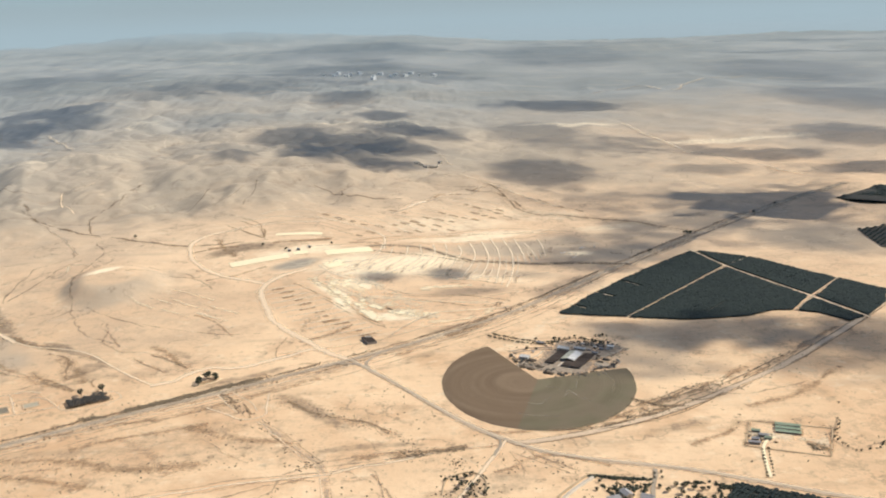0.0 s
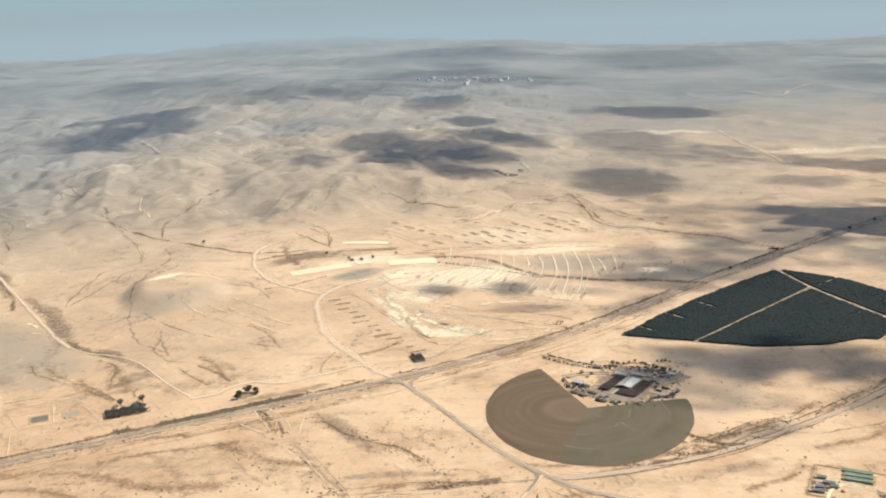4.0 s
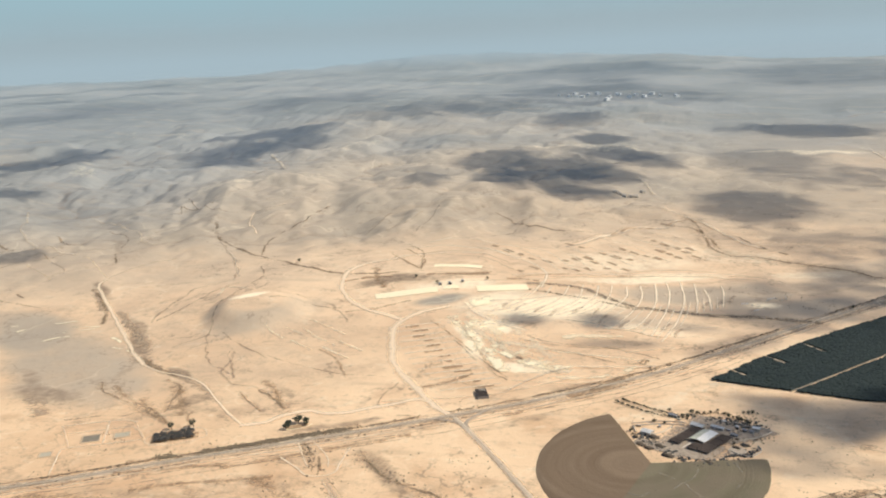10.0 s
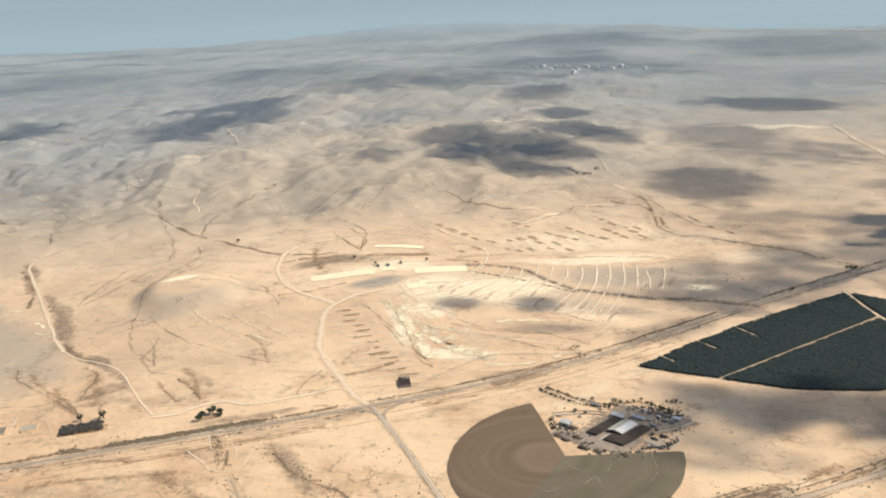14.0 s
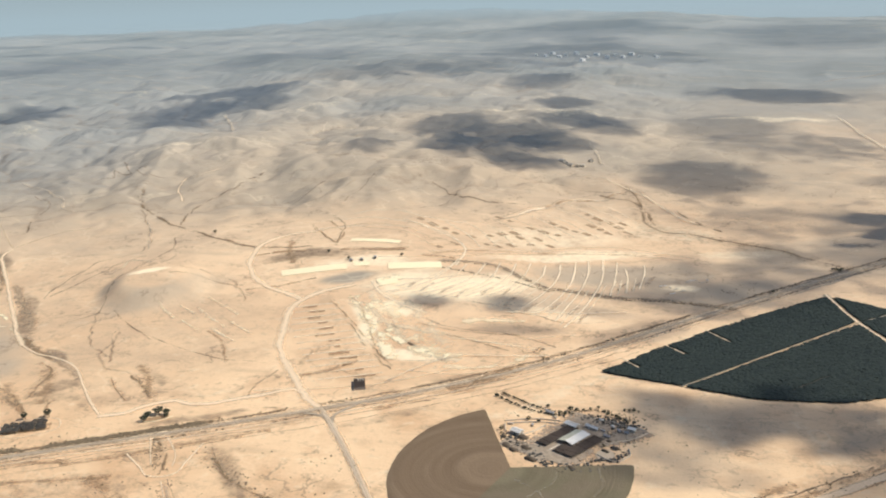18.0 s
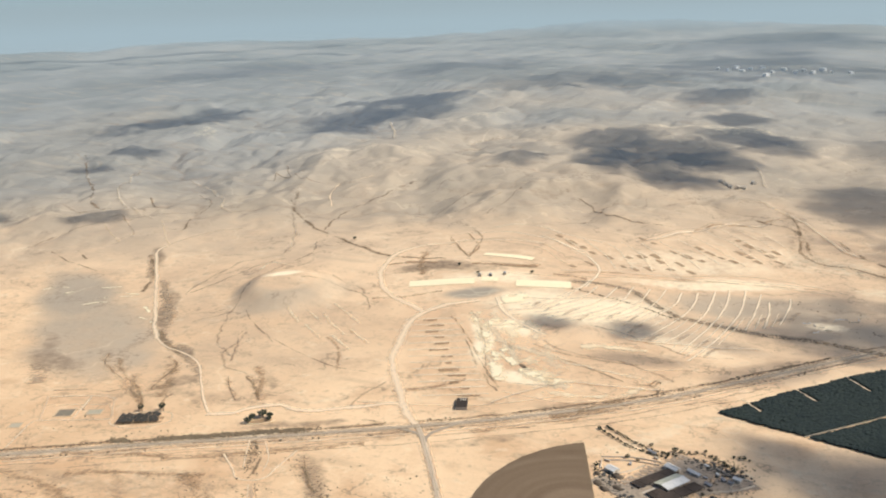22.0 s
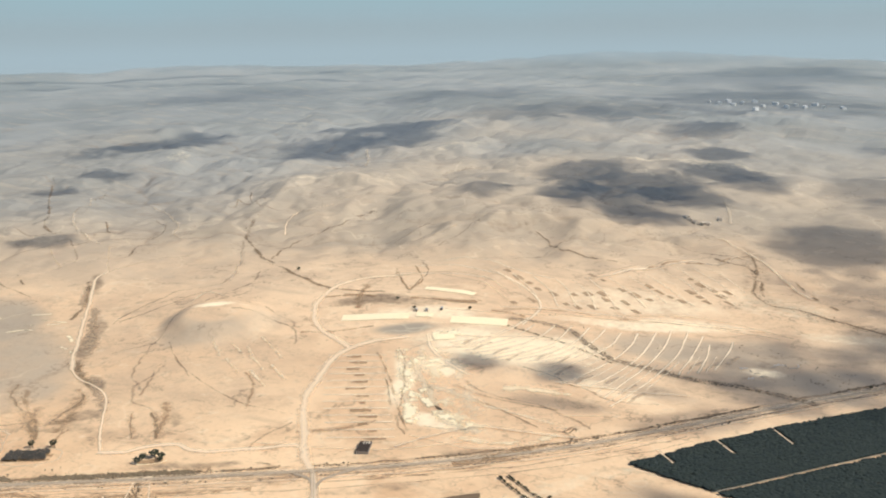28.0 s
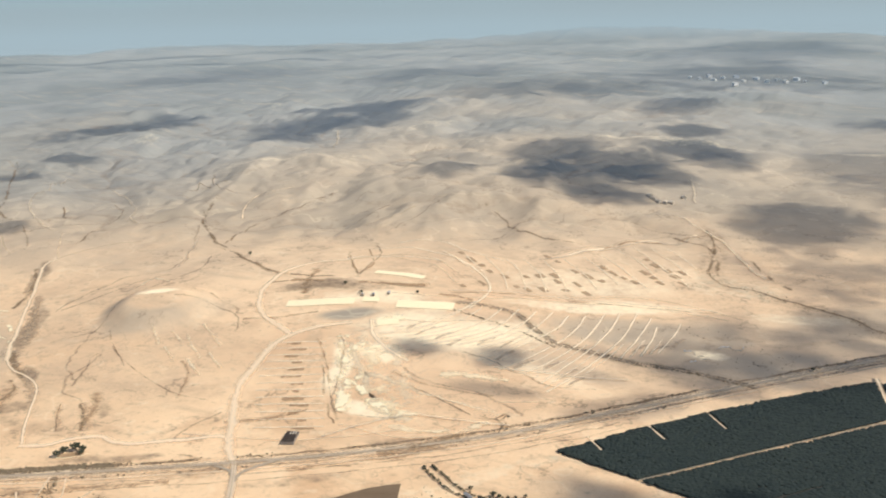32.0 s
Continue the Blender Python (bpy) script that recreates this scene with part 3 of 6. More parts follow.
    blot(pale, 50, 560, 60, 7, 42, 0.4)
    blot(pale, 160, 470, 60, 20, 35, 0.3)
    blot(pale, 110, 754, 11, 8, 0, 0.6)
    for cx, cy, rx, ry, turn in ((-166, 751, 32, 14, 26), (-111, 712, 17, 10, 25), (-118, 779, 30, 8, 5)):
        c, s = math.cos(radians(turn)), math.sin(radians(turn))
        pale[:] = pale * (1 - 0.9 * smooth(1.6 - np.hypot(((Xw - cx) * c + (Yw - cy) * s) / rx, ((Yw - cy) * c - (Xw - cx) * s) / ry)))
    blot(dark, -166, 751, 30, 13, 26, 0.72)
    blot(dark, -118, 777, 26, 6, 5, 0.6)
    # darker loam: about wadis, below the ridge, in the foreground
    blot(dark, -55, 741, 16, 10, 20, 0.4)
    blot(dark, -145, 758, 40, 12, 25, 0.5)
    blot(dark, -240, 562, 20, 6, -30, 0.75)
    blot(dark, -298, 610, 30, 7, -46, 0.7)
    blot(dark, -398, 709, 26, 7, -46, 0.7)
    blot(dark, -212, 520, 22, 6, 62, 0.6)
    blot(dark, -165, 545, 16, 5, -50, 0.55)
    blot(dark, -110, 500, 30, 4, 32, 0.6)
    blot(dark, -105, 540, 14, 4, 80, 0.45)
    blot(dark, -120, 405, 60, 12, 15, 0.4)
    blot(dark, -10, 455, 26, 6, -45, 0.35)
    blot(dark, -315, 636, 30, 7, -46, 0.65)
    blot(dark, -215, 505, 22, 10, 20, 0.45)
    blot(dark, 8, 578, 30, 9, 30, 0.6)
    blot(dark, -66, 452, 34, 9, -36, 0.6)
    blot(dark, 5, 520, 12, 8, 0, 0.4)
    blot(dark, -130, 425, 40, 14, 10, 0.4)
    blot(dark, -40, 408, 30, 5, 12, 0.55)
    blot(dark, -75, 500, 34, 5, 35, 0.45)
    blot(dark, -20, 530, 30, 5, 38, 0.45)
    blot(dark, -70, 400, 45, 12, -20, 0.35)
    blot(dark, 10, 372, 40, 12, 20, 0.5)
    blot(dark, 110, 425, 30, 5, 22, 0.5)
    blot(dark, 75, 425, 30, 4, 15, 0.4)
    blot(dark, 80, 705, 60, 14, 30, 0.4)
    # hills: darker along the channels, paler on the backs between them
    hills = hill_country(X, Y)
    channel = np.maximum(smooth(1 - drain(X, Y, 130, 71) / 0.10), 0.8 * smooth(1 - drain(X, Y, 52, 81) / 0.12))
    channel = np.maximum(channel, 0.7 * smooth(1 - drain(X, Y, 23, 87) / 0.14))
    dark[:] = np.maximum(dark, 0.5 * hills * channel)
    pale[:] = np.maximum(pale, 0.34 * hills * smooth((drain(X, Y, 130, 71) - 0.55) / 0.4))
    plain = (1 - hills) * smooth((900 - d) / 200)
    wash = smooth(1 - drain(X, Y, 95, 91) / 0.16) * smooth((value_noise(X, Y, 120, 95) + 0.5) / 0.8)
    dark[:] = np.maximum(dark, 0.42 * plain * wash)
    for pts, w, k in ((RIGHT_GULLY, 12, 0.42), (BLACK_WADI, 6, 0.45), (MAIN_ROAD, 7, 0.45)):
        dd = line_distance(pts, np.stack([X.ravel(), Y.ravel()], 1)).reshape(X.shape)
        dark[:] = np.maximum(dark, k * smooth(1.6 - dd / w))
    return dark, pale, grey, haze_tint


def build_ground():
    xs, ys = axis(-4700, -860, 300, 4700, 2.6), axis(-700, 345, 1300, 4700, 2.6)
    X, Y = np.meshgrid(xs, ys)
    Z = height(X, Y)
    nx, ny = len(xs), len(ys)
    i = (np.arange(ny - 1)[:, None] * nx + np.arange(nx - 1)[None, :]).ravel()
    F = np.stack([i, i + 1, i + nx + 1, i + nx], 1)
    F = F[np.hypot(X.ravel()[F].mean(1) - 110, Y.ravel()[F].mean(1) - 100) < 4280]
    me = mesh_from("ground", np.column_stack([X.ravel(), Y.ravel(), Z.ravel()]), F, GROUND, True)
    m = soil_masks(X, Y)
    # the alpha channel holds the painted haze of the far land
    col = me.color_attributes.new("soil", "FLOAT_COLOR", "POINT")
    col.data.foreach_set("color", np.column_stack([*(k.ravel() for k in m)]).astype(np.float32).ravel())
    tagged(new("ground", me), "sandy desert plain with stony hills behind", "desert ground", "", "structure")


build_ground()


# far haze and the sky's lower edge, painted on a glowing ring beyond all land
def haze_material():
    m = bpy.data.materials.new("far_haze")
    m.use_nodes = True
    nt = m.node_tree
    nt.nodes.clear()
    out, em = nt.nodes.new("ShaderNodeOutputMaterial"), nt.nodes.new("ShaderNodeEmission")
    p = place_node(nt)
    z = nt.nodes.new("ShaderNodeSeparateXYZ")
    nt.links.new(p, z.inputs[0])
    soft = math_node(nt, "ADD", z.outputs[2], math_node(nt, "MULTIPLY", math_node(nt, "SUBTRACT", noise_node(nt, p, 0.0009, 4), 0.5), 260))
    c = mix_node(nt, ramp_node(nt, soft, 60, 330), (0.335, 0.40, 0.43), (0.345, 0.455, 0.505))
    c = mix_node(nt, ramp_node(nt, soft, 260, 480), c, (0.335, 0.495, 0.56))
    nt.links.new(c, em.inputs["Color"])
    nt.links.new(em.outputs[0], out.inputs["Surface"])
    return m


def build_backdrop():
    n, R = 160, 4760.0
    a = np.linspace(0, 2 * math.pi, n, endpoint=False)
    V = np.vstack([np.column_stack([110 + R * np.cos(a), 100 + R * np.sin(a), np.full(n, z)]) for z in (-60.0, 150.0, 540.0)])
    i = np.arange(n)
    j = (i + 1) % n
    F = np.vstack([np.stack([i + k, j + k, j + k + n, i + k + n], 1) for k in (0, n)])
    tagged(new("backdrop", mesh_from("backdrop", V, F, haze_material(), True)), "glowing backdrop painted as pale blue haze where land and sky meet", "sky haze", "", "structure")


build_backdrop()


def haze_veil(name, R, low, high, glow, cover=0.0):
    """A glowing see-through ring set behind the plain in place of haze: it adds light, hides by its cover, and has no
    edge.
    """
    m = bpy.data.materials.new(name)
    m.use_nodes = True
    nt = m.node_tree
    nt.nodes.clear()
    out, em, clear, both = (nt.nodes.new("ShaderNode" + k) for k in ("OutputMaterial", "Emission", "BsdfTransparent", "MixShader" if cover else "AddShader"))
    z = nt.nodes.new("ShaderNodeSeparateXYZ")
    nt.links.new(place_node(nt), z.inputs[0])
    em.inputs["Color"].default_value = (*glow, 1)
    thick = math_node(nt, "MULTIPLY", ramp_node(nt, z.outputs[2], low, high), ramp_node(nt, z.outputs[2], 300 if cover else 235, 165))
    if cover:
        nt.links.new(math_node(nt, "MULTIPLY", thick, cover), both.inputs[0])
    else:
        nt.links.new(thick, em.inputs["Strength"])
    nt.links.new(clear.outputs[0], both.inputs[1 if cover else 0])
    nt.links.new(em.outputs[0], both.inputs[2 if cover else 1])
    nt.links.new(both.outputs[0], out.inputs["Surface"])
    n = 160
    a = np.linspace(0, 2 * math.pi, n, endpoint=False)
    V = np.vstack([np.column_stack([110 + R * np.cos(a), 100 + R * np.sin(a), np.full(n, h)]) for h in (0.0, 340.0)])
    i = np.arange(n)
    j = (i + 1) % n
    tagged(new("haze_glow", mesh_from("haze_glow", V, np.stack([i, j, j + n, i + n], 1), m, True)), "glowing see-through ring standing in for bluish haze before the far hills", "haze", "", "structure")


# added glow rings that imitate haze in the air
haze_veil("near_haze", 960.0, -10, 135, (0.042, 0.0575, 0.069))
haze_veil("far_haze_glow", 2300.0, 20, 170, (0.010, 0.032, 0.048))
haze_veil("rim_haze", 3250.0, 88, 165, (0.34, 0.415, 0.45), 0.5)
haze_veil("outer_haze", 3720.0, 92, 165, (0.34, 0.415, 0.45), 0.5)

# roads and tracks
strip("road_shoulder", MAIN_ROAD, 10, TRACK, "gravel shoulder along the main road", "road shoulder", 0.22, 3, 0.3, 0.2, 1)
strip("road", MAIN_ROAD, 2.3, ASPHALT, "grey worn asphalt highway across the desert", "road", 0.34, 3)
strip("road", SIDE_ROAD, 1.9, SIDE_ASPHALT, "narrow grey asphalt side road", "road", 0.38, 2.5)
strip("road_wear", MAIN_ROAD, 0.5, TRACK_FAINT, "pale dusty middle of the highway", "road wear", 0.40, 3, 0.1, 0.5, 11)
strip("road_wear", SIDE_ROAD, 0.6, TRACK_FAINT, "pale dusty middle of the side road", "road wear", 0.44, 2.5, 0.1, 0.5, 12)
for s in (-1, 1):
    strip("road_verge", MAIN_ROAD, 1.0, GULLY, "dark gravel verge of the highway", "road verge", 0.42, 2.5, 0.2, 0.5, 13, 1.75 * s)
    strip("road_verge", SIDE_ROAD, 0.8, GULLY_FAINT, "dark gravel verge of the side road", "road verge", 0.32, 2.5, 0.2, 0.5, 14, 1.7 * s)
strip("road_splay", [(-44, 510), (-52, 518), (-66, 520)], 1.8, ASPHALT, "grey splay where the roads meet", "road", 0.37, 2)
strip("road_splay", [(-44, 510), (-46, 521), (-38, 538)], 1.8, ASPHALT, "grey splay where the roads meet", "road", 0.37, 2)
strip("road_splay", [(16, 423), (24, 411), (20, 396)], 1.4, ASPHALT, "grey splay towards the lane", "road", 0.37, 2)
strip("road_shoulder", SIDE_ROAD, 6.5, TRACK, "pale dusty shoulder of the side road", "road shoulder", 0.26, 3, 0.3, 0.3, 2)
TRACKS = ((("farm_track", [(30, 408), (55, 413), (84, 424), (122, 445), (164, 476), (203, 509), (248, 553), (292, 600), (360, 670)], 5.0, "wide tan dirt track past the field"), ("fore_lane", [(27, 412), (19, 393), (12, 377), (5, 362), (-2, 345)], 3.0, "pale lane to the houses"), ("valley_track", [(-405, 732), (-402, 715), (-373, 683), (-338, 645), (-311, 615), (-289, 591), (-273, 576)], 4.6, "wide pale dirt track up the valley"), ("valley_path", [(-273, 576), (-255, 566), (-240, 563), (-226, 557), (-214, 548), (-199, 532), (-182, 514), (-165, 498)], 2.4, "narrow pale path along the scrubby valley floor")) +
          (("perimeter_track", [(-165, 496), (-153, 501), (-148, 510), (-142, 516), (-135, 521), (-125, 519), (-114, 522), (-96, 534), (-80, 546), (-70, 540)], 6.5, "pale dirt track round the plain"), ("access_track", [(-58, 527), (-70, 539), (-85, 559), (-102, 583), (-114, 602), (-122, 626), (-130, 653), (-129, 671), (-118, 690), (-104, 703)], 8.0, "wide pale graded track to the earthworks"), ("loop_track", [(-174, 819), (-189, 810), (-202, 796), (-208, 775), (-204, 752), (-196, 729), (-182, 707), (-165, 691), (-145, 680), (-129, 671)], 7.0, "pale graded loop round the earthworks"), ("bowl_track", [(-353, 902), (-376, 934), (-384, 953), (-391, 978), (-380, 982), (-367, 1005)], 3.6, "pale track curving up the hillside")))
for k, (name, pts, w, label) in enumerate(TRACKS):
    strip(name, pts, w, SHOULDER if name == "farm_track" else TRACK, label, "dirt track", 0.30, 2.5, 0.5, 0.25, 20 + k)
for s in (-1, 1):
    strip("track_edge", TRACKS[0][1], 1.1, GULLY, "brown edge of the farm track", "track edge", 0.33, 2.0, 0.4, 0.5, 50 + s, 2.5 * s)
FAINT = (([(-107, 759), (-64, 773), (-28, 793), (6, 818), (40, 841), (79, 844), (118, 826)], [(-43, 898), (-18, 944), (19, 1004)], [(-180, 810), (-155, 841), (-123, 847), (-88, 824)], [(-147, 835), (-108, 827), (-77, 800)], [(-94, 684), (-78, 717), (-59, 726), (-21, 748)], [(-60, 385), (-35, 391), (-7, 401), (22, 407)], [(-35, 581), (0, 580), (25, 596), (48, 613)], [(136, 367), (142, 395), (150, 402)], [(-258, 895), (-218, 913), (-200, 963)], [(-100, 540), (-40, 560), (0, 590)]) +
          ([(-467, 792), (-436, 761), (-408, 735)], [(-405, 732), (-403, 755), (-396, 781), (-380, 799)], [(-507, 761), (-482, 742), (-456, 727)], [(-230, 474), (-241, 491)], [(-55, 786), (-25, 795), (12, 809), (54, 825), (92, 826), (110, 820)], [(25, 637), (47, 647)]))
for k, pts in enumerate(FAINT):
    strip("faint_track", pts, 2.0, TRACK_FAINT, "faint pale wheel track in the sand", "dirt track", 0.27, 2.5, 0.6, 0.3, 60 + k)

HILL_TRACKS = ((([(320, 1973), (435, 2081), (489, 1950), (552, 2105), (702, 2188)], 14), ([(296, 1539), (325, 1287), (382, 1152), (419, 1067)], 6), ([(-34, 565), (-21, 588), (-6, 604), (24, 609), (45, 613)], 3.0), ([(-563, 1384), (-515, 1310), (-472, 1234)], 7), ([(7, 679), (33, 684), (52, 687), (80, 695)], 2.5), ([(-706, 1012), (-635, 924), (-608, 881), (-578, 849), (-561, 839), (-504, 800), (-478, 791)], 3.4), ([(-583, 962), (-557, 952), (-507, 916), (-469, 883), (-458, 866), (-428, 849)], 3.2)) +
          (([(-2, 1053), (13, 1055), (26, 1050), (42, 1031), (58, 1019), (68, 1015)], 3.4), ([(51, 1022), (70, 1002), (88, 972), (105, 939), (118, 920)], 4.4), ([(46, 1011), (32, 987), (14, 985), (0, 956), (-14, 935), (-30, 904), (-47, 884)], 3.2), ([(-8, 1219), (3, 1184), (16, 1135)], 4.0)))
for k, (pts, w) in enumerate(HILL_TRACKS):
    strip("hill_track", pts, w, HILL_PALE, "pale winding track over the hills", "dirt track", 0.9, 3.0, 0.8, 0.3, 600 + k)

# dry watercourses
GULLIES = (((RIGHT_GULLY, 3.5), ([(83, 918), (73, 962), (58, 990), (27, 1003)], 3.5), ([(-180, 852), (-191, 835), (-149, 784)], 1.5), ([(-181, 862), (-164, 837), (-149, 785)], 1.6), ([(-107, 674), (-78, 632), (-50, 594), (-37, 581)], 1.8), ([(23, 616), (36, 619), (41, 618), (43, 603)], 1.8), ([(-152, 1009), (-119, 981), (-87, 946), (-31, 937)], 2.6), ([(91, 986), (121, 921), (138, 899)], 3.5), ([(-42, 642), (-11, 632), (21, 619)], 1.6), ([(-26, 397), (-5, 402), (8, 406)], 4.5)) +
          (([(70, 425), (86, 430), (119, 450), (160, 481), (198, 514)], 1.6), ([(82, 432), (104, 446), (130, 464), (156, 484)], 1.3), ([(96, 447), (112, 457), (128, 470)], 1.2), ([(-403, 708), (-372, 681), (-348, 643)], 5.0), ([(-284, 589), (-262, 572), (-240, 560)], 7.0), ([(-413, 930), (-399, 907), (-382, 879), (-360, 862), (-324, 828), (-300, 814), (-269, 794), (-248, 784), (-224, 772), (-203, 768), (-182, 772), (-146, 778)], 4.2)) +
          (([(-311, 826), (-318, 844), (-333, 882), (-330, 900), (-322, 937), (-324, 982), (-318, 1010)], 2.6), ([(-501, 987), (-491, 998), (-496, 1010), (-453, 1001)], 2.4), ([(-248, 635), (-228, 619), (-210, 607), (-186, 595), (-159, 584), (-138, 578), (-118, 578), (-103, 578)], 1.1), ([(-824, 1037), (-722, 941), (-633, 867), (-598, 832), (-576, 820)], 3.4), ([(-564, 879), (-524, 844)], 2.6), ([(-460, 823), (-431, 783), (-423, 763)], 2.4), ([(-498, 692), (-469, 678), (-452, 675), (-420, 668)], 1.8), ([(-474, 699), (-458, 688), (-450, 684)], 1.8)) +
          (([(-145, 517), (-165, 536), (-178, 548)], 2.2), ([(-162, 516), (-177, 530), (-188, 542)], 1.0), ([(-206, 494), (-227, 509), (-243, 524)], 2.0), ([(-216, 506), (-221, 521), (-224, 533), (-230, 545), (-244, 554)], 2.2), ([(-214, 498), (-242, 515), (-270, 530), (-283, 543)], 1.6)))
for k, (pts, w) in enumerate(GULLIES):
    strip("gully", pts, w, GULLY, "dry gully with dark earth and scrub", "gully", 0.28, 1.6, 1.4 if w > 1.2 else 0.2, 0.55, 90 + k)
for k, (pts, w) in enumerate(GULLIES[-5:]):
    strip("gully_flank", pts, 4 + 2.5 * w, FAINT_BROWN, "brown washed ground along the gully", "silt wash", 0.25, 1.6, 1.6, 0.6, 960 + k)
RUNNELS = (([(-225, 605), (-218, 578), (-201, 557), (-178, 549), (-153, 527)], [(-100, 570), (-104, 551), (-101, 529)], [(-33, 383), (-26, 362), (-22, 345)], [(30, 406), (44, 391), (54, 378)], [(-271, 607), (-258, 633), (-271, 673), (-275, 747), (-292, 787)], [(-236, 683), (-201, 692), (-181, 683), (-167, 664)], [(-59, 385), (-90, 370), (-120, 362)], [(90, 432), (105, 441), (120, 462)], [(187, 422), (176, 401), (181, 390), (198, 397)], [(120, 470), (150, 455), (190, 470)], [(-21, 692), (9, 684), (39, 672), (70, 676)]) +
          ([(-45, 659), (-15, 646), (20, 642), (45, 626)], [(-268, 896), (-241, 927), (-240, 979)], [(-194, 905), (-187, 953), (-195, 997)], [(-119, 903), (-102, 949), (-96, 991)], [(-408, 971), (-453, 985), (-514, 1051)], [(-466, 843), (-486, 882), (-523, 910)], [(-516, 775), (-500, 779), (-451, 740)], [(-613, 805), (-589, 805), (-561, 827)], [(-14, 1028), (17, 1012), (53, 1010)], [(-313, 647), (-315, 671), (-314, 693), (-314, 718), (-300, 736), (-298, 750), (-314, 784), (-343, 826), (-373, 867)]) +
          ([(-536, 688), (-532, 719), (-524, 744), (-515, 762), (-497, 779), (-490, 799), (-478, 830), (-475, 850)], [(-205, 564), (-217, 587), (-228, 607)], [(-210, 570), (-227, 582), (-246, 604), (-255, 622), (-256, 631)], [(-265, 487), (-253, 496), (-236, 500), (-228, 507)]))
for k, pts in enumerate(RUNNELS):
    strip("runnel", pts, 2.2, GULLY_FAINT, "shallow branching runnel in the sand", "runnel", 0.25, 1.6, 2.0, 0.6, 130 + k)

for k, pts in enumerate(([(-101, 684), (-86, 664), (-65, 626), (-50, 599), (-38, 592), (-12, 598)],)):
    strip("brown_cut", pts, 2.0, GULLY_FAINT, "brown edge of the chalk quarry", "earth cut", 0.35, 1.6, 1.2, 0.5, 680 + k)
for k, (pts, w, mat) in enumerate(((([(-153, 361), (-124, 371), (-97, 378), (-60, 383), (-37, 390), (-16, 397)], 2.4, TRACK), ([(-150, 364), (-122, 374), (-95, 381), (-58, 386), (-30, 394)], 1.6, GULLY_FAINT), ([(-230, 400), (-190, 408), (-147, 396), (-110, 398)], 12, SILT), ([(-180, 418), (-153, 431), (-120, 442)], 7, SILT), ([(-240, 385), (-200, 392), (-160, 380)], 8, SILT), ([(20, 380), (45, 395), (70, 384)], 6, SILT))
    + (([(110, 400), (130, 410), (140, 425)], 9, SILT), ([(150, 440), (180, 455), (215, 490)], 7, SILT), ([(-90, 560), (-70, 575), (-60, 589)], 5, SILT), ([(-168, 617), (-149, 598), (-135, 574)], 4, SILT)))):
    strip("ground_mark", pts, w, mat, "worn or washed mark in the sand", "ground mark", 0.29, 2.0, 1.2, 0.5, 720 + k)
strip("wadi_bed", BLACK_WADI, 5.5, DARK_SOFT, "dark wadi bed with scrub on both banks", "wadi", 0.27, 1.6, 1.0, 0.4, 88)
WASHES = ((([(-234, 546), (-217, 527), (-205, 503)], 8), ([(-270, 540), (-246, 520), (-224, 507), (-206, 492)], 4), ([(-200, 510), (-195, 497), (-190, 487)], 3), ([(-182, 562), (-168, 547), (-155, 528)], 6), ([(-200, 443), (-186, 452), (-150, 474), (-118, 494), (-100, 505)], 7), ([(-45, 398), (-20, 401), (6, 405)], 8), ([(76, 431), (105, 447), (140, 471), (165, 493)], 5), ([(20, 421), (45, 419), (75, 428), (98, 441)], 4), ([(96, 447), (115, 456), (138, 474)], 5), ([(160, 480), (195, 509), (240, 553)], 4)) +
          (([(-176, 683), (-156, 691), (-136, 710)], 5), ([(-190, 788), (-176, 757), (-165, 734)], 9), ([(-130, 440), (-100, 425), (-70, 415)], 9), ([(0, 560), (15, 575), (30, 590)], 9), ([(-30, 530), (0, 553), (30, 580)], 5), ([(-150, 447), (-110, 474), (-70, 500)], 5), ([(-200, 432), (-160, 447), (-140, 455)], 4)))
for k, (pts, w) in enumerate(WASHES):
    strip("brown_wash", pts, w * 1.2, SILT, "brown silt washed along a shallow channel", "silt wash", 0.26, 1.6, 1.6, 0.6, 500 + k)
for k, (pts, w) in enumerate((([(-97, 682), (-84, 660), (-71, 640), (-57, 617), (-45, 598)], 8), ([(-86, 673), (-65, 650), (-46, 626), (-27, 606), (-8, 598)], 6), ([(-59, 638), (-40, 617), (-20, 603), (-4, 600)], 7), ([(-88, 684), (-69, 673), (-45, 667)], 5), ([(-69, 648), (-40, 639), (0, 629), (35, 623)], 4))):
    strip("chalk_spill", pts, w * 1.5, CHALK_SOFT, "white chalk spilled down the slope", "chalk spill", 0.31, 1.8, 1.8, 0.6, 520 + k)
strip("chalk_crest", [(-289, 689), (-285, 699), (-289, 718), (-277, 718), (-266, 716)], 4.0, CHALK_SOFT, "white chalk crest of the knoll", "chalk spill", 0.30, 1.5, 0.6, 0.6, 530)
STREAKS = ([(-376, 621), (-364, 627), (-350, 634)], [(-408, 620), (-407, 627), (-397, 628)],
           [(-397, 643), (-384, 642), (-373, 646)], [(-337, 623), (-324, 618), (-314, 612)],
           [(-377, 635), (-362, 636), (-348, 638)], [(-314, 603), (-303, 600), (-294, 594)],
           [(-374, 608), (-366, 616), (-353, 620)], [(-433, 625), (-427, 631), (-415, 634)])
for k, (pts, w) in enumerate((([(-15, 589), (4, 589), (22, 597), (34, 613)], 7.0), ([(-17, 658), (2, 664), (21, 666)], 9.0), ([(-66, 668), (-48, 641), (-34, 622), (-18, 604)], 17.0), ([(-40, 625), (-22, 613), (-4, 604)], 14.0))):
    strip("chalk_spill", pts, w, CHALK_WASH, "creamy chalk dust spread over the quarry floor", "chalk spill", 0.30, 1.8, 1.2, 0.5, 860 + k)
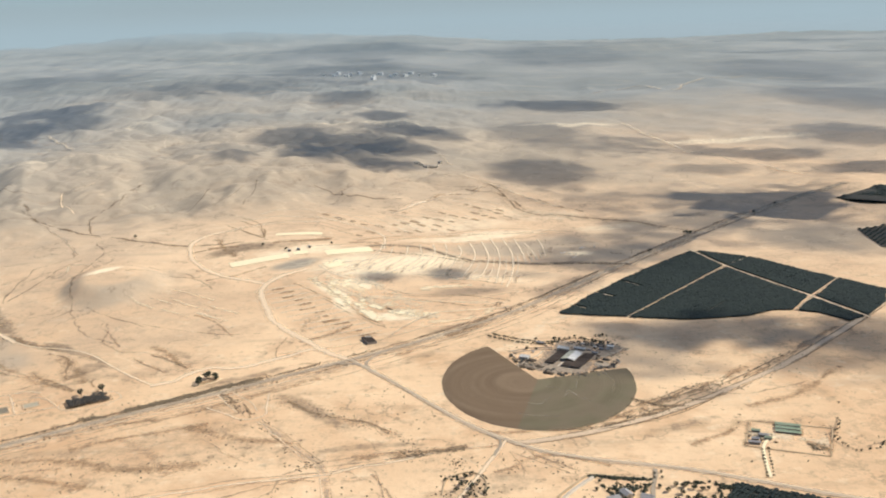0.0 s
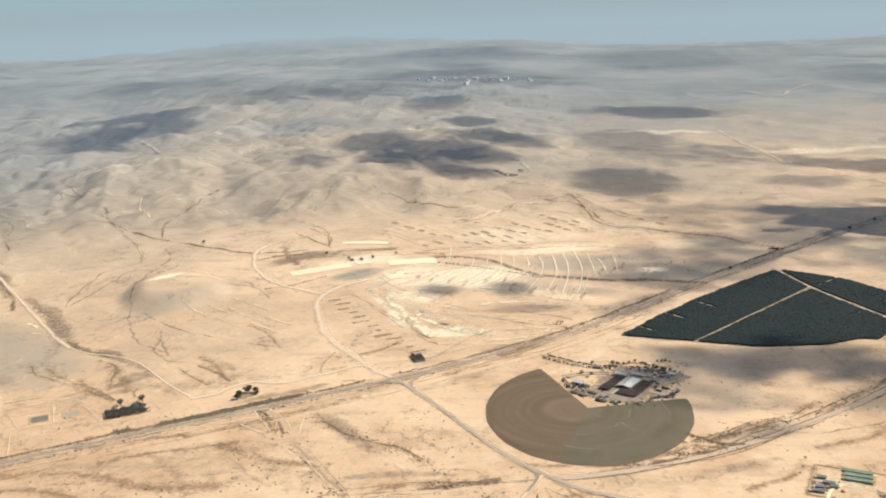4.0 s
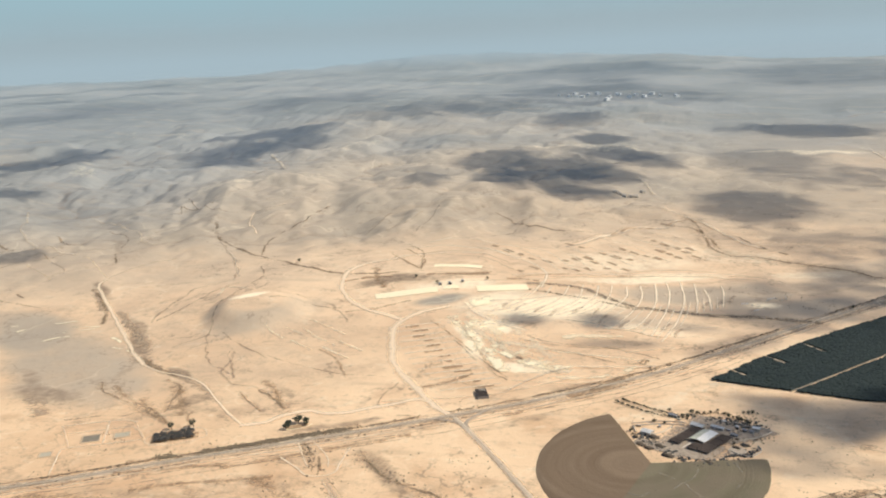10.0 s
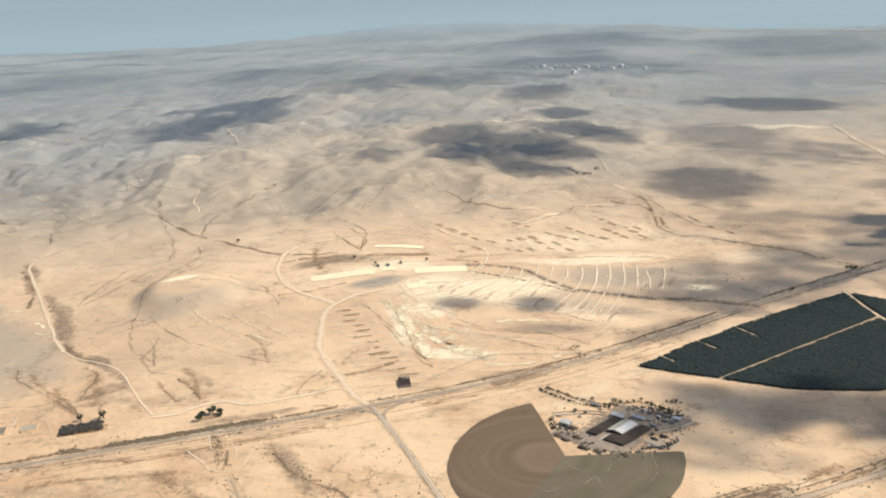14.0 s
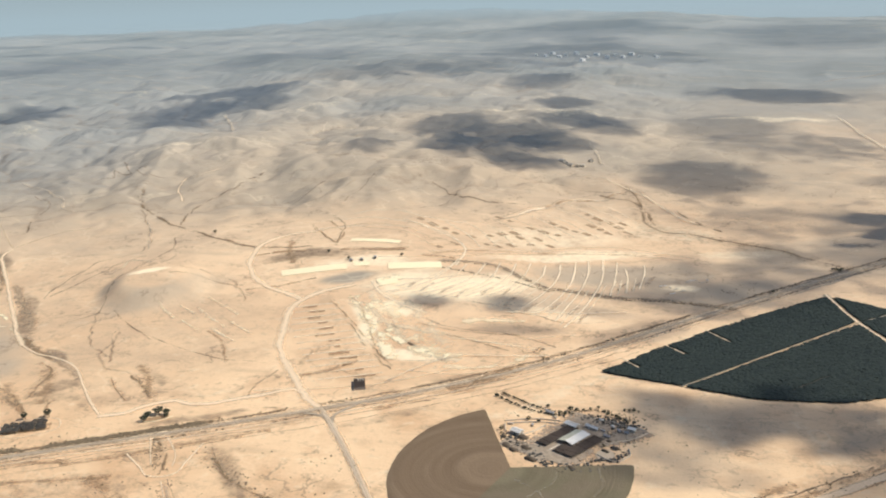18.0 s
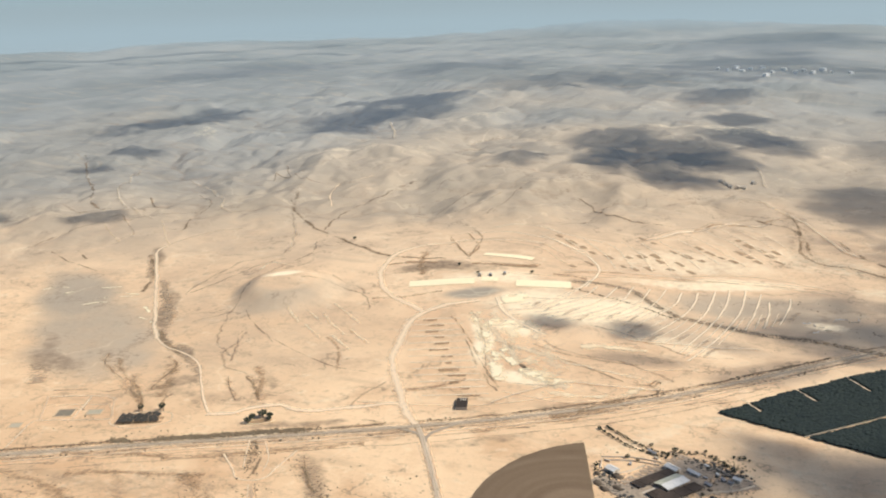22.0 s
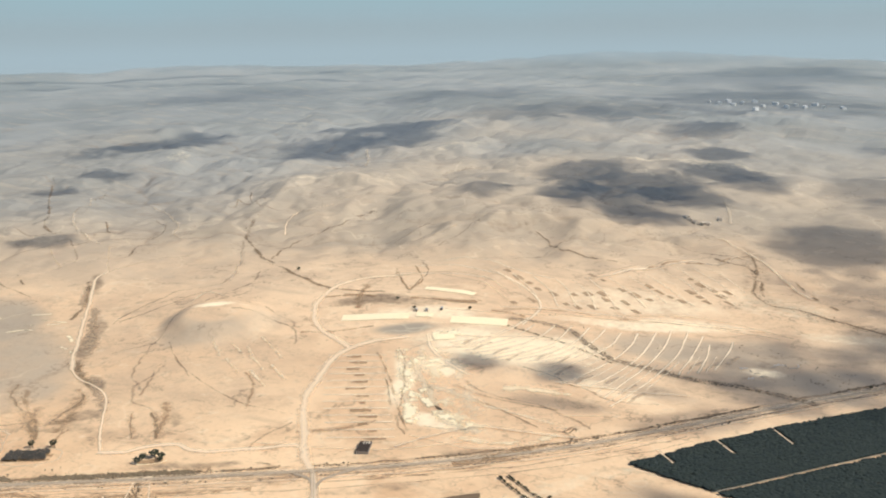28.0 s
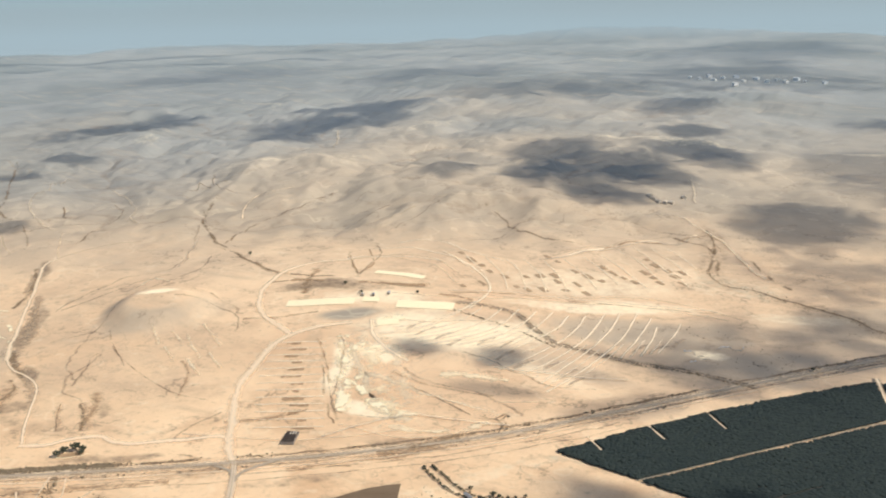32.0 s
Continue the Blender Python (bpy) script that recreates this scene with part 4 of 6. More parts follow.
strip("chalk_spill", [(-78, 690), (-60, 680), (-39, 652), (-14, 615)], 16, CHALK_SOFT, "white chalk washed across the quarry floor", "chalk spill", 0.28, 1.8, 1.5, 0.5, 535)
for k, pts in enumerate(STREAKS):
    strip("chalk_streak", pts, 2.2, CHALK_HARD, "white chalk streak at the edge of the grey flat", "chalk streak", 0.30, 1.0, 0.7, 0.6, 540 + k)

for k, (pts, w) in enumerate((([(-97, 683), (-81, 658), (-63, 631), (-50, 608), (-42, 594)], 9.0), ([(-61, 640), (-44, 620), (-28, 609), (-11, 604)], 10.0), ([(-83, 671), (-67, 677)], 11.0), ([(-92, 714), (-78, 724)], 9.0))):
    strip("chalk_tongue", pts, w, CHALK_HARD, "bright tongue of quarried chalk", "chalk spill", 0.33, 1.6, 0.9, 0.5, 800 + k)
for k, (pts, w) in enumerate((([(-109, 672), (-92, 653), (-74, 630), (-55, 605), (-39, 587)], 2.2), ([(-43, 649), (-21, 643), (3, 643), (22, 644)], 2.2), ([(11, 572), (20, 587), (33, 600)], 5.0))):
    strip("quarry_edge", pts, w, SILT, "brown broken edge of the chalk quarry", "earth cut", 0.36, 1.5, 0.8, 0.5, 820 + k)
for k, pts in enumerate(([(26, 619), (34, 619), (37, 626)], [(34, 619), (40, 614), (42, 606), (45, 604)], [(38, 618), (39, 625)])):
    strip("scrub_runnel", pts, 1.7, GULLY, "dark scrubby runnel beside the highway", "runnel", 0.34, 1.2, 0.6, 0.5, 840 + k)
for k, (pts, w) in enumerate((([(-336, 651), (-314, 630), (-291, 607)], 12.0), ([(-396, 701), (-378, 681), (-366, 666)], 7.0), ([(-286, 587), (-266, 577), (-247, 568), (-237, 565)], 9.0), ([(-352, 668), (-330, 645), (-303, 618), (-280, 594)], 8.0), ([(-240, 562), (-218, 548), (-205, 536)], 8.0))):
    strip("valley_flank", pts, w, VALLEY_BROWN, "brown scrubby flank of the valley track", "scrub ground", 0.25, 1.6, 1.2, 0.4, 850 + k)

# the culvert under the highway, its forked tracks and the channel below it
for k, (pts, w) in enumerate((([(-126, 463), (-113, 453), (-105, 446), (-97, 447), (-93, 452), (-94, 460), (-96, 480)], 1.6), ([(-124, 480), (-114, 464), (-108, 455)], 1.1), ([(-116, 482), (-103, 467), (-98, 456)], 1.1))):
    strip("culvert_track", pts, w, TRACK, "pale track forking round the culvert", "dirt track", 0.31, 1.2, 0.25, 0.2, 870 + k)
for k, (pts, w) in enumerate((([(-123, 484), (-117, 476), (-110, 468)], 5.0), ([(-108, 467), (-104, 460), (-100, 452)], 2.2))):
    strip("culvert_scrub", pts, w, GULLY, "dark scrubby mouth of the culvert", "scrub ground", 0.29, 1.2, 0.6, 0.5, 875 + k)
strip("wash_channel", [(-95, 444), (-84, 430), (-71, 410), (-62, 398), (-57, 388), (-53, 368), (-50, 348)], 4.0, DARK_SOFT, "shallow brown channel below the culvert", "gully", 0.27, 1.5, 0.4, 0.3, 880)
for k, pts in enumerate(([(-96, 443), (-85, 428), (-74, 411), (-65, 398), (-59, 388), (-55, 368), (-52, 348)], [(-94, 445), (-82, 431), (-69, 412), (-60, 399), (-55, 388), (-51, 368), (-48, 348)])):
    strip("channel_edge", pts, 0.9, GULLY_FAINT if k else TRACK, "worn edge of the channel", "channel edge", 0.30, 1.5, 0.3, 0.4, 882 + k)
strip("scrub_gully", [(-89, 476), (-81, 464), (-65, 450), (-51, 442), (-41, 436), (-24, 420)], 1.8, GULLY, "dark broken gully with scrub", "gully", 0.28, 1.3, 1.4, 0.7, 886)
strip("gully_flank", [(-89, 476), (-81, 464), (-65, 450), (-51, 442), (-41, 436), (-24, 420)], 11, FAINT_BROWN, "brown washed ground along the gully", "silt wash", 0.25, 1.6, 1.8, 0.6, 887)
for k, (pts, w) in enumerate((([(-74, 385), (-60, 395), (-45, 399), (-30, 403), (-9, 403), (14, 405), (24, 407)], 2.0), ([(-60, 390), (-45, 393), (-25, 397)], 1.2), ([(27, 400), (32, 386), (32, 375)], 1.0), ([(28, 400), (41, 388), (54, 376)], 1.1), ([(-33, 385), (-30, 372), (-28, 361)], 1.4))):
    strip("boundary_rut", pts, w, GULLY_FAINT, "brown rutted boundary of the plots", "rut", 0.28, 1.4, 0.5, 0.6, 890 + k)
for k, (pts, w) in enumerate((([(-136, 440), (-121, 432), (-112, 426)], 1.6), ([(-120, 425), (-109, 414), (-102, 407), (-92, 398)], 1.4), ([(-162, 429), (-149, 418), (-136, 404), (-125, 389)], 6.0), ([(-201, 390), (-191, 397), (-176, 399)], 2.2), ([(-115, 369), (-97, 375), (-81, 380), (-58, 379)], 1.8))):
    strip("sand_runnel", pts, w * 1.6, FAINT_BROWN, "thin brown runnel across the sand", "runnel", 0.26, 1.4, 1.2, 0.6, 900 + k)
for k, pts in enumerate(([(-158, 450), (-148, 448)], [(-181, 434), (-174, 441)], [(-161, 452), (-152, 451)], [(-12, 542), (-4, 545)], [(-43, 536), (-39, 538)], [(-91, 520), (-79, 523)])):
    strip("scrub_mark", [pts[0], ((pts[0][0] + pts[1][0]) / 2, (pts[0][1] + pts[1][1]) / 2), pts[1]], 1.3, GULLY, "dark line of scrub beside the highway", "scrub ground", 0.30, 1.0, 0.3, 0.5, 910 + k)
for k, (pts, w) in enumerate((([(71, 419), (92, 425), (118, 437), (146, 462)], 1.5), ([(94, 455), (101, 449), (108, 444), (119, 443)], 4.2), ([(82, 437), (92, 433), (104, 436)], 3.8), ([(66, 423), (77, 424), (91, 429)], 3.4), ([(90, 446), (98, 441), (110, 440)], 2.8), ([(123, 452), (131, 450), (149, 462)], 1.8), ([(51, 420), (64, 421), (78, 424), (91, 430)], 1.6))):
    strip("track_rut", pts, w, GULLY, "dark rut beside the farm track", "rut", 0.32, 1.3, 0.5, 0.6, 920 + k)
for k, (pts, w) in enumerate((([(-260, 480), (-250, 487), (-233, 493), (-223, 492)], 1.6), ([(-237, 459), (-225, 463), (-207, 471)], 1.0), ([(-226, 464), (-238, 486)], 1.6), ([(-229, 425), (-239, 445), (-242, 454), (-235, 458)], 1.4))):
    strip("plot_track", pts, w, TRACK, "pale bank between the dry plots", "plot bank", 0.31, 1.3, 0.3, 0.3, 930 + k)
strip("stony_rise", [(-311, 512), (-296, 504), (-284, 491)], 12, VALLEY_BROWN, "grey-brown stony rise", "stony ground", 0.27, 2.0, 1.0, 0.3, 940)

# earthworks: filled pads, terraces, ploughed contour bands
PADS = (
    ("long graded strip of white chalk fill", [(-169, 722), (-127, 742), (-118, 728), (-160, 708)]), ("graded strip of white chalk fill", [(-97, 750), (-60, 766), (-55, 746), (-90, 734)]),
    ("white chalk pad beside the huts", [(-123, 744), (-111, 748), (-105, 739), (-115, 735)]), ("narrow white chalk pad", [(-144, 798), (-103, 802), (-101, 793), (-138, 788)]),
    ("small white chalk pad", [(-93, 714), (-82, 722), (-73, 711), (-85, 702)]),
)
for label, P in PADS:
    P = np.array(P, float)
    a, b = (P[0] + P[3]) / 2, (P[1] + P[2]) / 2
    w = (np.hypot(*(P[0] - P[3])) + np.hypot(*(P[1] - P[2]))) / 2 * 0.78
    strip("chalk_pad", [a, (a * 2 + b) / 3, (a + 2 * b) / 3, b], w, CHALK_STRIP, label, "chalk pad", 0.34, 2.5, 0.0, 0.05, 7)


def between(A, B, n):
    """n lines from points along A to points along B."""
    a, b = spline(A, 0.7), spline(B, 0.7)
    ia, ib = np.linspace(0, len(a) - 1, n).astype(int), np.linspace(0, len(b) - 1, n).astype(int)
    return [(a[i], b[j]) for i, j in zip(ia, ib)]


def halfway(A, B):
    """A line midway between two lines of the plan."""
    a, b = spline(A, 0.5), spline(B, 0.5)
    k = np.linspace(0, 1, 5)
    return [(a[int(t * (len(a) - 1))] + b[int(t * (len(b) - 1))]) / 2 for t in k]


SWEEPS = (([(83, 804), (85, 783), (84, 745)], [(71, 791), (75, 761), (76, 735)], [(63, 806), (66, 763), (66, 726)], [(52, 810), (57, 768), (56, 728), (52, 693), (46, 661)], [(42, 805), (46, 773), (46, 734), (43, 703), (39, 671)], [(34, 797), (37, 767), (37, 736), (32, 704), (26, 682)], [(24, 788), (27, 757), (25, 732), (18, 700), (10, 678)], [(14, 782), (16, 758), (12, 735), (4, 708), (-6, 684)], [(3, 782), (4, 756), (0, 727), (-13, 702)]) +
          ([(-7, 778), (-6, 749), (-13, 721), (-27, 700)], [(-18, 775), (-17, 742), (-26, 716), (-45, 689)], [(-28, 769), (-29, 743), (-38, 717), (-56, 695)], [(-40, 763), (-43, 737), (-53, 714), (-68, 700)], [(-52, 753), (-57, 732), (-66, 717), (-76, 706)]))
for k, pts in enumerate([q for a, b in zip(SWEEPS, SWEEPS[1:] + SWEEPS[-1:]) for q in ((a, halfway(a, b)[2:]) if a is not b else (a,))]):
    strip("contour_band", pts, 2.4 if k % 2 == 0 else 1.4, BAND, "pale curved contour bank across the field", "contour bank", 0.30, 2.0, 0.3, 0.3, 170 + k)
    if k % 2:
        continue
    q = np.array(pts[-2:], float).mean(0) + (5, 3)
    strip("dug_plot", [q - (1, 9), q, q + (3, 9)], 4.5, DARK_SOFT, "brown strip between contour banks", "dug plot", 0.25, 2.0, 0.5, 0.4, 340 + k)
UPPER = ([(7, 958), (35, 921), (56, 900), (70, 882)], [(-4, 946), (23, 918), (51, 882)], [(-10, 924), (18, 894), (43, 866)], [(-20, 910), (4, 886), (24, 862)],
         [(-32, 897), (-6, 871), (13, 846)], [(-45, 886), (-19, 855), (-4, 828)], [(-58, 878), (-34, 852), (-16, 819)], [(-71, 872), (-49, 850), (-30, 815)],
         [(-85, 867), (-61, 842), (-41, 809)], [(-100, 862), (-76, 839), (-54, 808)], [(19, 961), (44, 932), (67, 904)], [(-122, 866), (-97, 848), (-77, 829)],
         [(30, 973), (49, 948), (69, 919)])
for k, pts in enumerate(UPPER):
    strip("contour_band", pts, 1.6, BAND, "pale contour bank of the upper plots", "contour bank", 0.40, 2.0, 0.4, 0.3, 210 + k)
ROWS = ([(-119, 833), (-106, 832), (-96, 836)], [(-202, 748), (-180, 762), (-139, 764)])
for row, pts in enumerate(ROWS):
    C = spline(pts, 1.0)
    for k in range(max(1, len(C) // 14)):
        if (k * 7 + row * 3) % 6:
            strip("dug_plot", [C[14 * k], C[14 * k + 5], C[min(14 * k + 13, len(C) - 1)]], 6.5 - 0.5 * row, DARK_EARTH, "brown dug planting plot", "dug plot", 0.27, 2.0, 0.5, 0.4, 240 + k)
DASHES = ((-107, 867), (-93, 856), (-81, 849), (-69, 839), (-55, 835), (-42, 843), (-33, 850), (-24, 856), (-34, 888), (-14, 873), (-2, 868), (10, 864), (1, 893), (12, 885), (22, 878), (32, 873), (33, 897), (41, 889), (49, 880), (36, 915), (47, 909), (55, 900), (64, 886), (-38, 817), (-29, 816), (-20, 823), (-6, 831), (9, 833), (-62, 810), (-71, 797), (-18, 846), (-3, 848), (26, 926), (58, 911), (-46, 897))
for k, (x, y) in enumerate(DASHES):
    d = np.array((0.78, -0.62)) * (4.2 + 1.3 * math.sin(k * 2.1))
    strip("dug_plot", [np.array((x, y)) - d, np.array((x, y)) + (0.3, 0.4), np.array((x, y)) + d], 5.5 + 1.2 * math.sin(k * 1.3), DASH_EARTH, "brown dug planting plot", "dug plot", 0.29, 1.5, 0.5, 0.4, 900 + k)
for k, (pts, w) in enumerate((([(-165, 830), (-137, 843), (-110, 842)], 3.2), ([(-168, 876), (-146, 891), (-102, 874), (-70, 868)], 3.0), ([(-95, 711), (-82, 692), (-61, 675), (-42, 665)], 3.6), ([(-79, 693), (-60, 712), (-51, 746), (-49, 773)], 3.4),
                              ([(-32, 908), (-13, 942)], 4.0), ([(-75, 782), (-38, 803), (12, 817), (58, 832), (95, 840)], 2.2), ([(-181, 849), (-152, 865), (-108, 855), (-75, 833), (-51, 800), (-47, 758)], 3.0), ([(-182, 818), (-174, 827), (-165, 830)], 3.0))):
    strip("graded_track", pts, w, BAND, "pale graded track about the earthworks", "dirt track", 0.31, 2.0, 0.4, 0.3, 640 + k)
for k, (pts, w) in enumerate((([(-193, 838), (-177, 816), (-152, 786)], 2.0), ([(-151, 785), (-153, 809), (-166, 830), (-182, 850)], 2.0), ([(-13, 942), (6, 973), (54, 1016)], 3.2), ([(-71, 779), (-36, 799), (13, 812), (60, 827), (98, 834)], 1.6), ([(-140, 769), (-127, 773), (-106, 777), (-92, 787)], 7), ([(-77, 772), (-65, 774), (-52, 773)], 5))):
    strip("brown_cut", pts, w, DARK_EARTH, "brown cut in the pale fill", "earth cut", 0.33, 1.6, 0.5, 0.4, 660 + k)
for k, (a, b) in enumerate(between([(-135, 656), (-118, 629), (-105, 605), (-92, 587), (-72, 560)], [(-102, 670), (-81, 639), (-64, 611), (-52, 593), (-40, 576)], 13)):
    strip("terrace_bank", [a, (a + b) / 2, b], 1.9, BAND, "thin pale terrace bank", "terrace bank", 0.29, 2.0, 0.3, 0.3, 260 + k)
    c = a + (b - a) * (0.44 + 0.22 * k / 12 + 0.05 * math.sin(k * 2.3)) + np.array((0.8, -1.6))
    e = (b - a) / np.hypot(*(b - a)) * (4.4 + 1.6 * math.sin(k * 1.7))
    strip("dug_plot", [c - e, c, c + e], 5.0, DARK_EARTH, "dark dug planting trench", "dug plot", 0.26, 1.5, 0.5, 0.5, 280 + k)
for k, pts in enumerate(([(-208, 650), (-196, 642), (-184, 633)], [(-195, 650), (-178, 635), (-161, 622)], [(-196, 666), (-178, 654), (-161, 641)], [(-168, 619), (-156, 611), (-143, 602)], [(-195, 628), (-183, 620), (-172, 612)], [(-161, 631), (-150, 623), (-139, 615)], [(-222, 648), (-212, 640), (-201, 630)])):
    strip("chalk_rib", pts, 3.6, CHALK_SOFT, "pale rib on the knoll's flank", "chalk rib", 0.42, 1.5, 0.5, 0.5, 560 + k)
for k, (pts, w) in enumerate((([(-310, 651), (-301, 673), (-295, 695), (-296, 705), (-286, 734)], 3.0), ([(-226, 708), (-210, 703), (-193, 697), (-186, 689)], 3.0), ([(-241, 629), (-224, 615), (-198, 599)], 1.4))):
    strip("runnel", pts, w, GULLY_FAINT, "shallow brown runnel about the knoll", "runnel", 0.27, 1.6, 1.0, 0.5, 580 + k)
strip("faint_track", [(-295, 752), (-314, 783), (-326, 804), (-349, 835)], 3.0, HILL_PALE, "faint pale wheel track below the hills", "dirt track", 0.3, 2.5, 0.5, 0.3, 590)

# ------------------------------------------------------------------ irrigated field
TILLED = field_material("tilled_soil", (0.172, 0.120, 0.076), (0.222, 0.160, 0.104), (0.195, 0.138, 0.088), PIVOT)
CROP = field_material("young_crop", (0.152, 0.130, 0.082), (0.182, 0.158, 0.10), (0.195, 0.155, 0.105), PIVOT)


def sector(name, a0, a1, mat, parent, label, lift):
    n, rings = 96, 26
    A = np.radians(np.linspace(a0, a1, n))
    R = np.linspace(0.0, 1.0, rings)
    edge = 1 + 0.002 * np.sin(17 * A) + 0.0015 * np.sin(41 * A + 1)
    # circle stretched north to south to fit the camera's view
    x = FIELD[0] + R[:, None] * (np.cos(A) * edge)[None] * 52.0
    y = FIELD[1] + R[:, None] * (np.sin(A) * edge)[None] * 63.8
    z = height(x, y) + lift + 0.05 * np.sin(R * 130)[:, None]
    z[-1] -= 0.35
    V = np.column_stack([x.ravel(), y.ravel(), z.ravel()])
    i = (np.arange(rings - 1)[:, None] * n + np.arange(n - 1)[None]).ravel()
    part(name, mesh_from(name, V, np.stack([i, i + n, i + n + 1, i + 1], 1), mat, True), mat, parent, label)


field = tagged(new("irrigated_field"), "oval irrigated field with a wedge cut out, half tilled and half in crop", "crop field")
sector("tilled_half", 118, 252, TILLED, field, "brown tilled half with ring marks", 0.45)
sector("crop_half", 252, 371.5, CROP, field, "grey-green young crop with wheel rings", 0.50)
STREAK = strip_material("bare_streak", (0.52, 0.45, 0.34), (0.40, 0.34, 0.25), 0.2, 0.8, 1.0, 0.9, 0.4, 0.5)
for k, pts in enumerate(([(53, 474), (62, 467), (66, 464), (73, 452)], [(61, 460), (68, 473), (69, 487)], [(87, 490), (89, 476), (87, 464)], [(40, 451), (46, 450), (53, 457)], [(35, 440), (44, 436), (55, 436)])):
    strip("bare_streak", pts, 1.1, STREAK, "pale bare streak in the crop", "bare streak", 0.68, 1.5, 1.2, 0.6, 330 + k)

# ------------------------------------------------------------------ orchards
ROW = np.array((0.651, 0.759))
LANES = (([(117, 585), (165, 641), (214, 697)], 0.5), ([(202, 752), (215, 698), (249, 615), (267, 567)], 2.2), ([(227, 586), (249, 614), (284, 657)], 0.7), ([(215, 698), (241, 722)], 1.0))
ORCHARD_GAPS = [([(83, 618.5), (94.5, 606.5)], 1.5), ([(107, 641.5), (118, 629.5)], 1.5), ([(130.5, 667.5), (141.5, 653.5)], 1.5), ([(171, 590), (190, 612)], 0.9), ([(230, 640), (222, 634)], 0.9), ([(258, 668), (250, 660)], 0.8)]


def orchard(name, P, rng, step=(1.4, 1.2), size=1.08, label="", row=ROW):
    P = np.array(P, float)
    side = np.array((-row[1], row[0]))
    c, reach = P.mean(0), np.max(np.hypot(*(P - P.mean(0)).T)) + 4
    a, b = np.meshgrid(np.arange(-reach, reach, step[0]), np.arange(-reach, reach, step[1]))
    xy = c + a.ravel()[:, None] * side + b.ravel()[:, None] * row + rng.normal(0, 0.16, (a.size, 2))
    xy = xy[inside(P, xy)]
    for line, w in (*ORCHARD_GAPS, *LANES):
        xy = xy[line_distance(line, xy) > w]
    xy = xy[rng.random(len(xy)) > 0.025]
    s = size * rng.uniform(0.82, 1.15, len(xy)) * (1 + 0.1 * value_noise(xy[:, 0], xy[:, 1], 22, 61))
    V, F = clumps(np.column_stack([xy, height(xy[:, 0], xy[:, 1]) + s * 0.6 + 0.3]), s, rng, ICO2, 0.36, 0.12)
    tagged(new(name, mesh_from(name, V, F, LEAF_DARK)), label or "dense dark-green orchard trees in straight rows", "orchard trees", "", "stuff")
    # near-black floor: shade between the trees is put into its colour
    outline("orchard_floor", P, ORCHARD_SHADE_SOIL, "soil under the orchard rows with the trees' shade in its colour", "orchard floor", 0.35)


rng = np.random.default_rng(5)
for P in (ORCHARD_WEST, ORCHARD_MID, ORCHARD_EAST, ORCHARD_FAR, ORCHARD_TIP):
    orchard("orchard_trees", P, rng)
orchard("orchard_trees", [(119, 363), (150, 348), (188, 332), (172, 306), (104, 334)], rng, (1.9, 1.7), 1.05, "dark orchard trees beside the side road")
orchard("orchard_trees", [(392, 925), (462, 985), (540, 975), (452, 893)], rng, (3.2, 2.6), 1.7, "far dark orchard beyond the highway")
orchard("orchard_trees", [(352, 735), (392, 745), (400, 812), (360, 800)], rng, (4.6, 2.2), 1.2, "thin orchard rows on grey ground")
for line, w in ORCHARD_GAPS:
    strip("orchard_spur", line, 1.0 * w, TRACK, "short pale lane between orchard trees", "dirt lane", 0.55, 1.5)
for pts, w in LANES:
    strip("orchard_lane", pts, 1.7 * w, TRACK if w > 2 else LANE_DUST, "pale straight lane through the orchard", "dirt lane", 0.58, 2.0, 0.2, 0.15, 3)

# ------------------------------------------------------------------ clouds that shade the land
CLOUD_Z = 720.0


def vapour(name, most):
    """Thin cloud: cover fades outwards from the middle of its own body, broken by noise at two scales."""
    m, nt, ns, lk, b = nodes_of(name)
    p, own = place_node(nt), place_node(nt, "Object")
    flat = nt.nodes.new("ShaderNodeVectorMath")
    flat.operation = "MULTIPLY"
    flat.inputs[1].default_value = (1, 1, 0)
    lk.new(own, flat.inputs[0])
    ln = nt.nodes.new("ShaderNodeVectorMath")
    ln.operation = "LENGTH"
    lk.new(flat.outputs[0], ln.inputs[0])
    warp = math_node(nt, "ADD", math_node(nt, "MULTIPLY", math_node(nt, "SUBTRACT", noise_node(nt, p, 0.024, 6, 0.7), 0.5), 1.7), math_node(nt, "MULTIPLY", math_node(nt, "SUBTRACT", noise_node(nt, p, 0.075, 4, 0.65), 0.5), 1.0))
    k = math_node(nt, "ADD", math_node(nt, "SUBTRACT", 1.0, ln.outputs["Value"]), warp)
    k = math_node(nt, "MULTIPLY", ramp_node(nt, k, 0.0, 0.36), ramp_node(nt, math_node(nt, "SUBTRACT", 1.25, ln.outputs["Value"]), 0.0, 0.3))
    lk.new(math_node(nt, "MULTIPLY", k, most), b.inputs["Alpha"])
    b.inputs["Base Color"].default_value = (0.9, 0.9, 0.92, 1)
    b.inputs["Roughness"].default_value = 1.0
    return m


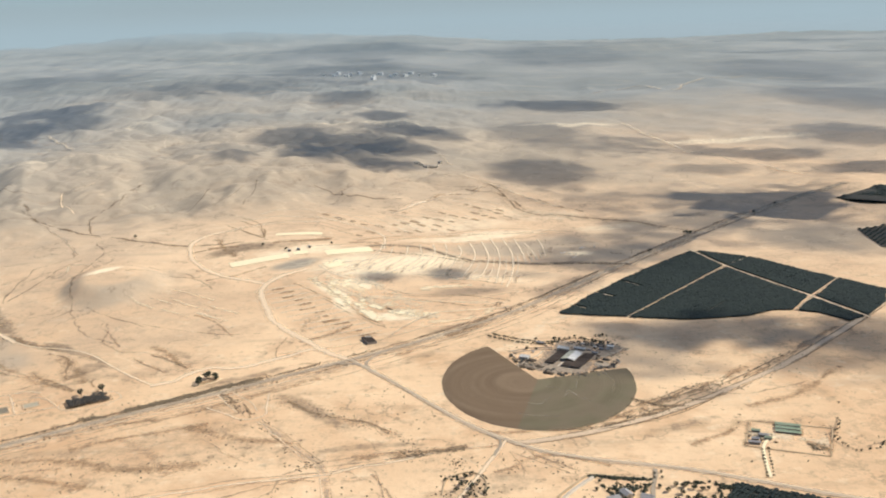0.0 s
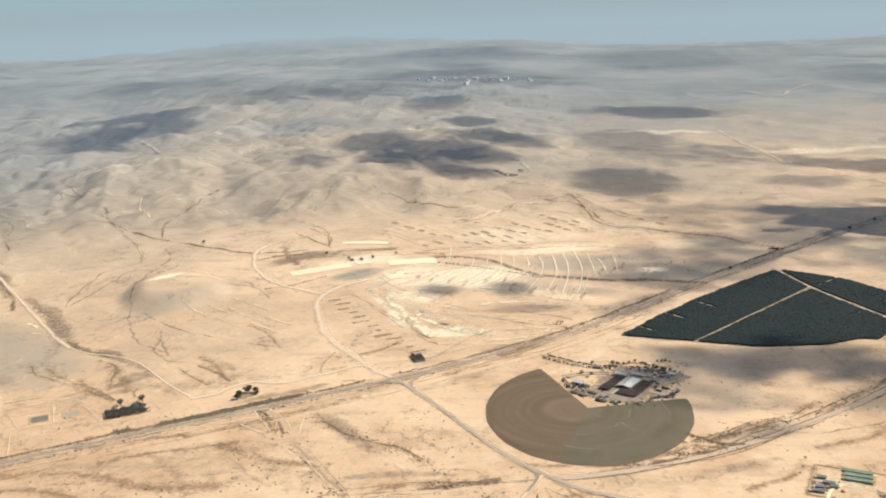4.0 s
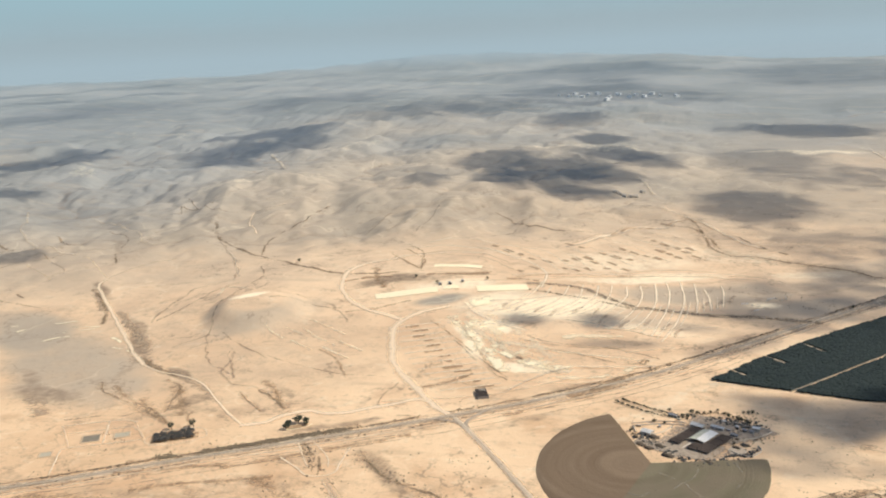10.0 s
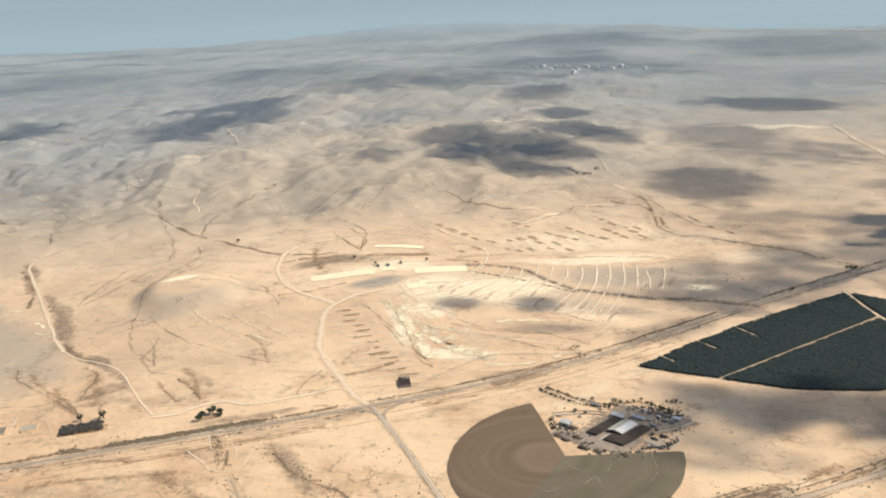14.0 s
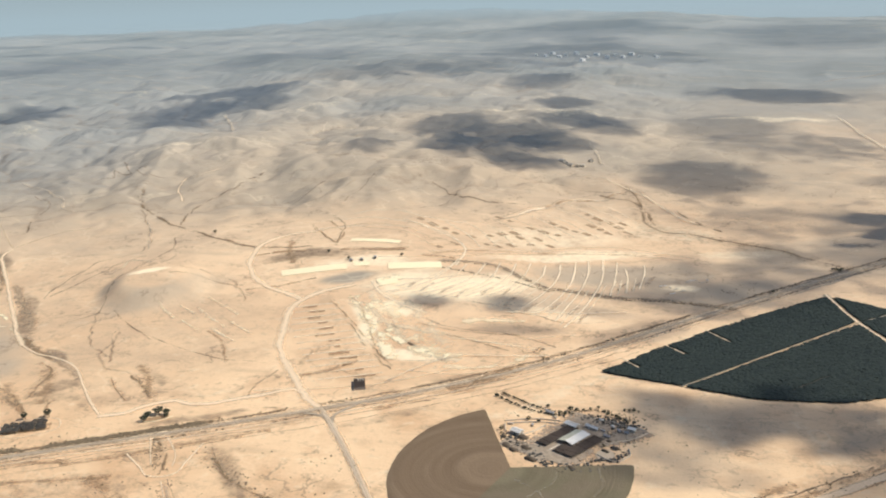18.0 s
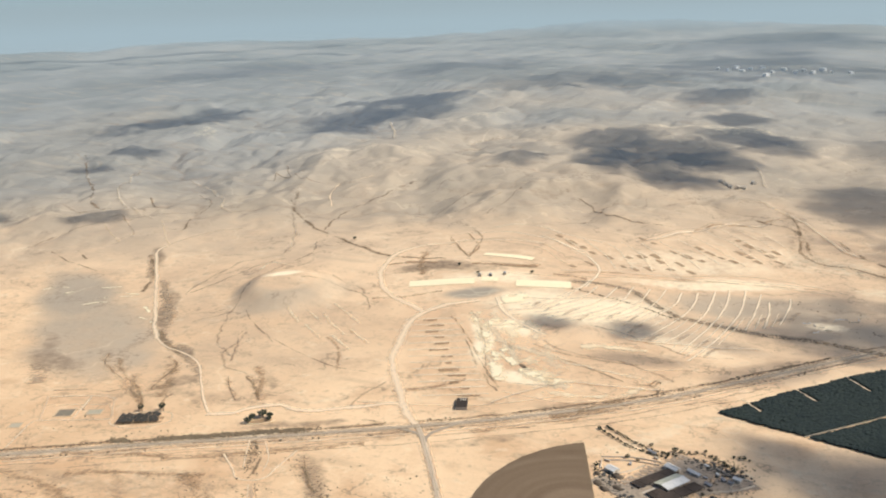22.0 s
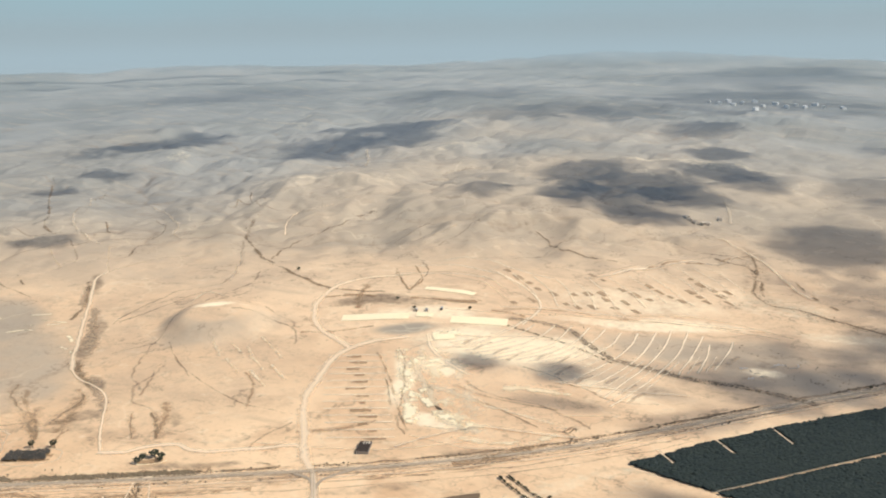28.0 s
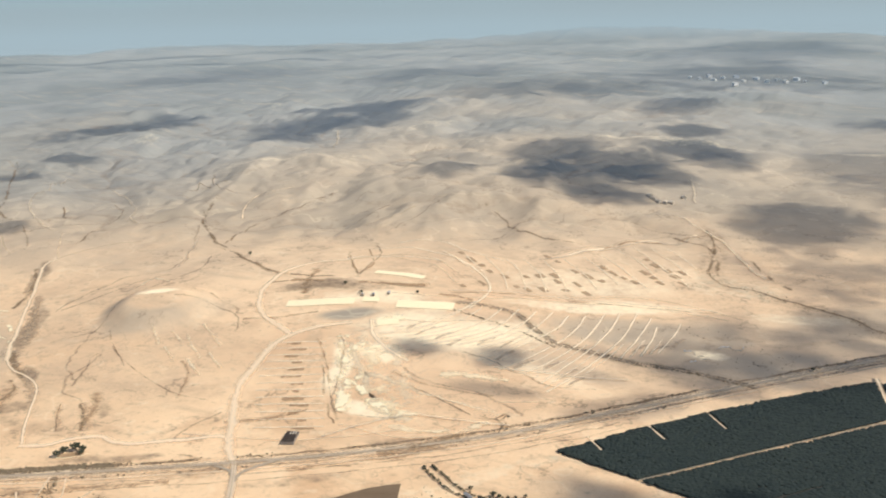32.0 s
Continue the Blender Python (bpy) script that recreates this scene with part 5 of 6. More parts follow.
CLOUD, CLOUD_THIN, CLOUD_FAR = vapour("cloud_vapour", 0.52), vapour("thin_cloud_vapour", 0.44), vapour("far_cloud_vapour", 0.22)
def broken_vapour(name, most, size, lo=0.36):
    """Ragged broken cloud: separate puffs with clear gaps, thinning out towards its border."""
    m, nt, ns, lk, b = nodes_of(name)
    p, own = place_node(nt), place_node(nt, "Object")
    flat = nt.nodes.new("ShaderNodeVectorMath")
    flat.operation = "MULTIPLY"
    flat.inputs[1].default_value = (1, 1, 0)
    lk.new(own, flat.inputs[0])
    ln = nt.nodes.new("ShaderNodeVectorMath")
    ln.operation = "LENGTH"
    lk.new(flat.outputs[0], ln.inputs[0])
    puffs = math_node(nt, "SUBTRACT", noise_node(nt, p, 1.0 / size, 5, 0.6), math_node(nt, "MULTIPLY", ramp_node(nt, ln.outputs["Value"], 0.3, 1.2), 0.22))
    k = math_node(nt, "MULTIPLY", ramp_node(nt, puffs, lo, lo + 0.16), ramp_node(nt, ln.outputs["Value"], 1.25, 1.0))
    lk.new(math_node(nt, "MULTIPLY", k, most), b.inputs["Alpha"])
    b.inputs["Base Color"].default_value = (0.9, 0.9, 0.92, 1)
    b.inputs["Roughness"].default_value = 1.0
    return m


CLOUD_BROKEN, CLOUD_BROKEN_FAR = broken_vapour("broken_cloud_vapour", 0.33, 30.0), broken_vapour("far_broken_vapour", 0.30, 120.0)
CLOUD_RAGGED = broken_vapour("ragged_cloud_vapour", 0.45, 30.0, 0.31)
CLOUD_MID = vapour("mid_cloud_vapour", 0.51)
CLOUD_VEIL = vapour("cloud_veil", 0.30)


def cloud(x, y, rx, ry, turn, rng, mat=None):
    """A fair-weather cloud standing in the sun's line over the ground at x, y: a lumpy flat-bottomed body."""
    if y > 1300:
        ry = ry * 1.5
    lift = (CLOUD_Z - ground_at(x, y)) / SUN_DIR.z
    c = Vector((x, y, ground_at(x, y))) + SUN_DIR * lift
    V = ICO3[0].copy()
    ph = rng.uniform(0, 6, 6)
    lump = 1 + 0.12 * np.sin(5 * V[:, 0] + ph[0]) * np.sin(4 * V[:, 1] + ph[1]) + 0.08 * np.sin(11 * V[:, 0] + ph[2]) * np.sin(9 * V[:, 1] + ph[3])
    V = V * lump[:, None] * 1.3
    V[:, 2] = np.where(V[:, 2] > 0, V[:, 2] * 0.5, V[:, 2] * 0.12)
    ob = new("cloud", mesh_from("cloud", V, ICO3[1], mat, True))
    ob.matrix_basis = pose(c.x, c.y, c.z, 0, 0, turn) @ Matrix.Diagonal((rx * 1.15, ry * 1.15, 0.5 * min(rx, ry), 1))
    tagged(ob, "small white fair-weather cloud high over the plain", "cloud", "scattered clouds", "structure")


ICO3 = ico(4)
CLOUDS = ((((-101, 1132, 67, 69, 8, 1.7), (-39, 1213, 49, 38, 8, 1.6), (-193, 1323, 52, 73, 8, 1.6), (-46, 1408, 62, 37, 8, 1.5), (-104, 1283, 77, 64, 8, 1.6), (-164, 1152, 34, 67, 8, 1.5), (-233, 1113, 26, 62, 8, 1.2),),) +
          (((-80, 1562, 50, 30, 8, 1.5), (1, 1355, 42, 52, 8, 0.8), (-945, 1350, 74, 95, 0, 1.8), (-760, 985, 26, 30, 0, 1.0), (-775, 1085, 44, 30, 0, 1.0), (-640, 1420, 70, 60, 0, 1.2), (-595, 1307, 50, 36, 0, 1.2), (-670, 1640, 90, 90, 0, 1.3), (-575, 1510, 46, 50, 0, 0.9),),) +
          (((-528, 773, 38, 22, 20, 1.0), (-659, 754, 24, 16, 10, 0.8), (-46, 685, 17, 13, 10, 1.4), (3, 693, 14, 15, 0, 1.6), (90, 657, 40, 14, 48, 0.7)), ((125, 1104, 66, 90, 0, 2.0), (235, 1790, 130, 62, -24, 1.7), (375, 1243, 55, 46, 0, 0.9), (458, 1222, 52, 40, 0, 0.9), (505, 1115, 50, 36, 0, 1.0), (775, 1800, 120, 150, 0, 0.7), (406, 3200, 260, 330, 0, 1.0),)) +
          (((-906, 2400, 150, 200, 0, 0.9), (-250, 3350, 300, 300, 0, 0.8), (-1500, 2300, 200, 220, 0, 0.9)), ((130, 458, 24, 8, 20, 0.4), (20, 652, 26, 9, 10, 0.4), (-170, 1840, 60, 70, 0, 0.8), (900, 2400, 200, 200, 0, 0.8),)) +
          (((-500, 1980, 130, 110, 0, 0.6), (330, 1120, 50, 36, 0, 0.7), (-60, 1105, 44, 44, 0, 1.4), (-120, 1205, 64, 44, 0, 1.6), (150, 1420, 70, 70, 0, 0.7), (600, 1370, 80, 70, 0, 0.8), (-360, 2000, 90, 90, 0, 0.5),),))
BROKEN = (((310, 960, 110, 70, 20, 0), (420, 880, 110, 80, 20, 0), (150, 745, 70, 46, 30, 0), (150, 770, 110, 62, 20, 0), (240, 860, 120, 70, 25, 0), (190, 960, 110, 60, 10, 0), (330, 800, 90, 90, 0, 0), (366, 974, 90, 60, 15, 0), (483, 1109, 100, 60, 15, 0), (120, 535, 46, 44, 0, 2), (150, 552, 58, 34, 5, 2), (190, 552, 62, 34, 0, 2), (225, 520, 50, 44, -30, 2)) +
          ((260, 545, 50, 44, 0, 2), (-172, 2471, 330, 300, 0, 1), (250, 1300, 150, 90, 10, 0)))
rng = np.random.default_rng(11)
for c in (c for row in CLOUDS for c in row):
    cloud(*c[:5], rng, CLOUD_FAR if c[1] > 1900 else CLOUD_MID if c[1] > 1000 and c[5] > 1.15 else CLOUD if c[5] > 1.15 else CLOUD_VEIL if c[5] < 0.75 else CLOUD_THIN)
for c in BROKEN:
    cloud(*c[:5], rng, (CLOUD_BROKEN, CLOUD_BROKEN_FAR, CLOUD_RAGGED)[c[5]])

# ------------------------------------------------------------------ trees and scrub
def tube(bm, a, b, r0, r1, sides=6):
    a, b = Vector(a), Vector(b)
    q = (b - a).to_track_quat("Z", "Y").to_matrix()
    rings = []
    for p, r in ((a, r0), (b, r1)):
        rings.append([bm.verts.new(p + q @ Vector((r * math.cos(6.2832 * k / sides), r * math.sin(6.2832 * k / sides), 0))) for k in range(sides)])
    for k in range(sides):
        bm.faces.new((rings[0][k], rings[0][(k + 1) % sides], rings[1][(k + 1) % sides], rings[1][k]))
    bm.faces.new(rings[1])
    return bm


def make_tree(h, spread, tufts, seed, label):
    """A tapered, leaning trunk, three limbs and a crown of many uneven leaf tufts with gaps."""
    r = np.random.default_rng(seed)
    root = tagged(new("tree"), label, "tree", "trees of the plain")
    lean = r.uniform(-0.12, 0.12, 2) * h
    bm = tube(bmesh.new(), (0, 0, -0.2), (lean[0] * 0.5, lean[1] * 0.5, h * 0.30), 0.075 * h, 0.055 * h)
    tube(bm, (lean[0] * 0.5, lean[1] * 0.5, h * 0.30), (lean[0], lean[1], h * 0.55), 0.055 * h, 0.03 * h)
    part("trunk", bm, BARK, root)
    for k in range(3):
        a = 2.1 * k + r.uniform(0, 0.8)
        part("limb", tube(bmesh.new(), (lean[0] * 0.5, lean[1] * 0.5, h * 0.30), (spread * 0.6 * math.cos(a), spread * 0.6 * math.sin(a), h * 0.66), 0.035 * h, 0.012 * h, 5), BARK, root)
    a, q = r.uniform(0, 6.283, tufts), np.sqrt(r.uniform(0, 1, tufts))
    z = h * (0.62 + 0.36 * r.uniform(-1, 1, tufts) * np.sqrt(np.maximum(0.05, 1 - q * q)))
    xyz = np.column_stack([lean[0] + spread * q * np.cos(a) * (1 + 0.2 * np.sin(3 * a)), lean[1] + spread * q * np.sin(a), z])
    V, F = clumps(xyz, spread * r.uniform(0.16, 0.32, tufts), r, ICO1, 0.8, 0.4)
    part("crown", mesh_from("crown", V, F, LEAF), LEAF, root)
    return root


PROTO = [make_tree(3.6, 1.6, 46, 1, "dark-green round-crowned tree on dry ground"), make_tree(2.6, 1.25, 38, 2, "small dark-green tree on dry ground"),
         make_tree(4.6, 1.5, 46, 3, "tall dark-green tree on dry ground"), make_tree(1.7, 0.95, 30, 4, "young dark-green tree in a planted row"), make_tree(2.3, 1.05, 40, 6, "dusty grey-green tree in a dense grove")]
for ob in PROTO[4].children:
    if ob.name.startswith("crown"):
        ob.data.materials[0] = LEAF_DUSTY
PROTO_USED = [False] * len(PROTO)


def plant(kind, x, y, scale=1.0, turn=0.0):
    m = pose(x, y, ground_at(x, y), 0, 0, turn)
    if PROTO_USED[kind]:
        ob = copy_thing(PROTO[kind], m)
        ob.scale = (scale, scale, scale)
    else:
        PROTO_USED[kind] = True
        PROTO[kind].matrix_basis = m


rng = np.random.default_rng(21)
# the grove by the road: a dense block of trees inside a track
for k in range(60):
    u, v = -9.4 + 18.8 * (k % 12) / 11 + rng.normal(0, 0.35), -4.3 + 8.6 * (k // 12) / 4 + rng.normal(0, 0.3)
    plant(4, -192.5 + u * 0.86 - v * 0.5, 477.0 + u * 0.5 + v * 0.86, rng.uniform(0.8, 1.1), 41 * k)
for x, y, s in ((-199, 486, 1.0), (-189, 491, 1.1)):
    plant(2, x, y, s)
strip("grove_track", [(-180, 474), (-176, 481), (-183, 490), (-196, 486), (-206, 476), (-203, 467), (-190, 466), (-180, 474)], 1.2, TRACK, "pale track round the grove", "dirt track", 0.30, 2, 0.3, 0.3, 5)
strip("grove_ground", [(-202, 470), (-191, 475.5), (-181, 481)], 11, DARK_EARTH, "darker ground under the grove", "soil", 0.27, 2, 0.4, 0.2, 6)
# the small clump beside the road
for x, y, s in ((-137.5, 495, 1.0), (-138.5, 499.5, 0.95), (-134.5, 504.5, 1.35), (-130, 505, 1.0), (-129, 502.5, 0.75), (-139, 502, 0.7)):
    plant(0, x, y, s, 63 * x)
strip("clump_ground", [(-138, 496), (-133, 500), (-129, 503)], 7, DARK_EARTH, "darker ground under the tree clump", "soil", 0.27, 2, 0.4, 0.2, 8)
strip("stone_edging", [(-140, 494), (-133.5, 495.5), (-128, 500), (-126.5, 504)], 0.8, CHALK_STRIP, "pale edging round the tree clump", "edging", 0.34, 1.5)
# double row of young trees beside the farm
for pts, n in (([(27, 557), (38, 549), (50, 542), (64, 539)], 24), ([(30, 560), (40, 553.5), (48, 548), (56, 544), (66, 543)], 25)):
    C = spline(pts, 0.5)
    for i in np.linspace(0, len(C) - 1, n).astype(int):
        plant(3, *(C[i] + rng.normal(0, 0.18, 2)), rng.uniform(0.55, 0.85), 57 * i)
for x, y in ((66, 546), (69, 547), (72, 548), (75, 549), (79, 551), (64, 541), (67, 542), (55, 548), (84, 545), (86, 543.5), (88, 542), (90, 540.5), (92, 539), (94, 538), (92, 551), (94, 550.6), (96, 550.3), (98, 550), (82, 547), (48, 533), (38, 516), (37, 520), (53, 531), (86, 512), (58, 510)):
    plant(1, x + rng.normal(0, 0.3), y + rng.normal(0, 0.3), rng.uniform(0.45, 0.8), 31 * x)
# the houses' gardens at the near edge
for x, y, s in ((63, 369, .8), (70, 366, .8), (87, 362, .9), (94, 363, 1), (97, 361, 1.2), (99, 363, 1.0), (101, 360, 1.25), (104, 358, 1.0), (81, 363, .9), (77, 366, .9), (61, 362, .8), (66, 361, .9), (73, 359, 1), (79, 357, 1), (90, 358, 1.1),
                (95, 356, 1.2), (107, 359, .8), (110, 356, .9), (112, 360, .7), (71, 353, .9), (92, 351, 1), (101, 352, 1.1), (87.5, 374, .6), (91, 375, .6), (86.8, 370, .6), (90.2, 370, .6)):
    plant(1, x, y, s * 0.8, 47 * x)
for x, y, s in ((6, 376, .9), (9, 378, .8), (4, 370, .9), (9, 366, 1), (2, 365, .8), (12, 371, .7), (-2, 374, .7), (7, 360, .9), (14, 362, .7)):
    plant(1, x, y, s, 29 * x)
for k in range(9):
    for side in (-1, 1):
        t = k / 8
        plant(3, 142 - 6.2 * t + side * 1.5, 393 - 25 * t + 0.4 * side, 0.5 + 0.12 * math.sin(5 * k + side), 67 * k)
for x, y in ((214, 808), (216, 806), (212, 810), (218, 809), (-147, 761), (-126, 749), (-91, 766), (296, 880), (330, 918), (-263, 800), (170, 751)):
    plant(0, x, y, rng.uniform(0.6, 0.85), 13 * x)
C = spline([(186, 421), (183, 413), (179, 404), (178, 396), (181, 389), (189, 389), (198, 396)], 1.0)
for i in range(0, len(C), 2):
    plant(1, *(C[i] + rng.normal(0, 0.6, 2)), rng.uniform(0.25, 0.5), 77 * i)

# scrub too small and too many to count
rng = np.random.default_rng(31)
shrubs("wadi_scrub", np.vstack([scatter_along([(q[0], q[1] + 1.6) for q in BLACK_WADI], 420, 0.55, rng), scatter_along([(q[0], q[1] - 1.6) for q in BLACK_WADI], 420, 0.55, rng), scatter_along([(-55, 751), (-27, 746), (-2, 739), (26, 726)], 160, 0.6, rng)]), 0.22, 0.62, rng, SCRUB_DARK, "dark dry scrub along a wadi", "scrub")
road_n = [(p[0] - 3.4, p[1] + 4.6) for p in MAIN_ROAD[1:13]]
road_s = [(p[0] + 3.0, p[1] - 4.4) for p in MAIN_ROAD[1:13]]
xy = np.vstack([scatter_along(road_n, 1100, 0.7, rng), scatter_along(road_s, 240, 0.7, rng), scatter_along([(-186, 452), (-150, 473), (-118, 493), (-106, 500)], 2300, 1.5, rng)])
xy = xy[value_noise(xy[:, 0], xy[:, 1], 22, 51) > -0.25]
shrubs("roadside_scrub", xy, 0.25, 0.6, rng, SCRUB_DARK, "dry scrub along the highway's edge", "scrub")
xy = np.vstack(([scatter_along(RIGHT_GULLY, 260, 3.0, rng), scatter_along([(-419, 949), (-406, 910), (-318, 824), (-265, 793), (-210, 768)], 120, 1.0, rng), scatter_along([(-87, 468), (-46, 440), (-14, 410)], 130, 2.0, rng), scatter_along([(-121, 480), (-113, 468), (-104, 453)], 160, 1.6, rng), scatter_along([(-94, 439), (-76, 412), (-60, 390)], 60, 1.0, rng), scatter_along([(-20, 397), (-5, 402), (6, 404)], 140, 1.0, rng), scatter_along([(-92, 470), (-68, 455), (-46, 440), (-29, 425)], 70, 3.0, rng), scatter_along([(84, 424), (122, 446), (164, 477), (203, 510)], 240, 2.6, rng), scatter_along([(96, 447), (115, 457), (135, 472)], 120, 1.6, rng)] +
          [scatter_along([(93, 455), (101, 449), (108, 444), (119, 443)], 160, 1.0, rng), scatter_along([(80, 437), (92, 433), (104, 436), (118, 441)], 160, 1.0, rng), scatter_along([(62, 421), (77, 424), (91, 429)], 110, 0.9, rng)]))
shrubs("gully_scrub", xy, 0.18, 0.45, rng, SHRUB, "dry scrub in the gullies", "scrub")
xy = np.vstack([rng.uniform((-30, 350), (60, 405), (230, 2)), rng.uniform((165, 365), (215, 430), (90, 2)), rng.uniform((35, 490), (100, 545), (130, 2)), rng.uniform((-240, 350), (20, 480), (900, 2)), scatter_along([(-89, 476), (-81, 464), (-65, 450), (-51, 442), (-41, 436), (-24, 420)], 160, 3.5, rng), scatter_along([(-74, 385), (-60, 395), (-45, 399), (-30, 403), (-9, 403), (14, 405), (24, 407)], 200, 1.6, rng), rng.uniform((110, 380), (260, 520), (260, 2)), rng.uniform((-59, 687), (160, 800), (110, 2)), rng.uniform((90, 742), (160, 790), (80, 2))])
xy = xy[value_noise(xy[:, 0], xy[:, 1], 16, 53) > -0.1]
dx, dy = (xy[:, 0] - PIVOT[0] + 2) / 55, (xy[:, 1] - PIVOT[1]) / 63
xy = xy[~((np.hypot(dx, dy) < 1) & (xy[:, 1] < 492))]
shrubs("farm_scrub", np.vstack([scatter_along([(42, 514), (48, 506), (56, 498), (64, 491), (74, 488), (84, 492)], 150, 2.2, rng), scatter_along([(84, 498), (92, 500), (95, 507), (90, 511)], 60, 1.0, rng), scatter_along([(76, 541), (88, 537), (98, 534)], 150, 2.4, rng)]), 0.35, 0.9, rng, LEAF_DUSTY, "dark dusty scrub round the sheds", "scrub")
shrubs("scattered_scrub", xy, 0.15, 0.5, rng, SHRUB, "scattered dry bushes on the sand", "scrub")
for k, (pts, w) in enumerate(((road_n, 2.6), (road_s, 1.6), ([(p[0] + 7, p[1] - 10) for p in MAIN_ROAD[1:9]], 1.6), ([(p[0] + 11, p[1] - 15) for p in MAIN_ROAD[1:9]], 1.2))):
    strip("roadside_ditch", pts, w, GULLY_FAINT if k else GULLY, "dark broken ditch along the highway", "ditch", 0.27, 2.0, 1.0, 0.6, 400 + k)
strip("roadside_bank", [(p[0] + 4.5, p[1] - 6.6) for p in MAIN_ROAD[1:12]], 2.2, TRACK_FAINT, "pale sand bank along the highway", "sand bank", 0.30, 2.0, 0.6, 0.4, 410)

# ------------------------------------------------------------------ buildings
def gable_house(name, x, y, turn, w, l, wall_h, roof_h, wall_mat, roof_mat, label, category, sheets=6, open_sides=False, group=""):
    """Four walls with a door and window openings shown as inset panels, and a two-sided sheet roof."""
    root = thing(name, x, y, turn, label, category, group)
    t = 0.12
    if open_sides:
        for k in range(5):
            for s in (-1, 1):
                yy = -l / 2 + 0.3 + (l - 0.6) * k / 4
                part("post", box(s * (w / 2 - 0.25) - 0.09, yy - 0.09, -0.4, s * (w / 2 - 0.25) + 0.09, yy + 0.09, wall_h), STEEL, root)
    else:
        for a in ((-w / 2, -l / 2, w / 2, -l / 2 + t), (-w / 2, l / 2 - t, w / 2, l / 2), (-w / 2, -l / 2 + t, -w / 2 + t, l / 2 - t), (w / 2 - t, -l / 2 + t, w / 2, l / 2 - t)):
            part("wall", box(a[0], a[1], -0.4, a[2], a[3], wall_h), wall_mat, root)
        for s in (-1, 1):
            bm = bmesh.new()
            yy = s * l / 2
            v = [bm.verts.new(c) for c in ((-w / 2, yy, wall_h), (w / 2, yy, wall_h), (0, yy, wall_h + roof_h - 0.05), (-w / 2, yy - s * t, wall_h), (w / 2, yy - s * t, wall_h), (0, yy - s * t, wall_h + roof_h - 0.05))]
            for f in ((0, 1, 2), (5, 4, 3), (0, 3, 4, 1), (1, 4, 5, 2), (2, 5, 3, 0)):
                bm.faces.new([v[i] for i in f])
            part("gable", bm, wall_mat, root)
        part("door", box(-0.45, -l / 2 - 0.03, -0.1, 0.45, -l / 2 + 0.02, min(1.6, wall_h * 0.8)), WALL_DARK, root, "dark closed door")
        n = max(1, int(l / 3))
        for k in range(n):
            yy = -l / 2 + l * (k + 0.5) / n
            for s in (-1, 1):
                part("window", box(s * w / 2 - 0.03, yy - 0.4, wall_h * 0.45, s * w / 2 + 0.03, yy + 0.4, wall_h * 0.8), WALL_DARK, root, "dark window")
    eave, over = 0.25, 0.3
    for s in (-1, 1):
        for k in range(sheets):
            y0, y1 = -l / 2 - over + (l + 2 * over) * k / sheets, -l / 2 - over + (l + 2 * over) * (k + 1) / sheets - 0.03
            bm = bmesh.new()
            x1, z1 = s * (w / 2 + eave), wall_h - roof_h * eave / (w / 2)
            top, th = wall_h + roof_h + 0.01 * (k % 2), 0.06
            v = [bm.verts.new(c) for c in ((0, y0, top), (0, y1, top), (x1, y1, z1), (x1, y0, z1), (0, y0, top + th), (0, y1, top + th), (x1, y1, z1 + th), (x1, y0, z1 + th))]
            for f in ((0, 1, 2, 3), (7, 6, 5, 4), (0, 4, 5, 1), (1, 5, 6, 2), (2, 6, 7, 3), (3, 7, 4, 0)):
                bm.faces.new([v[i] for i in f])
            bmesh.ops.recalc_face_normals(bm, faces=bm.faces[:])
            part("roof_sheet", bm, roof_mat, root)
    part("ridge_cap", box(-0.16, -l / 2 - over, wall_h + roof_h + 0.05, 0.16, l / 2 + over, wall_h + roof_h + 0.13), roof_mat, root)
    return root


def shade_shed(x, y, turn, w, l, h, label, bays=5):
    """A flat dark roof in bays on posts, over a pen."""
    root = thing("shade_shed", x, y, turn, label, "shed", "dairy sheds")
    for k in range(bays):
        y0, y1 = -l / 2 + l * k / bays, -l / 2 + l * (k + 1) / bays - 0.06
        part("roof_bay", box(-w / 2, y0, h + 0.05 * (k % 2), w / 2, y1, h + 0.16 + 0.05 * (k % 2), 0.03), YARD_ROOF, root)
    for k in range(bays + 1):
        for s in (-1, 0, 1):
            yy = -l / 2 + 0.1 + (l - 0.26) * k / bays
            part("post", box(s * (w / 2 - 0.1) - 0.06, yy - 0.06, -0.4, s * (w / 2 - 0.1) + 0.06, yy + 0.06, h), STEEL, root)
    for s in (-1, 1):
        for z in (0.4, 0.8):
            part("rail", box(s * (w / 2 - 0.1) - 0.03, -l / 2, z, s * (w / 2 - 0.1) + 0.03, l / 2, z + 0.06), STEEL, root)
    return root


FARM = -31.0
strip("farm_yard", [(62, 494), (69, 513), (77, 533), (80, 541)], 36, TRODDEN, "trodden grey-brown farm yard", "farm yard", 0.30, 2.0, 0.6, 0.2, 19)
strip("farm_yard", [(40, 508), (52, 504), (64, 497)], 16, TRODDEN, "trodden brown ground beside the sheds", "farm yard", 0.28, 2.0, 0.6, 0.3, 21)
strip("farm_yard", [(82, 514), (92, 522), (102, 532)], 16, TRODDEN, "trodden brown ground behind the yard", "farm yard", 0.285, 2.0, 0.6, 0.3, 22)
def in_farm(u, v):
    c, n = math.cos(radians(FARM)), math.sin(radians(FARM))
    return 70.4 + u * c - v * n, 512.2 + u * n + v * c


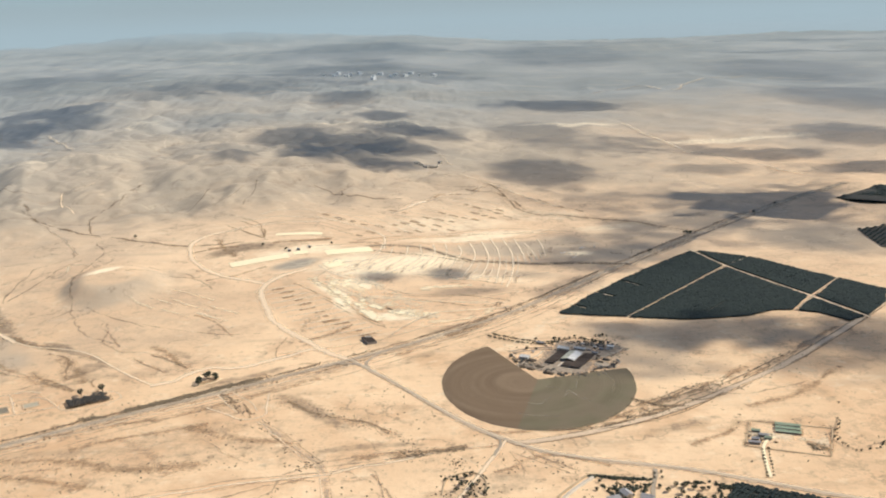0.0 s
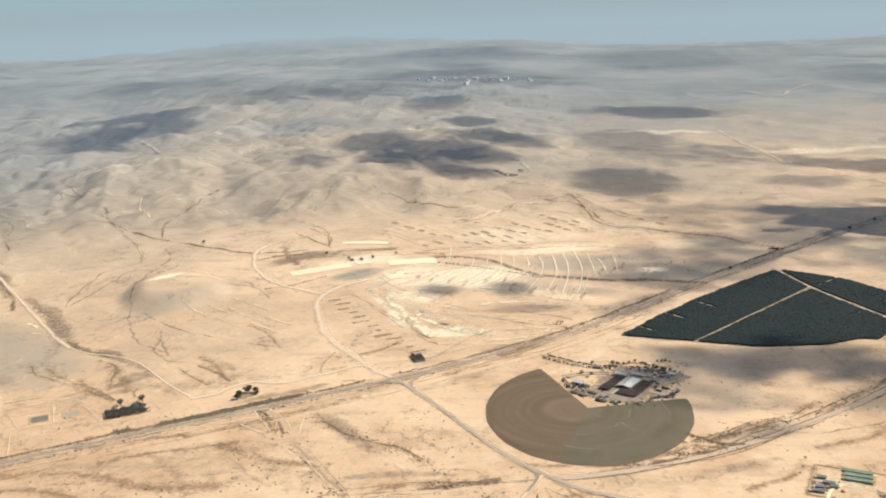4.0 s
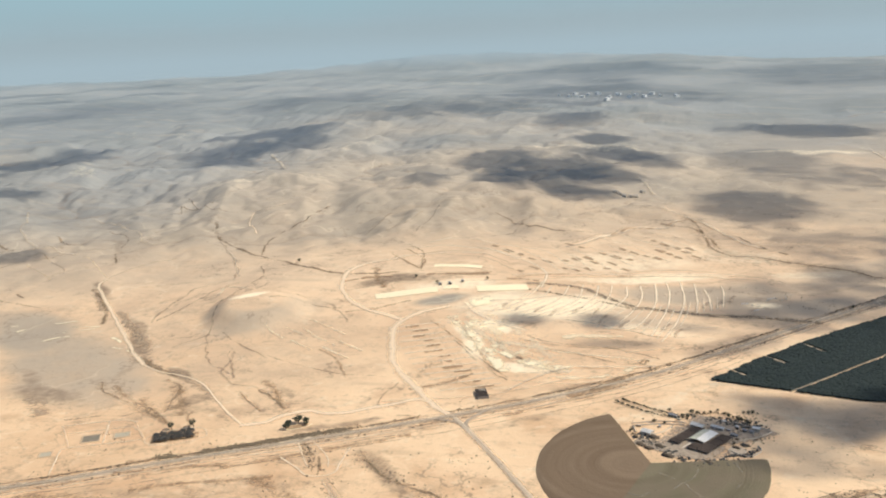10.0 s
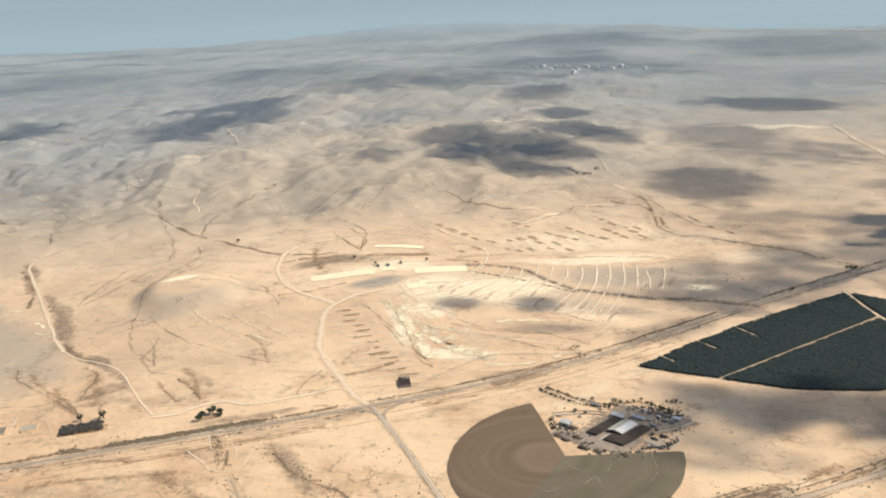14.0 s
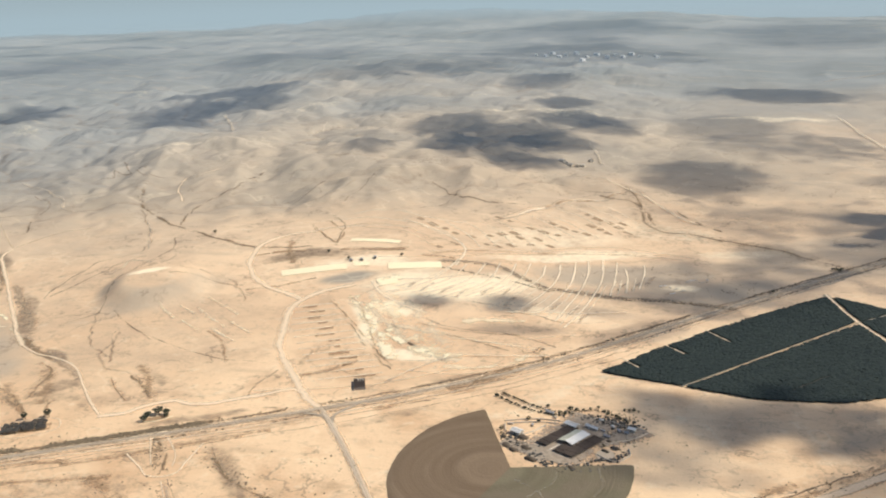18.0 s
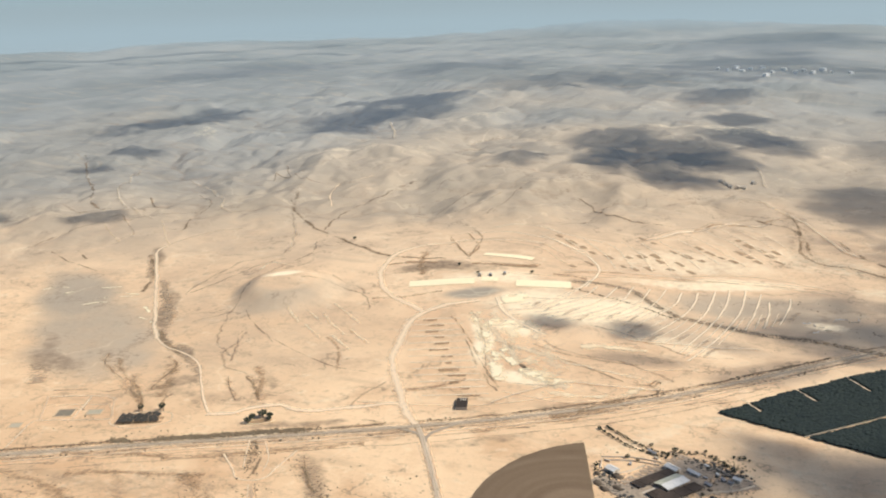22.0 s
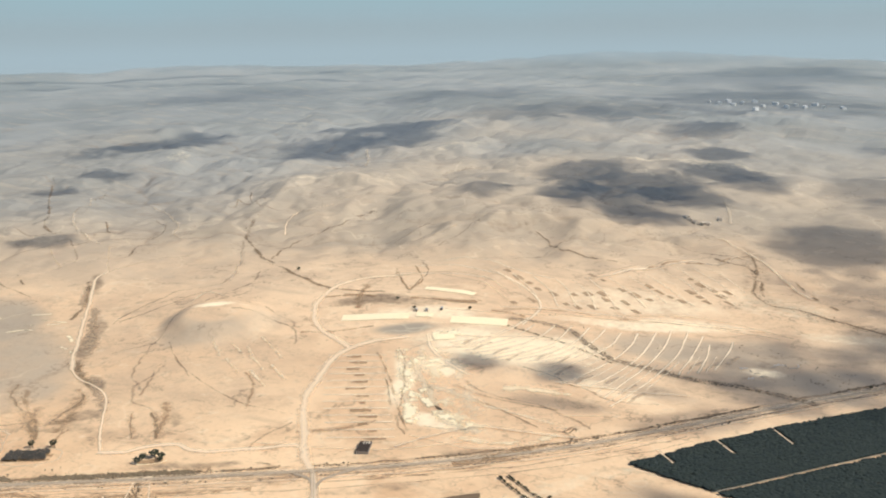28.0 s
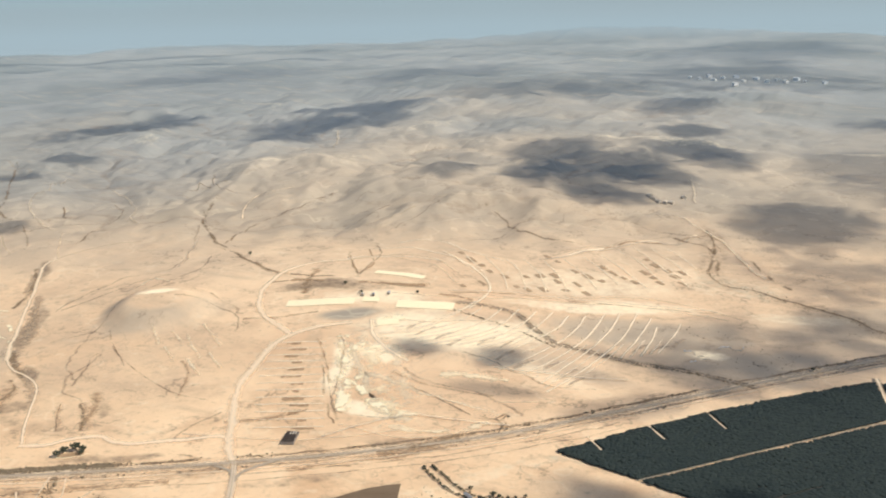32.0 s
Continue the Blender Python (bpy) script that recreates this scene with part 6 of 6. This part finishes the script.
gable_house("cowshed", *in_farm(-0.3, 4.0), FARM + 2, 7.8, 13.0, 1.7, 0.7, WALL, WHITE_ROOF, "long open cowshed with a bright white sheet roof", "barn", 12, True)
shade_shed(*in_farm(-8.0, 1.6), FARM, 5.8, 23.0, 1.2, "dark flat-roofed shade shed over cattle pens", 7)
shade_shed(*in_farm(7.6, 0.6), FARM, 6.2, 23.0, 1.2, "dark flat-roofed shade shed beside the cowshed", 7)
shade_shed(*in_farm(1.9, -7.4), FARM, 4.6, 7.4, 1.1, "small dark shade shed below the cowshed", 3)
part("aisle", box(-0.5, -4.0, 0.0, 0.5, 4.0, 0.36), WALL, thing("feed_aisle", *in_farm(-2.2, -7.2), FARM, "pale concrete feeding aisle", "aisle"))
gable_house("barn", 69.4, 528.6, FARM - 1, 3.4, 6.6, 1.9, 0.7, WALL, WHITE_ROOF, "white-roofed barn at the head of the yard", "barn", 6)
bpy.data.objects["barn"].matrix_basis = pose(69.4, 528.6, ground_at(69.4, 528.6), 0, 0, 59)
gable_house("shed", 45.5, 517.5, 62, 3.8, 5.2, 1.8, 0.6, WALL, WHITE_ROOF, "small white-roofed shed on bare ground", "shed", 4)
gable_house("shed", 78.9, 528.4, 60, 1.7, 6.6, 1.5, 0.4, WALL, WHITE_ROOF, "narrow white-roofed shed in the yard", "shed", 5)
gable_house("shed", 97.0, 529.0, 70, 2.0, 3.4, 1.8, 0.5, WALL, WHITE_ROOF, "white-roofed outhouse at the yard's edge", "shed", 3)
gable_house("shed", 57.0, 541.3, 60, 1.4, 4.6, 1.3, 0.35, WALL, GREY_ROOF, "low grey-roofed shed by the tree row", "shed", 3)
gable_house("shed", 86.5, 521.0, 58, 1.3, 3.2, 1.2, 0.3, WALL_DARK, GREY_ROOF, "low dark feed store", "shed", 2)
gable_house("shed", 91.5, 527.5, 40, 1.2, 2.6, 1.2, 0.3, WALL_DARK, GREY_ROOF, "low dark tool store", "shed", 2)
gable_house("shed", 94.8, 526.0, 60, 1.0, 2.2, 1.2, 0.3, WALL, GREY_ROOF, "small grey store beside the yard", "shed", 2)


# cream sheets on one slope; its weaker light is partly put into the colour
for ob in bpy.data.objects["cowshed"].children:
    if ob.name.startswith("roof_sheet") and ob.data.vertices[2].co.x < 0:
        ob.data.materials[0] = CREAM_ROOF


def heap(x, y, rx, ry, h, turn, mat, label, seed):
    r = np.random.default_rng(seed)
    V, F = ICO2
    V = V * (1 + 0.16 * r.uniform(-1, 1, (len(V), 1))) * (rx, ry, h)
    ob = new("earth_mound", mesh_from("earth_mound", V, F, mat, True))
    ob.matrix_basis = pose(x, y, ground_at(x, y) + 0.05, 0, 0, turn)
    tagged(ob, label, "earth mound", "mounds round the farm")


MANURE = surface("manure", (0.085, 0.066, 0.046), (0.15, 0.115, 0.082), 0.3, 1.5)
for k, (x, y, rx, ry) in enumerate(((43, 505, 3.2, 2.0), (52, 504, 3.2, 1.8), (56, 494, 3.4, 1.8), (75, 489, 3.2, 1.3), (87, 507, 2.4, 1.2), (49, 514, 3.0, 2.0), (92, 511, 2.0, 0.9), (47, 501, 2.6, 1.6), (40, 513, 1.6, 1.2), (88, 517, 1.6, 1.0))):
    heap(x, y, rx, ry, 0.9 + 0.2 * (k % 3), -35, MANURE, "dark mound of manure and earth beside the sheds", 70 + k)
tagged(bpy.data.objects["earth_mound"], "dark mound of manure and earth beside the field")
outline("round_pad", [(87.5 + 4.2 * math.cos(a), 503.5 + 5.0 * math.sin(a)) for a in np.linspace(0, 6.0, 22)], surface("bare_pad", (0.66, 0.52, 0.36), (0.55, 0.43, 0.30), 0.2, 0.8), "pale round bare pad behind the sheds", "bare pad", 0.40)
for k, (x, y, t, c) in enumerate(((77, 529, 20, WHITE_ROOF), (84, 527, 65, GREY_ROOF), (88, 532, 40, WHITE_ROOF), (51, 527, 10, GREY_ROOF), (41, 526, 75, WALL), (60, 537, 60, WALL), (82, 538, 60, WHITE_ROOF), (90, 535, 30, WALL_DARK))):
    root = thing("farm_trailer", x, y, t, "parked farm trailer in the yard", "trailer", "trailers in the yard")
    part("bed", box(-0.45, -1.1, 0.4, 0.45, 1.1, 1.0, 0.05), c, root)
    for s in (-1, 1):
        for yy in (-0.6, 0.6):
            bm = tube(bmesh.new(), (s * 0.42, yy, 0.22), (s * 0.54, yy, 0.22), 0.24, 0.24, 10)
            bm.faces.new([v for v in bm.verts][:10][::-1])
            wheel = part("wheel", bm, WALL_DARK, root)
            part("rim", tube(bmesh.new(), (s * 0.50, yy, 0.22), (s * 0.56, yy, 0.22), 0.13, 0.12, 8), STEEL, wheel, "grey steel rim")
    part("drawbar", box(-0.05, 1.1, 0.42, 0.05, 1.7, 0.5), STEEL, root)

# walled compound with green-roofed poultry houses
def bank_wall(name, pts, w, h, mat, label, category):
    C = spline(pts, 1.5)
    T = np.gradient(C, axis=0)
    T /= np.linalg.norm(T, axis=1)[:, None]
    N = np.stack([-T[:, 1], T[:, 0]], 1)
    V, n = [], len(C)
    for s, z in ((-1, -0.3), (-0.55, h), (0.55, h), (1, -0.3)):
        q = C + N * s * w / 2
        V.append(np.column_stack([q, height(q[:, 0], q[:, 1]) + z + (0.12 * value_noise(q[:, 0], q[:, 1], 3, 5) if z > 0 else 0)]))
    V = np.vstack(V)
    i = np.arange(n - 1)
    F = np.vstack([np.stack([i + k * n, i + 1 + k * n, i + 1 + (k + 1) * n, i + (k + 1) * n], 1) for k in range(3)])[:, ::-1]
    return tagged(new(name, mesh_from(name, V, F, mat)), label, category, "", "structure")


EMBANKMENT = surface("earth_bank", (0.46, 0.34, 0.21), (0.56, 0.42, 0.27), 0.15, 0.9)
K = [(145, 424), (180, 412), (168, 384), (134, 397)]
for a, b in zip(K, K[1:] + K[:1]):
    strip("bank_foot", [a, ((a[0] + b[0]) / 2, (a[1] + b[1]) / 2), b], 3.6, SILT, "brown trodden ground along the earth bank", "trodden ground", 0.26, 1.5, 0.4, 0.4, 970)
    bank_wall("earth_bank", [a, ((a[0] + b[0]) / 2, (a[1] + b[1]) / 2), b], 1.1, 0.3, EMBANKMENT, "brown earth bank round the compound", "earth bank")
for k, (x, y) in enumerate(((160.4, 416.4), (159.2, 412.6), (158.0, 408.8))):
    gable_house("poultry_house", x, y, 70, 2.3, 11.0, 1.1, 0.3, WALL_DARK, GREEN_ROOF, "long poultry house with a pale green roof", "poultry house", 8, False, "poultry houses")
for x, y, t, w, l, rm in ((143.5, 411, 70, 1.6, 3.6, GREEN_ROOF), (145.5, 406, 70, 1.5, 4.2, GREY_ROOF), (140.5, 402.5, 72, 1.4, 3.4, GREY_ROOF), (139, 399, 72, 1.4, 5.0, GREY_ROOF), (146.5, 402.8, 72, 1.4, 3.0, GREEN_ROOF)):
    gable_house("outhouse", x, y, t, w, l, 1.3, 0.35, WALL_DARK, rm, "low outhouse in the walled compound", "outhouse", 3)
strip("compound_lane", [(135.5, 367), (138, 380), (141.5, 394), (146, 402), (151, 405)], 1.5, CHALK_STRIP, "pale lane into the compound", "dirt lane", 0.36, 1.5)
strip("dark_patch", [(163, 399), (167, 394), (170, 389)], 5, DARK_EARTH, "dark scrubby corner of the compound", "scrub ground", 0.30, 1.5, 0.6, 0.5, 17)
strip("compound_floor", [(140, 411), (157, 404), (173, 399)], 22, CHALK_SOFT, "pale bare floor of the compound", "bare ground", 0.26, 3, 0.2, 0.1, 18)

# the near houses: garden banks and hedges
bank_wall("garden_bank", [(44, 357), (52, 367), (60, 375), (72, 372.5), (84, 370)], 1.1, 0.7, EMBANKMENT, "brown bank along the gardens", "earth bank")
bank_wall("garden_bank", [(45.5, 355), (53, 364.5), (61, 373)], 2.0, 0.9, WALL, "pale stony bank of the gardens", "earth bank")
strip("drive", [(89, 378.5), (87.5, 371), (84.5, 362), (82, 350)], 1.8, ASPHALT, "grey drive to the houses", "drive", 0.36, 1.5)
bank_wall("garden_bank", [(-4, 362), (-2, 374), (4, 380), (11, 380), (15, 372), (14, 360)], 0.9, 0.5, EMBANKMENT, "low bank round a garden", "earth bank")
for x, y, t in ((72, 356, 20), (80, 352, 60), (66, 352, 110), (94, 346, 30)):
    gable_house("house", x, y, t, 3.4, 5.0, 1.9, 0.7, WALL, GREY_ROOF, "low house with a grey roof among trees", "house", 4)

# dark netted pen beside the highway, with pale posts on its roof
root = thing("netted_pen", -47.2, 557.5, 22, "dark netted animal pen beside the highway", "animal pen")
for k in range(4):
    part("net_bay", box(-3.0, -6 + 3 * k, 1.5 + 0.06 * (k % 2), 3.0, -3.06 + 3 * k, 1.6 + 0.06 * (k % 2), 0.03), YARD_ROOF, root)
for k in range(5):
    for s in (-1, 1):
        part("post", box(s * 2.9 - 0.07, -6 + 3 * k - 0.07, -0.4, s * 2.9 + 0.07, -6 + 3 * k + 0.07, 1.9), STEEL, root)
for s in (-1, 1):
    part("side_net", box(s * 2.9 - 0.04, -6, 0, s * 2.9 + 0.04, 6, 1.5), WALL_DARK, root)
    part("end_net", box(-2.9, s * 5.95 - 0.04, 0, 2.9, s * 5.95 + 0.04, 1.5), WALL_DARK, root)
for k in range(3):
    part("vent", box(-0.9 + 1.3 * k, 2.2, 1.6, -0.35 + 1.3 * k, 5.4, 1.95, 0.04), WALL, root, "pale roof vent")
strip("pen_path", [(-57, 545), (-55.5, 551), (-50, 553)], 1.0, GULLY_FAINT, "brown path to the pen", "path", 0.28, 1.2)

POND_DRY = surface("drying_mud", (0.40, 0.36, 0.26), (0.50, 0.43, 0.31), 0.2, 0.7)
BANK_SAND = surface("sand_bank", (0.62, 0.45, 0.29), (0.50, 0.36, 0.23), 0.2, 0.9)
# huts of the earthworks, ruins by the road, water basins
for x, y, t in ((-123, 746, 30), (-116, 749, 30), (-108, 756, 20)):
    gable_house("site_hut", x, y, t, 1.6, 3.4, 1.3, 0.4, WALL_DARK, GREY_ROOF, "dark site hut on the chalk pad", "hut", 3)
rng = np.random.default_rng(41)
for k, (x, y, t, l) in enumerate(((99, 755, 20, 5), (104, 752, 110, 4), (108, 749, 30, 4), (117, 770, 25, 6), (121, 771, 115, 3), (126, 768, 30, 5), (106, 739, 40, 4), (112, 745, 20, 5), (115, 765, 20, 4), (128, 773, 110, 3))):
    root = thing("ruined_wall", x, y, t, "low pale ruined wall on grey ground", "ruined wall", "ruins by the road")
    for j in range(int(l)):
        a = -l / 2 + j + 0.04
        part("block", box(a, -0.22, -0.3, a + 0.9, 0.22, 0.5 + rng.uniform(-0.2, 0.3), 0.05), WHITE_ROOF if k % 3 == 0 else WALL, root)
for k, (x, y, t, w, l) in enumerate(((-236, 468, 28, 9.0, 9.0), (-222, 475, 28, 8.0, 6.5), (-247, 446, 28, 6.0, 6.0))):
    root = thing("water_basin", x, y, t, "shallow basin with a thin green film, nearly dry" if k else "shallow earth basin with silty greenish water", "water basin", "basins by the road")
    part("bed" if k else "water", box(-w / 2 + 0.4, -l / 2 + 0.4, -0.2, w / 2 - 0.4, l / 2 - 0.4, 0.22), POND_DRY if k else POND, root)
    for a in ((-w / 2 - 0.5, -l / 2 - 0.5, w / 2 + 0.5, -l / 2 + 0.4), (-w / 2 - 0.5, l / 2 - 0.4, w / 2 + 0.5, l / 2 + 0.5), (-w / 2 - 0.5, -l / 2 + 0.4, -w / 2 + 0.4, l / 2 - 0.4), (w / 2 - 0.4, -l / 2 + 0.4, w / 2 + 0.5, l / 2 - 0.4)):
        part("bank", box(*a[:2], -0.3, *a[2:], 0.4, 0.2), BANK_SAND, root)

# dense garden greenery at the near edge
rng = np.random.default_rng(77)
xy = np.vstack([rng.uniform((62, 345), (112, 366), (520, 2)), scatter_along([(60, 375), (72, 371.5), (84, 369)], 160, 0.5, rng), scatter_along([(100, 364), (112, 361), (118, 358)], 120, 1.2, rng), rng.uniform((-4, 350), (16, 378), (120, 2))])
xy = xy[value_noise(xy[:, 0], xy[:, 1], 9, 57) > -0.2]
shrubs("garden_bushes", xy, 0.35, 0.95, rng, LEAF, "dark bushes of the gardens", "bushes", 0.8)

TOWN_WHITE = surface("whitewash", (0.82, 0.80, 0.75), (0.70, 0.68, 0.63), 0.1, 0.6)
# a far hamlet at the foot of the hills
for k, (x, y, t) in enumerate(((-21, 1118, 20), (-15, 1115, 50), (-9, 1117, 10), (-4, 1120, 80), (2, 1147, 30), (-26, 1122, 60))):
    gable_house("hamlet_house", x, y, t, 3.6, 6.0, 2.2, 0.9, WALL, WALL, "pale low house of a far hamlet", "house", 3, False, "far hamlet")

# white blocks of a distant town below the horizon
for k, (x, y) in enumerate(((-267, 2316), (-238, 2284), (-236, 2366), (-209, 2278), (-206, 2364), (-188, 2417), (-144, 2263), (-132, 2340), (-106, 2319), (-95, 2378), (-73, 2350), (-61, 2423), (-40, 2389), (-2, 2411), (-137, 2133))):
    gable_house("town_block", x, y, 23 * k % 90, 6 + 2 * (k % 3), 8 + 4 * (k % 2), 4 + k % 3, 1.0, TOWN_WHITE, TOWN_WHITE, "bright white block of a distant town", "building", 2, False, "distant town")

# low pale pen walls, a ring pen and more clutter about the farm
PEN_WALL = surface("pen_wall", (0.66, 0.56, 0.43), (0.52, 0.43, 0.33), 0.2, 1.0)
for pts in ([(37, 529), (50, 533.5), (63, 534)], [(39, 526.5), (52, 530.5), (63, 531)], [(46, 515), (52, 520), (57, 528)], [(40, 518), (38, 526)], [(86, 538), (94, 533), (103, 531)], [(88, 515), (98, 521), (104, 528)], [(84, 503), (92, 498), (98, 505), (97, 511)]):
    bank_wall("pen_wall", pts, 0.55, 0.7, PEN_WALL, "low pale wall of an animal pen", "pen wall")
root = thing("ring_pen", 97.5, 522.5, 0, "round fenced pen behind the farm yard", "ring pen")
for k in range(14):
    a, b = 6.2832 * k / 14, 6.2832 * (k + 1) / 14
    part("post", box(2.4 * math.cos(a) - 0.07, 2.4 * math.sin(a) - 0.07, -0.3, 2.4 * math.cos(a) + 0.07, 2.4 * math.sin(a) + 0.07, 1.0), WALL, root)
    for z in (0.45, 0.85):
        part("rail", tube(bmesh.new(), (2.4 * math.cos(a), 2.4 * math.sin(a), z), (2.4 * math.cos(b), 2.4 * math.sin(b), z), 0.05, 0.05, 5), WALL, root)
rng = np.random.default_rng(91)
xy = np.vstack([rng.normal((43, 512), (4, 5), (60, 2)), rng.normal((92, 522), (6, 6), (90, 2)), rng.normal((92, 541), (5, 4), (70, 2)), rng.normal((80, 493), (10, 3), (40, 2)), scatter_along([(64, 545), (78, 549), (90, 546)], 90, 0.8, rng)])
shrubs("farm_bushes", xy, 0.18, 0.55, rng, SCRUB_DARK, "dark bushes and litter about the farm", "bushes", 0.8)
xy = np.vstack([rng.uniform((0, 355), (56, 402), (150, 2)), scatter_along([(-26, 397), (-5, 402), (8, 406)], 160, 1.0, rng), scatter_along([(0, 388), (12, 396), (22, 402)], 70, 1.0, rng), scatter_along([(86, 431), (119, 451), (160, 482), (198, 515)], 150, 1.6, rng), scatter_along([(86, 432), (104, 442), (130, 452)], 70, 1.4, rng),
                scatter_along([(26, 620), (35, 621), (43, 625), (41, 616), (42, 607)], 110, 0.5, rng), scatter_along([(104, 352), (190, 330), (205, 322)], 40, 4, rng)])
xy = xy[value_noise(xy[:, 0], xy[:, 1], 13, 58) > 0.05]
shrubs("dark_scrub", xy, 0.2, 0.6, rng, SCRUB_DARK, "dark scrub clumps on the sand", "scrub")

# banks and ruts of the dry plots beside the grove
for k, pts in enumerate(([(-262, 480), (-245, 488), (-229, 494), (-209, 474)], [(-256, 470), (-238, 478), (-222, 486)], [(-222, 486), (-208, 472), (-222, 464)], [(-262, 480), (-250, 466), (-240, 455)], [(-240, 455), (-222, 464), (-208, 471)])):
    strip("plot_bank", pts, 1.6, TRACK_FAINT, "pale low bank of a dry plot", "plot bank", 0.30, 1.5, 0.5, 0.4, 700 + k)

# dark strip painted for the shade in the gaps between poultry houses
strip("painted_shade", [(153.5, 412.2), (159.5, 410.4), (165, 408.6)], 10.5, DARK_EARTH, "shade between the poultry houses, laid in as dark ground", "yard", 0.31, 1.5, 0.2, 0.1, 710)
# pale spoil and rubble in the compound
rng = np.random.default_rng(95)
xy = np.vstack([rng.uniform((138, 399), (150, 410), (60, 2)), rng.uniform((162, 390), (170, 397), (70, 2))])
shrubs("compound_scrub", xy, 0.2, 0.6, rng, SCRUB_DARK, "dark bushes and litter in the compound", "bushes", 0.8)
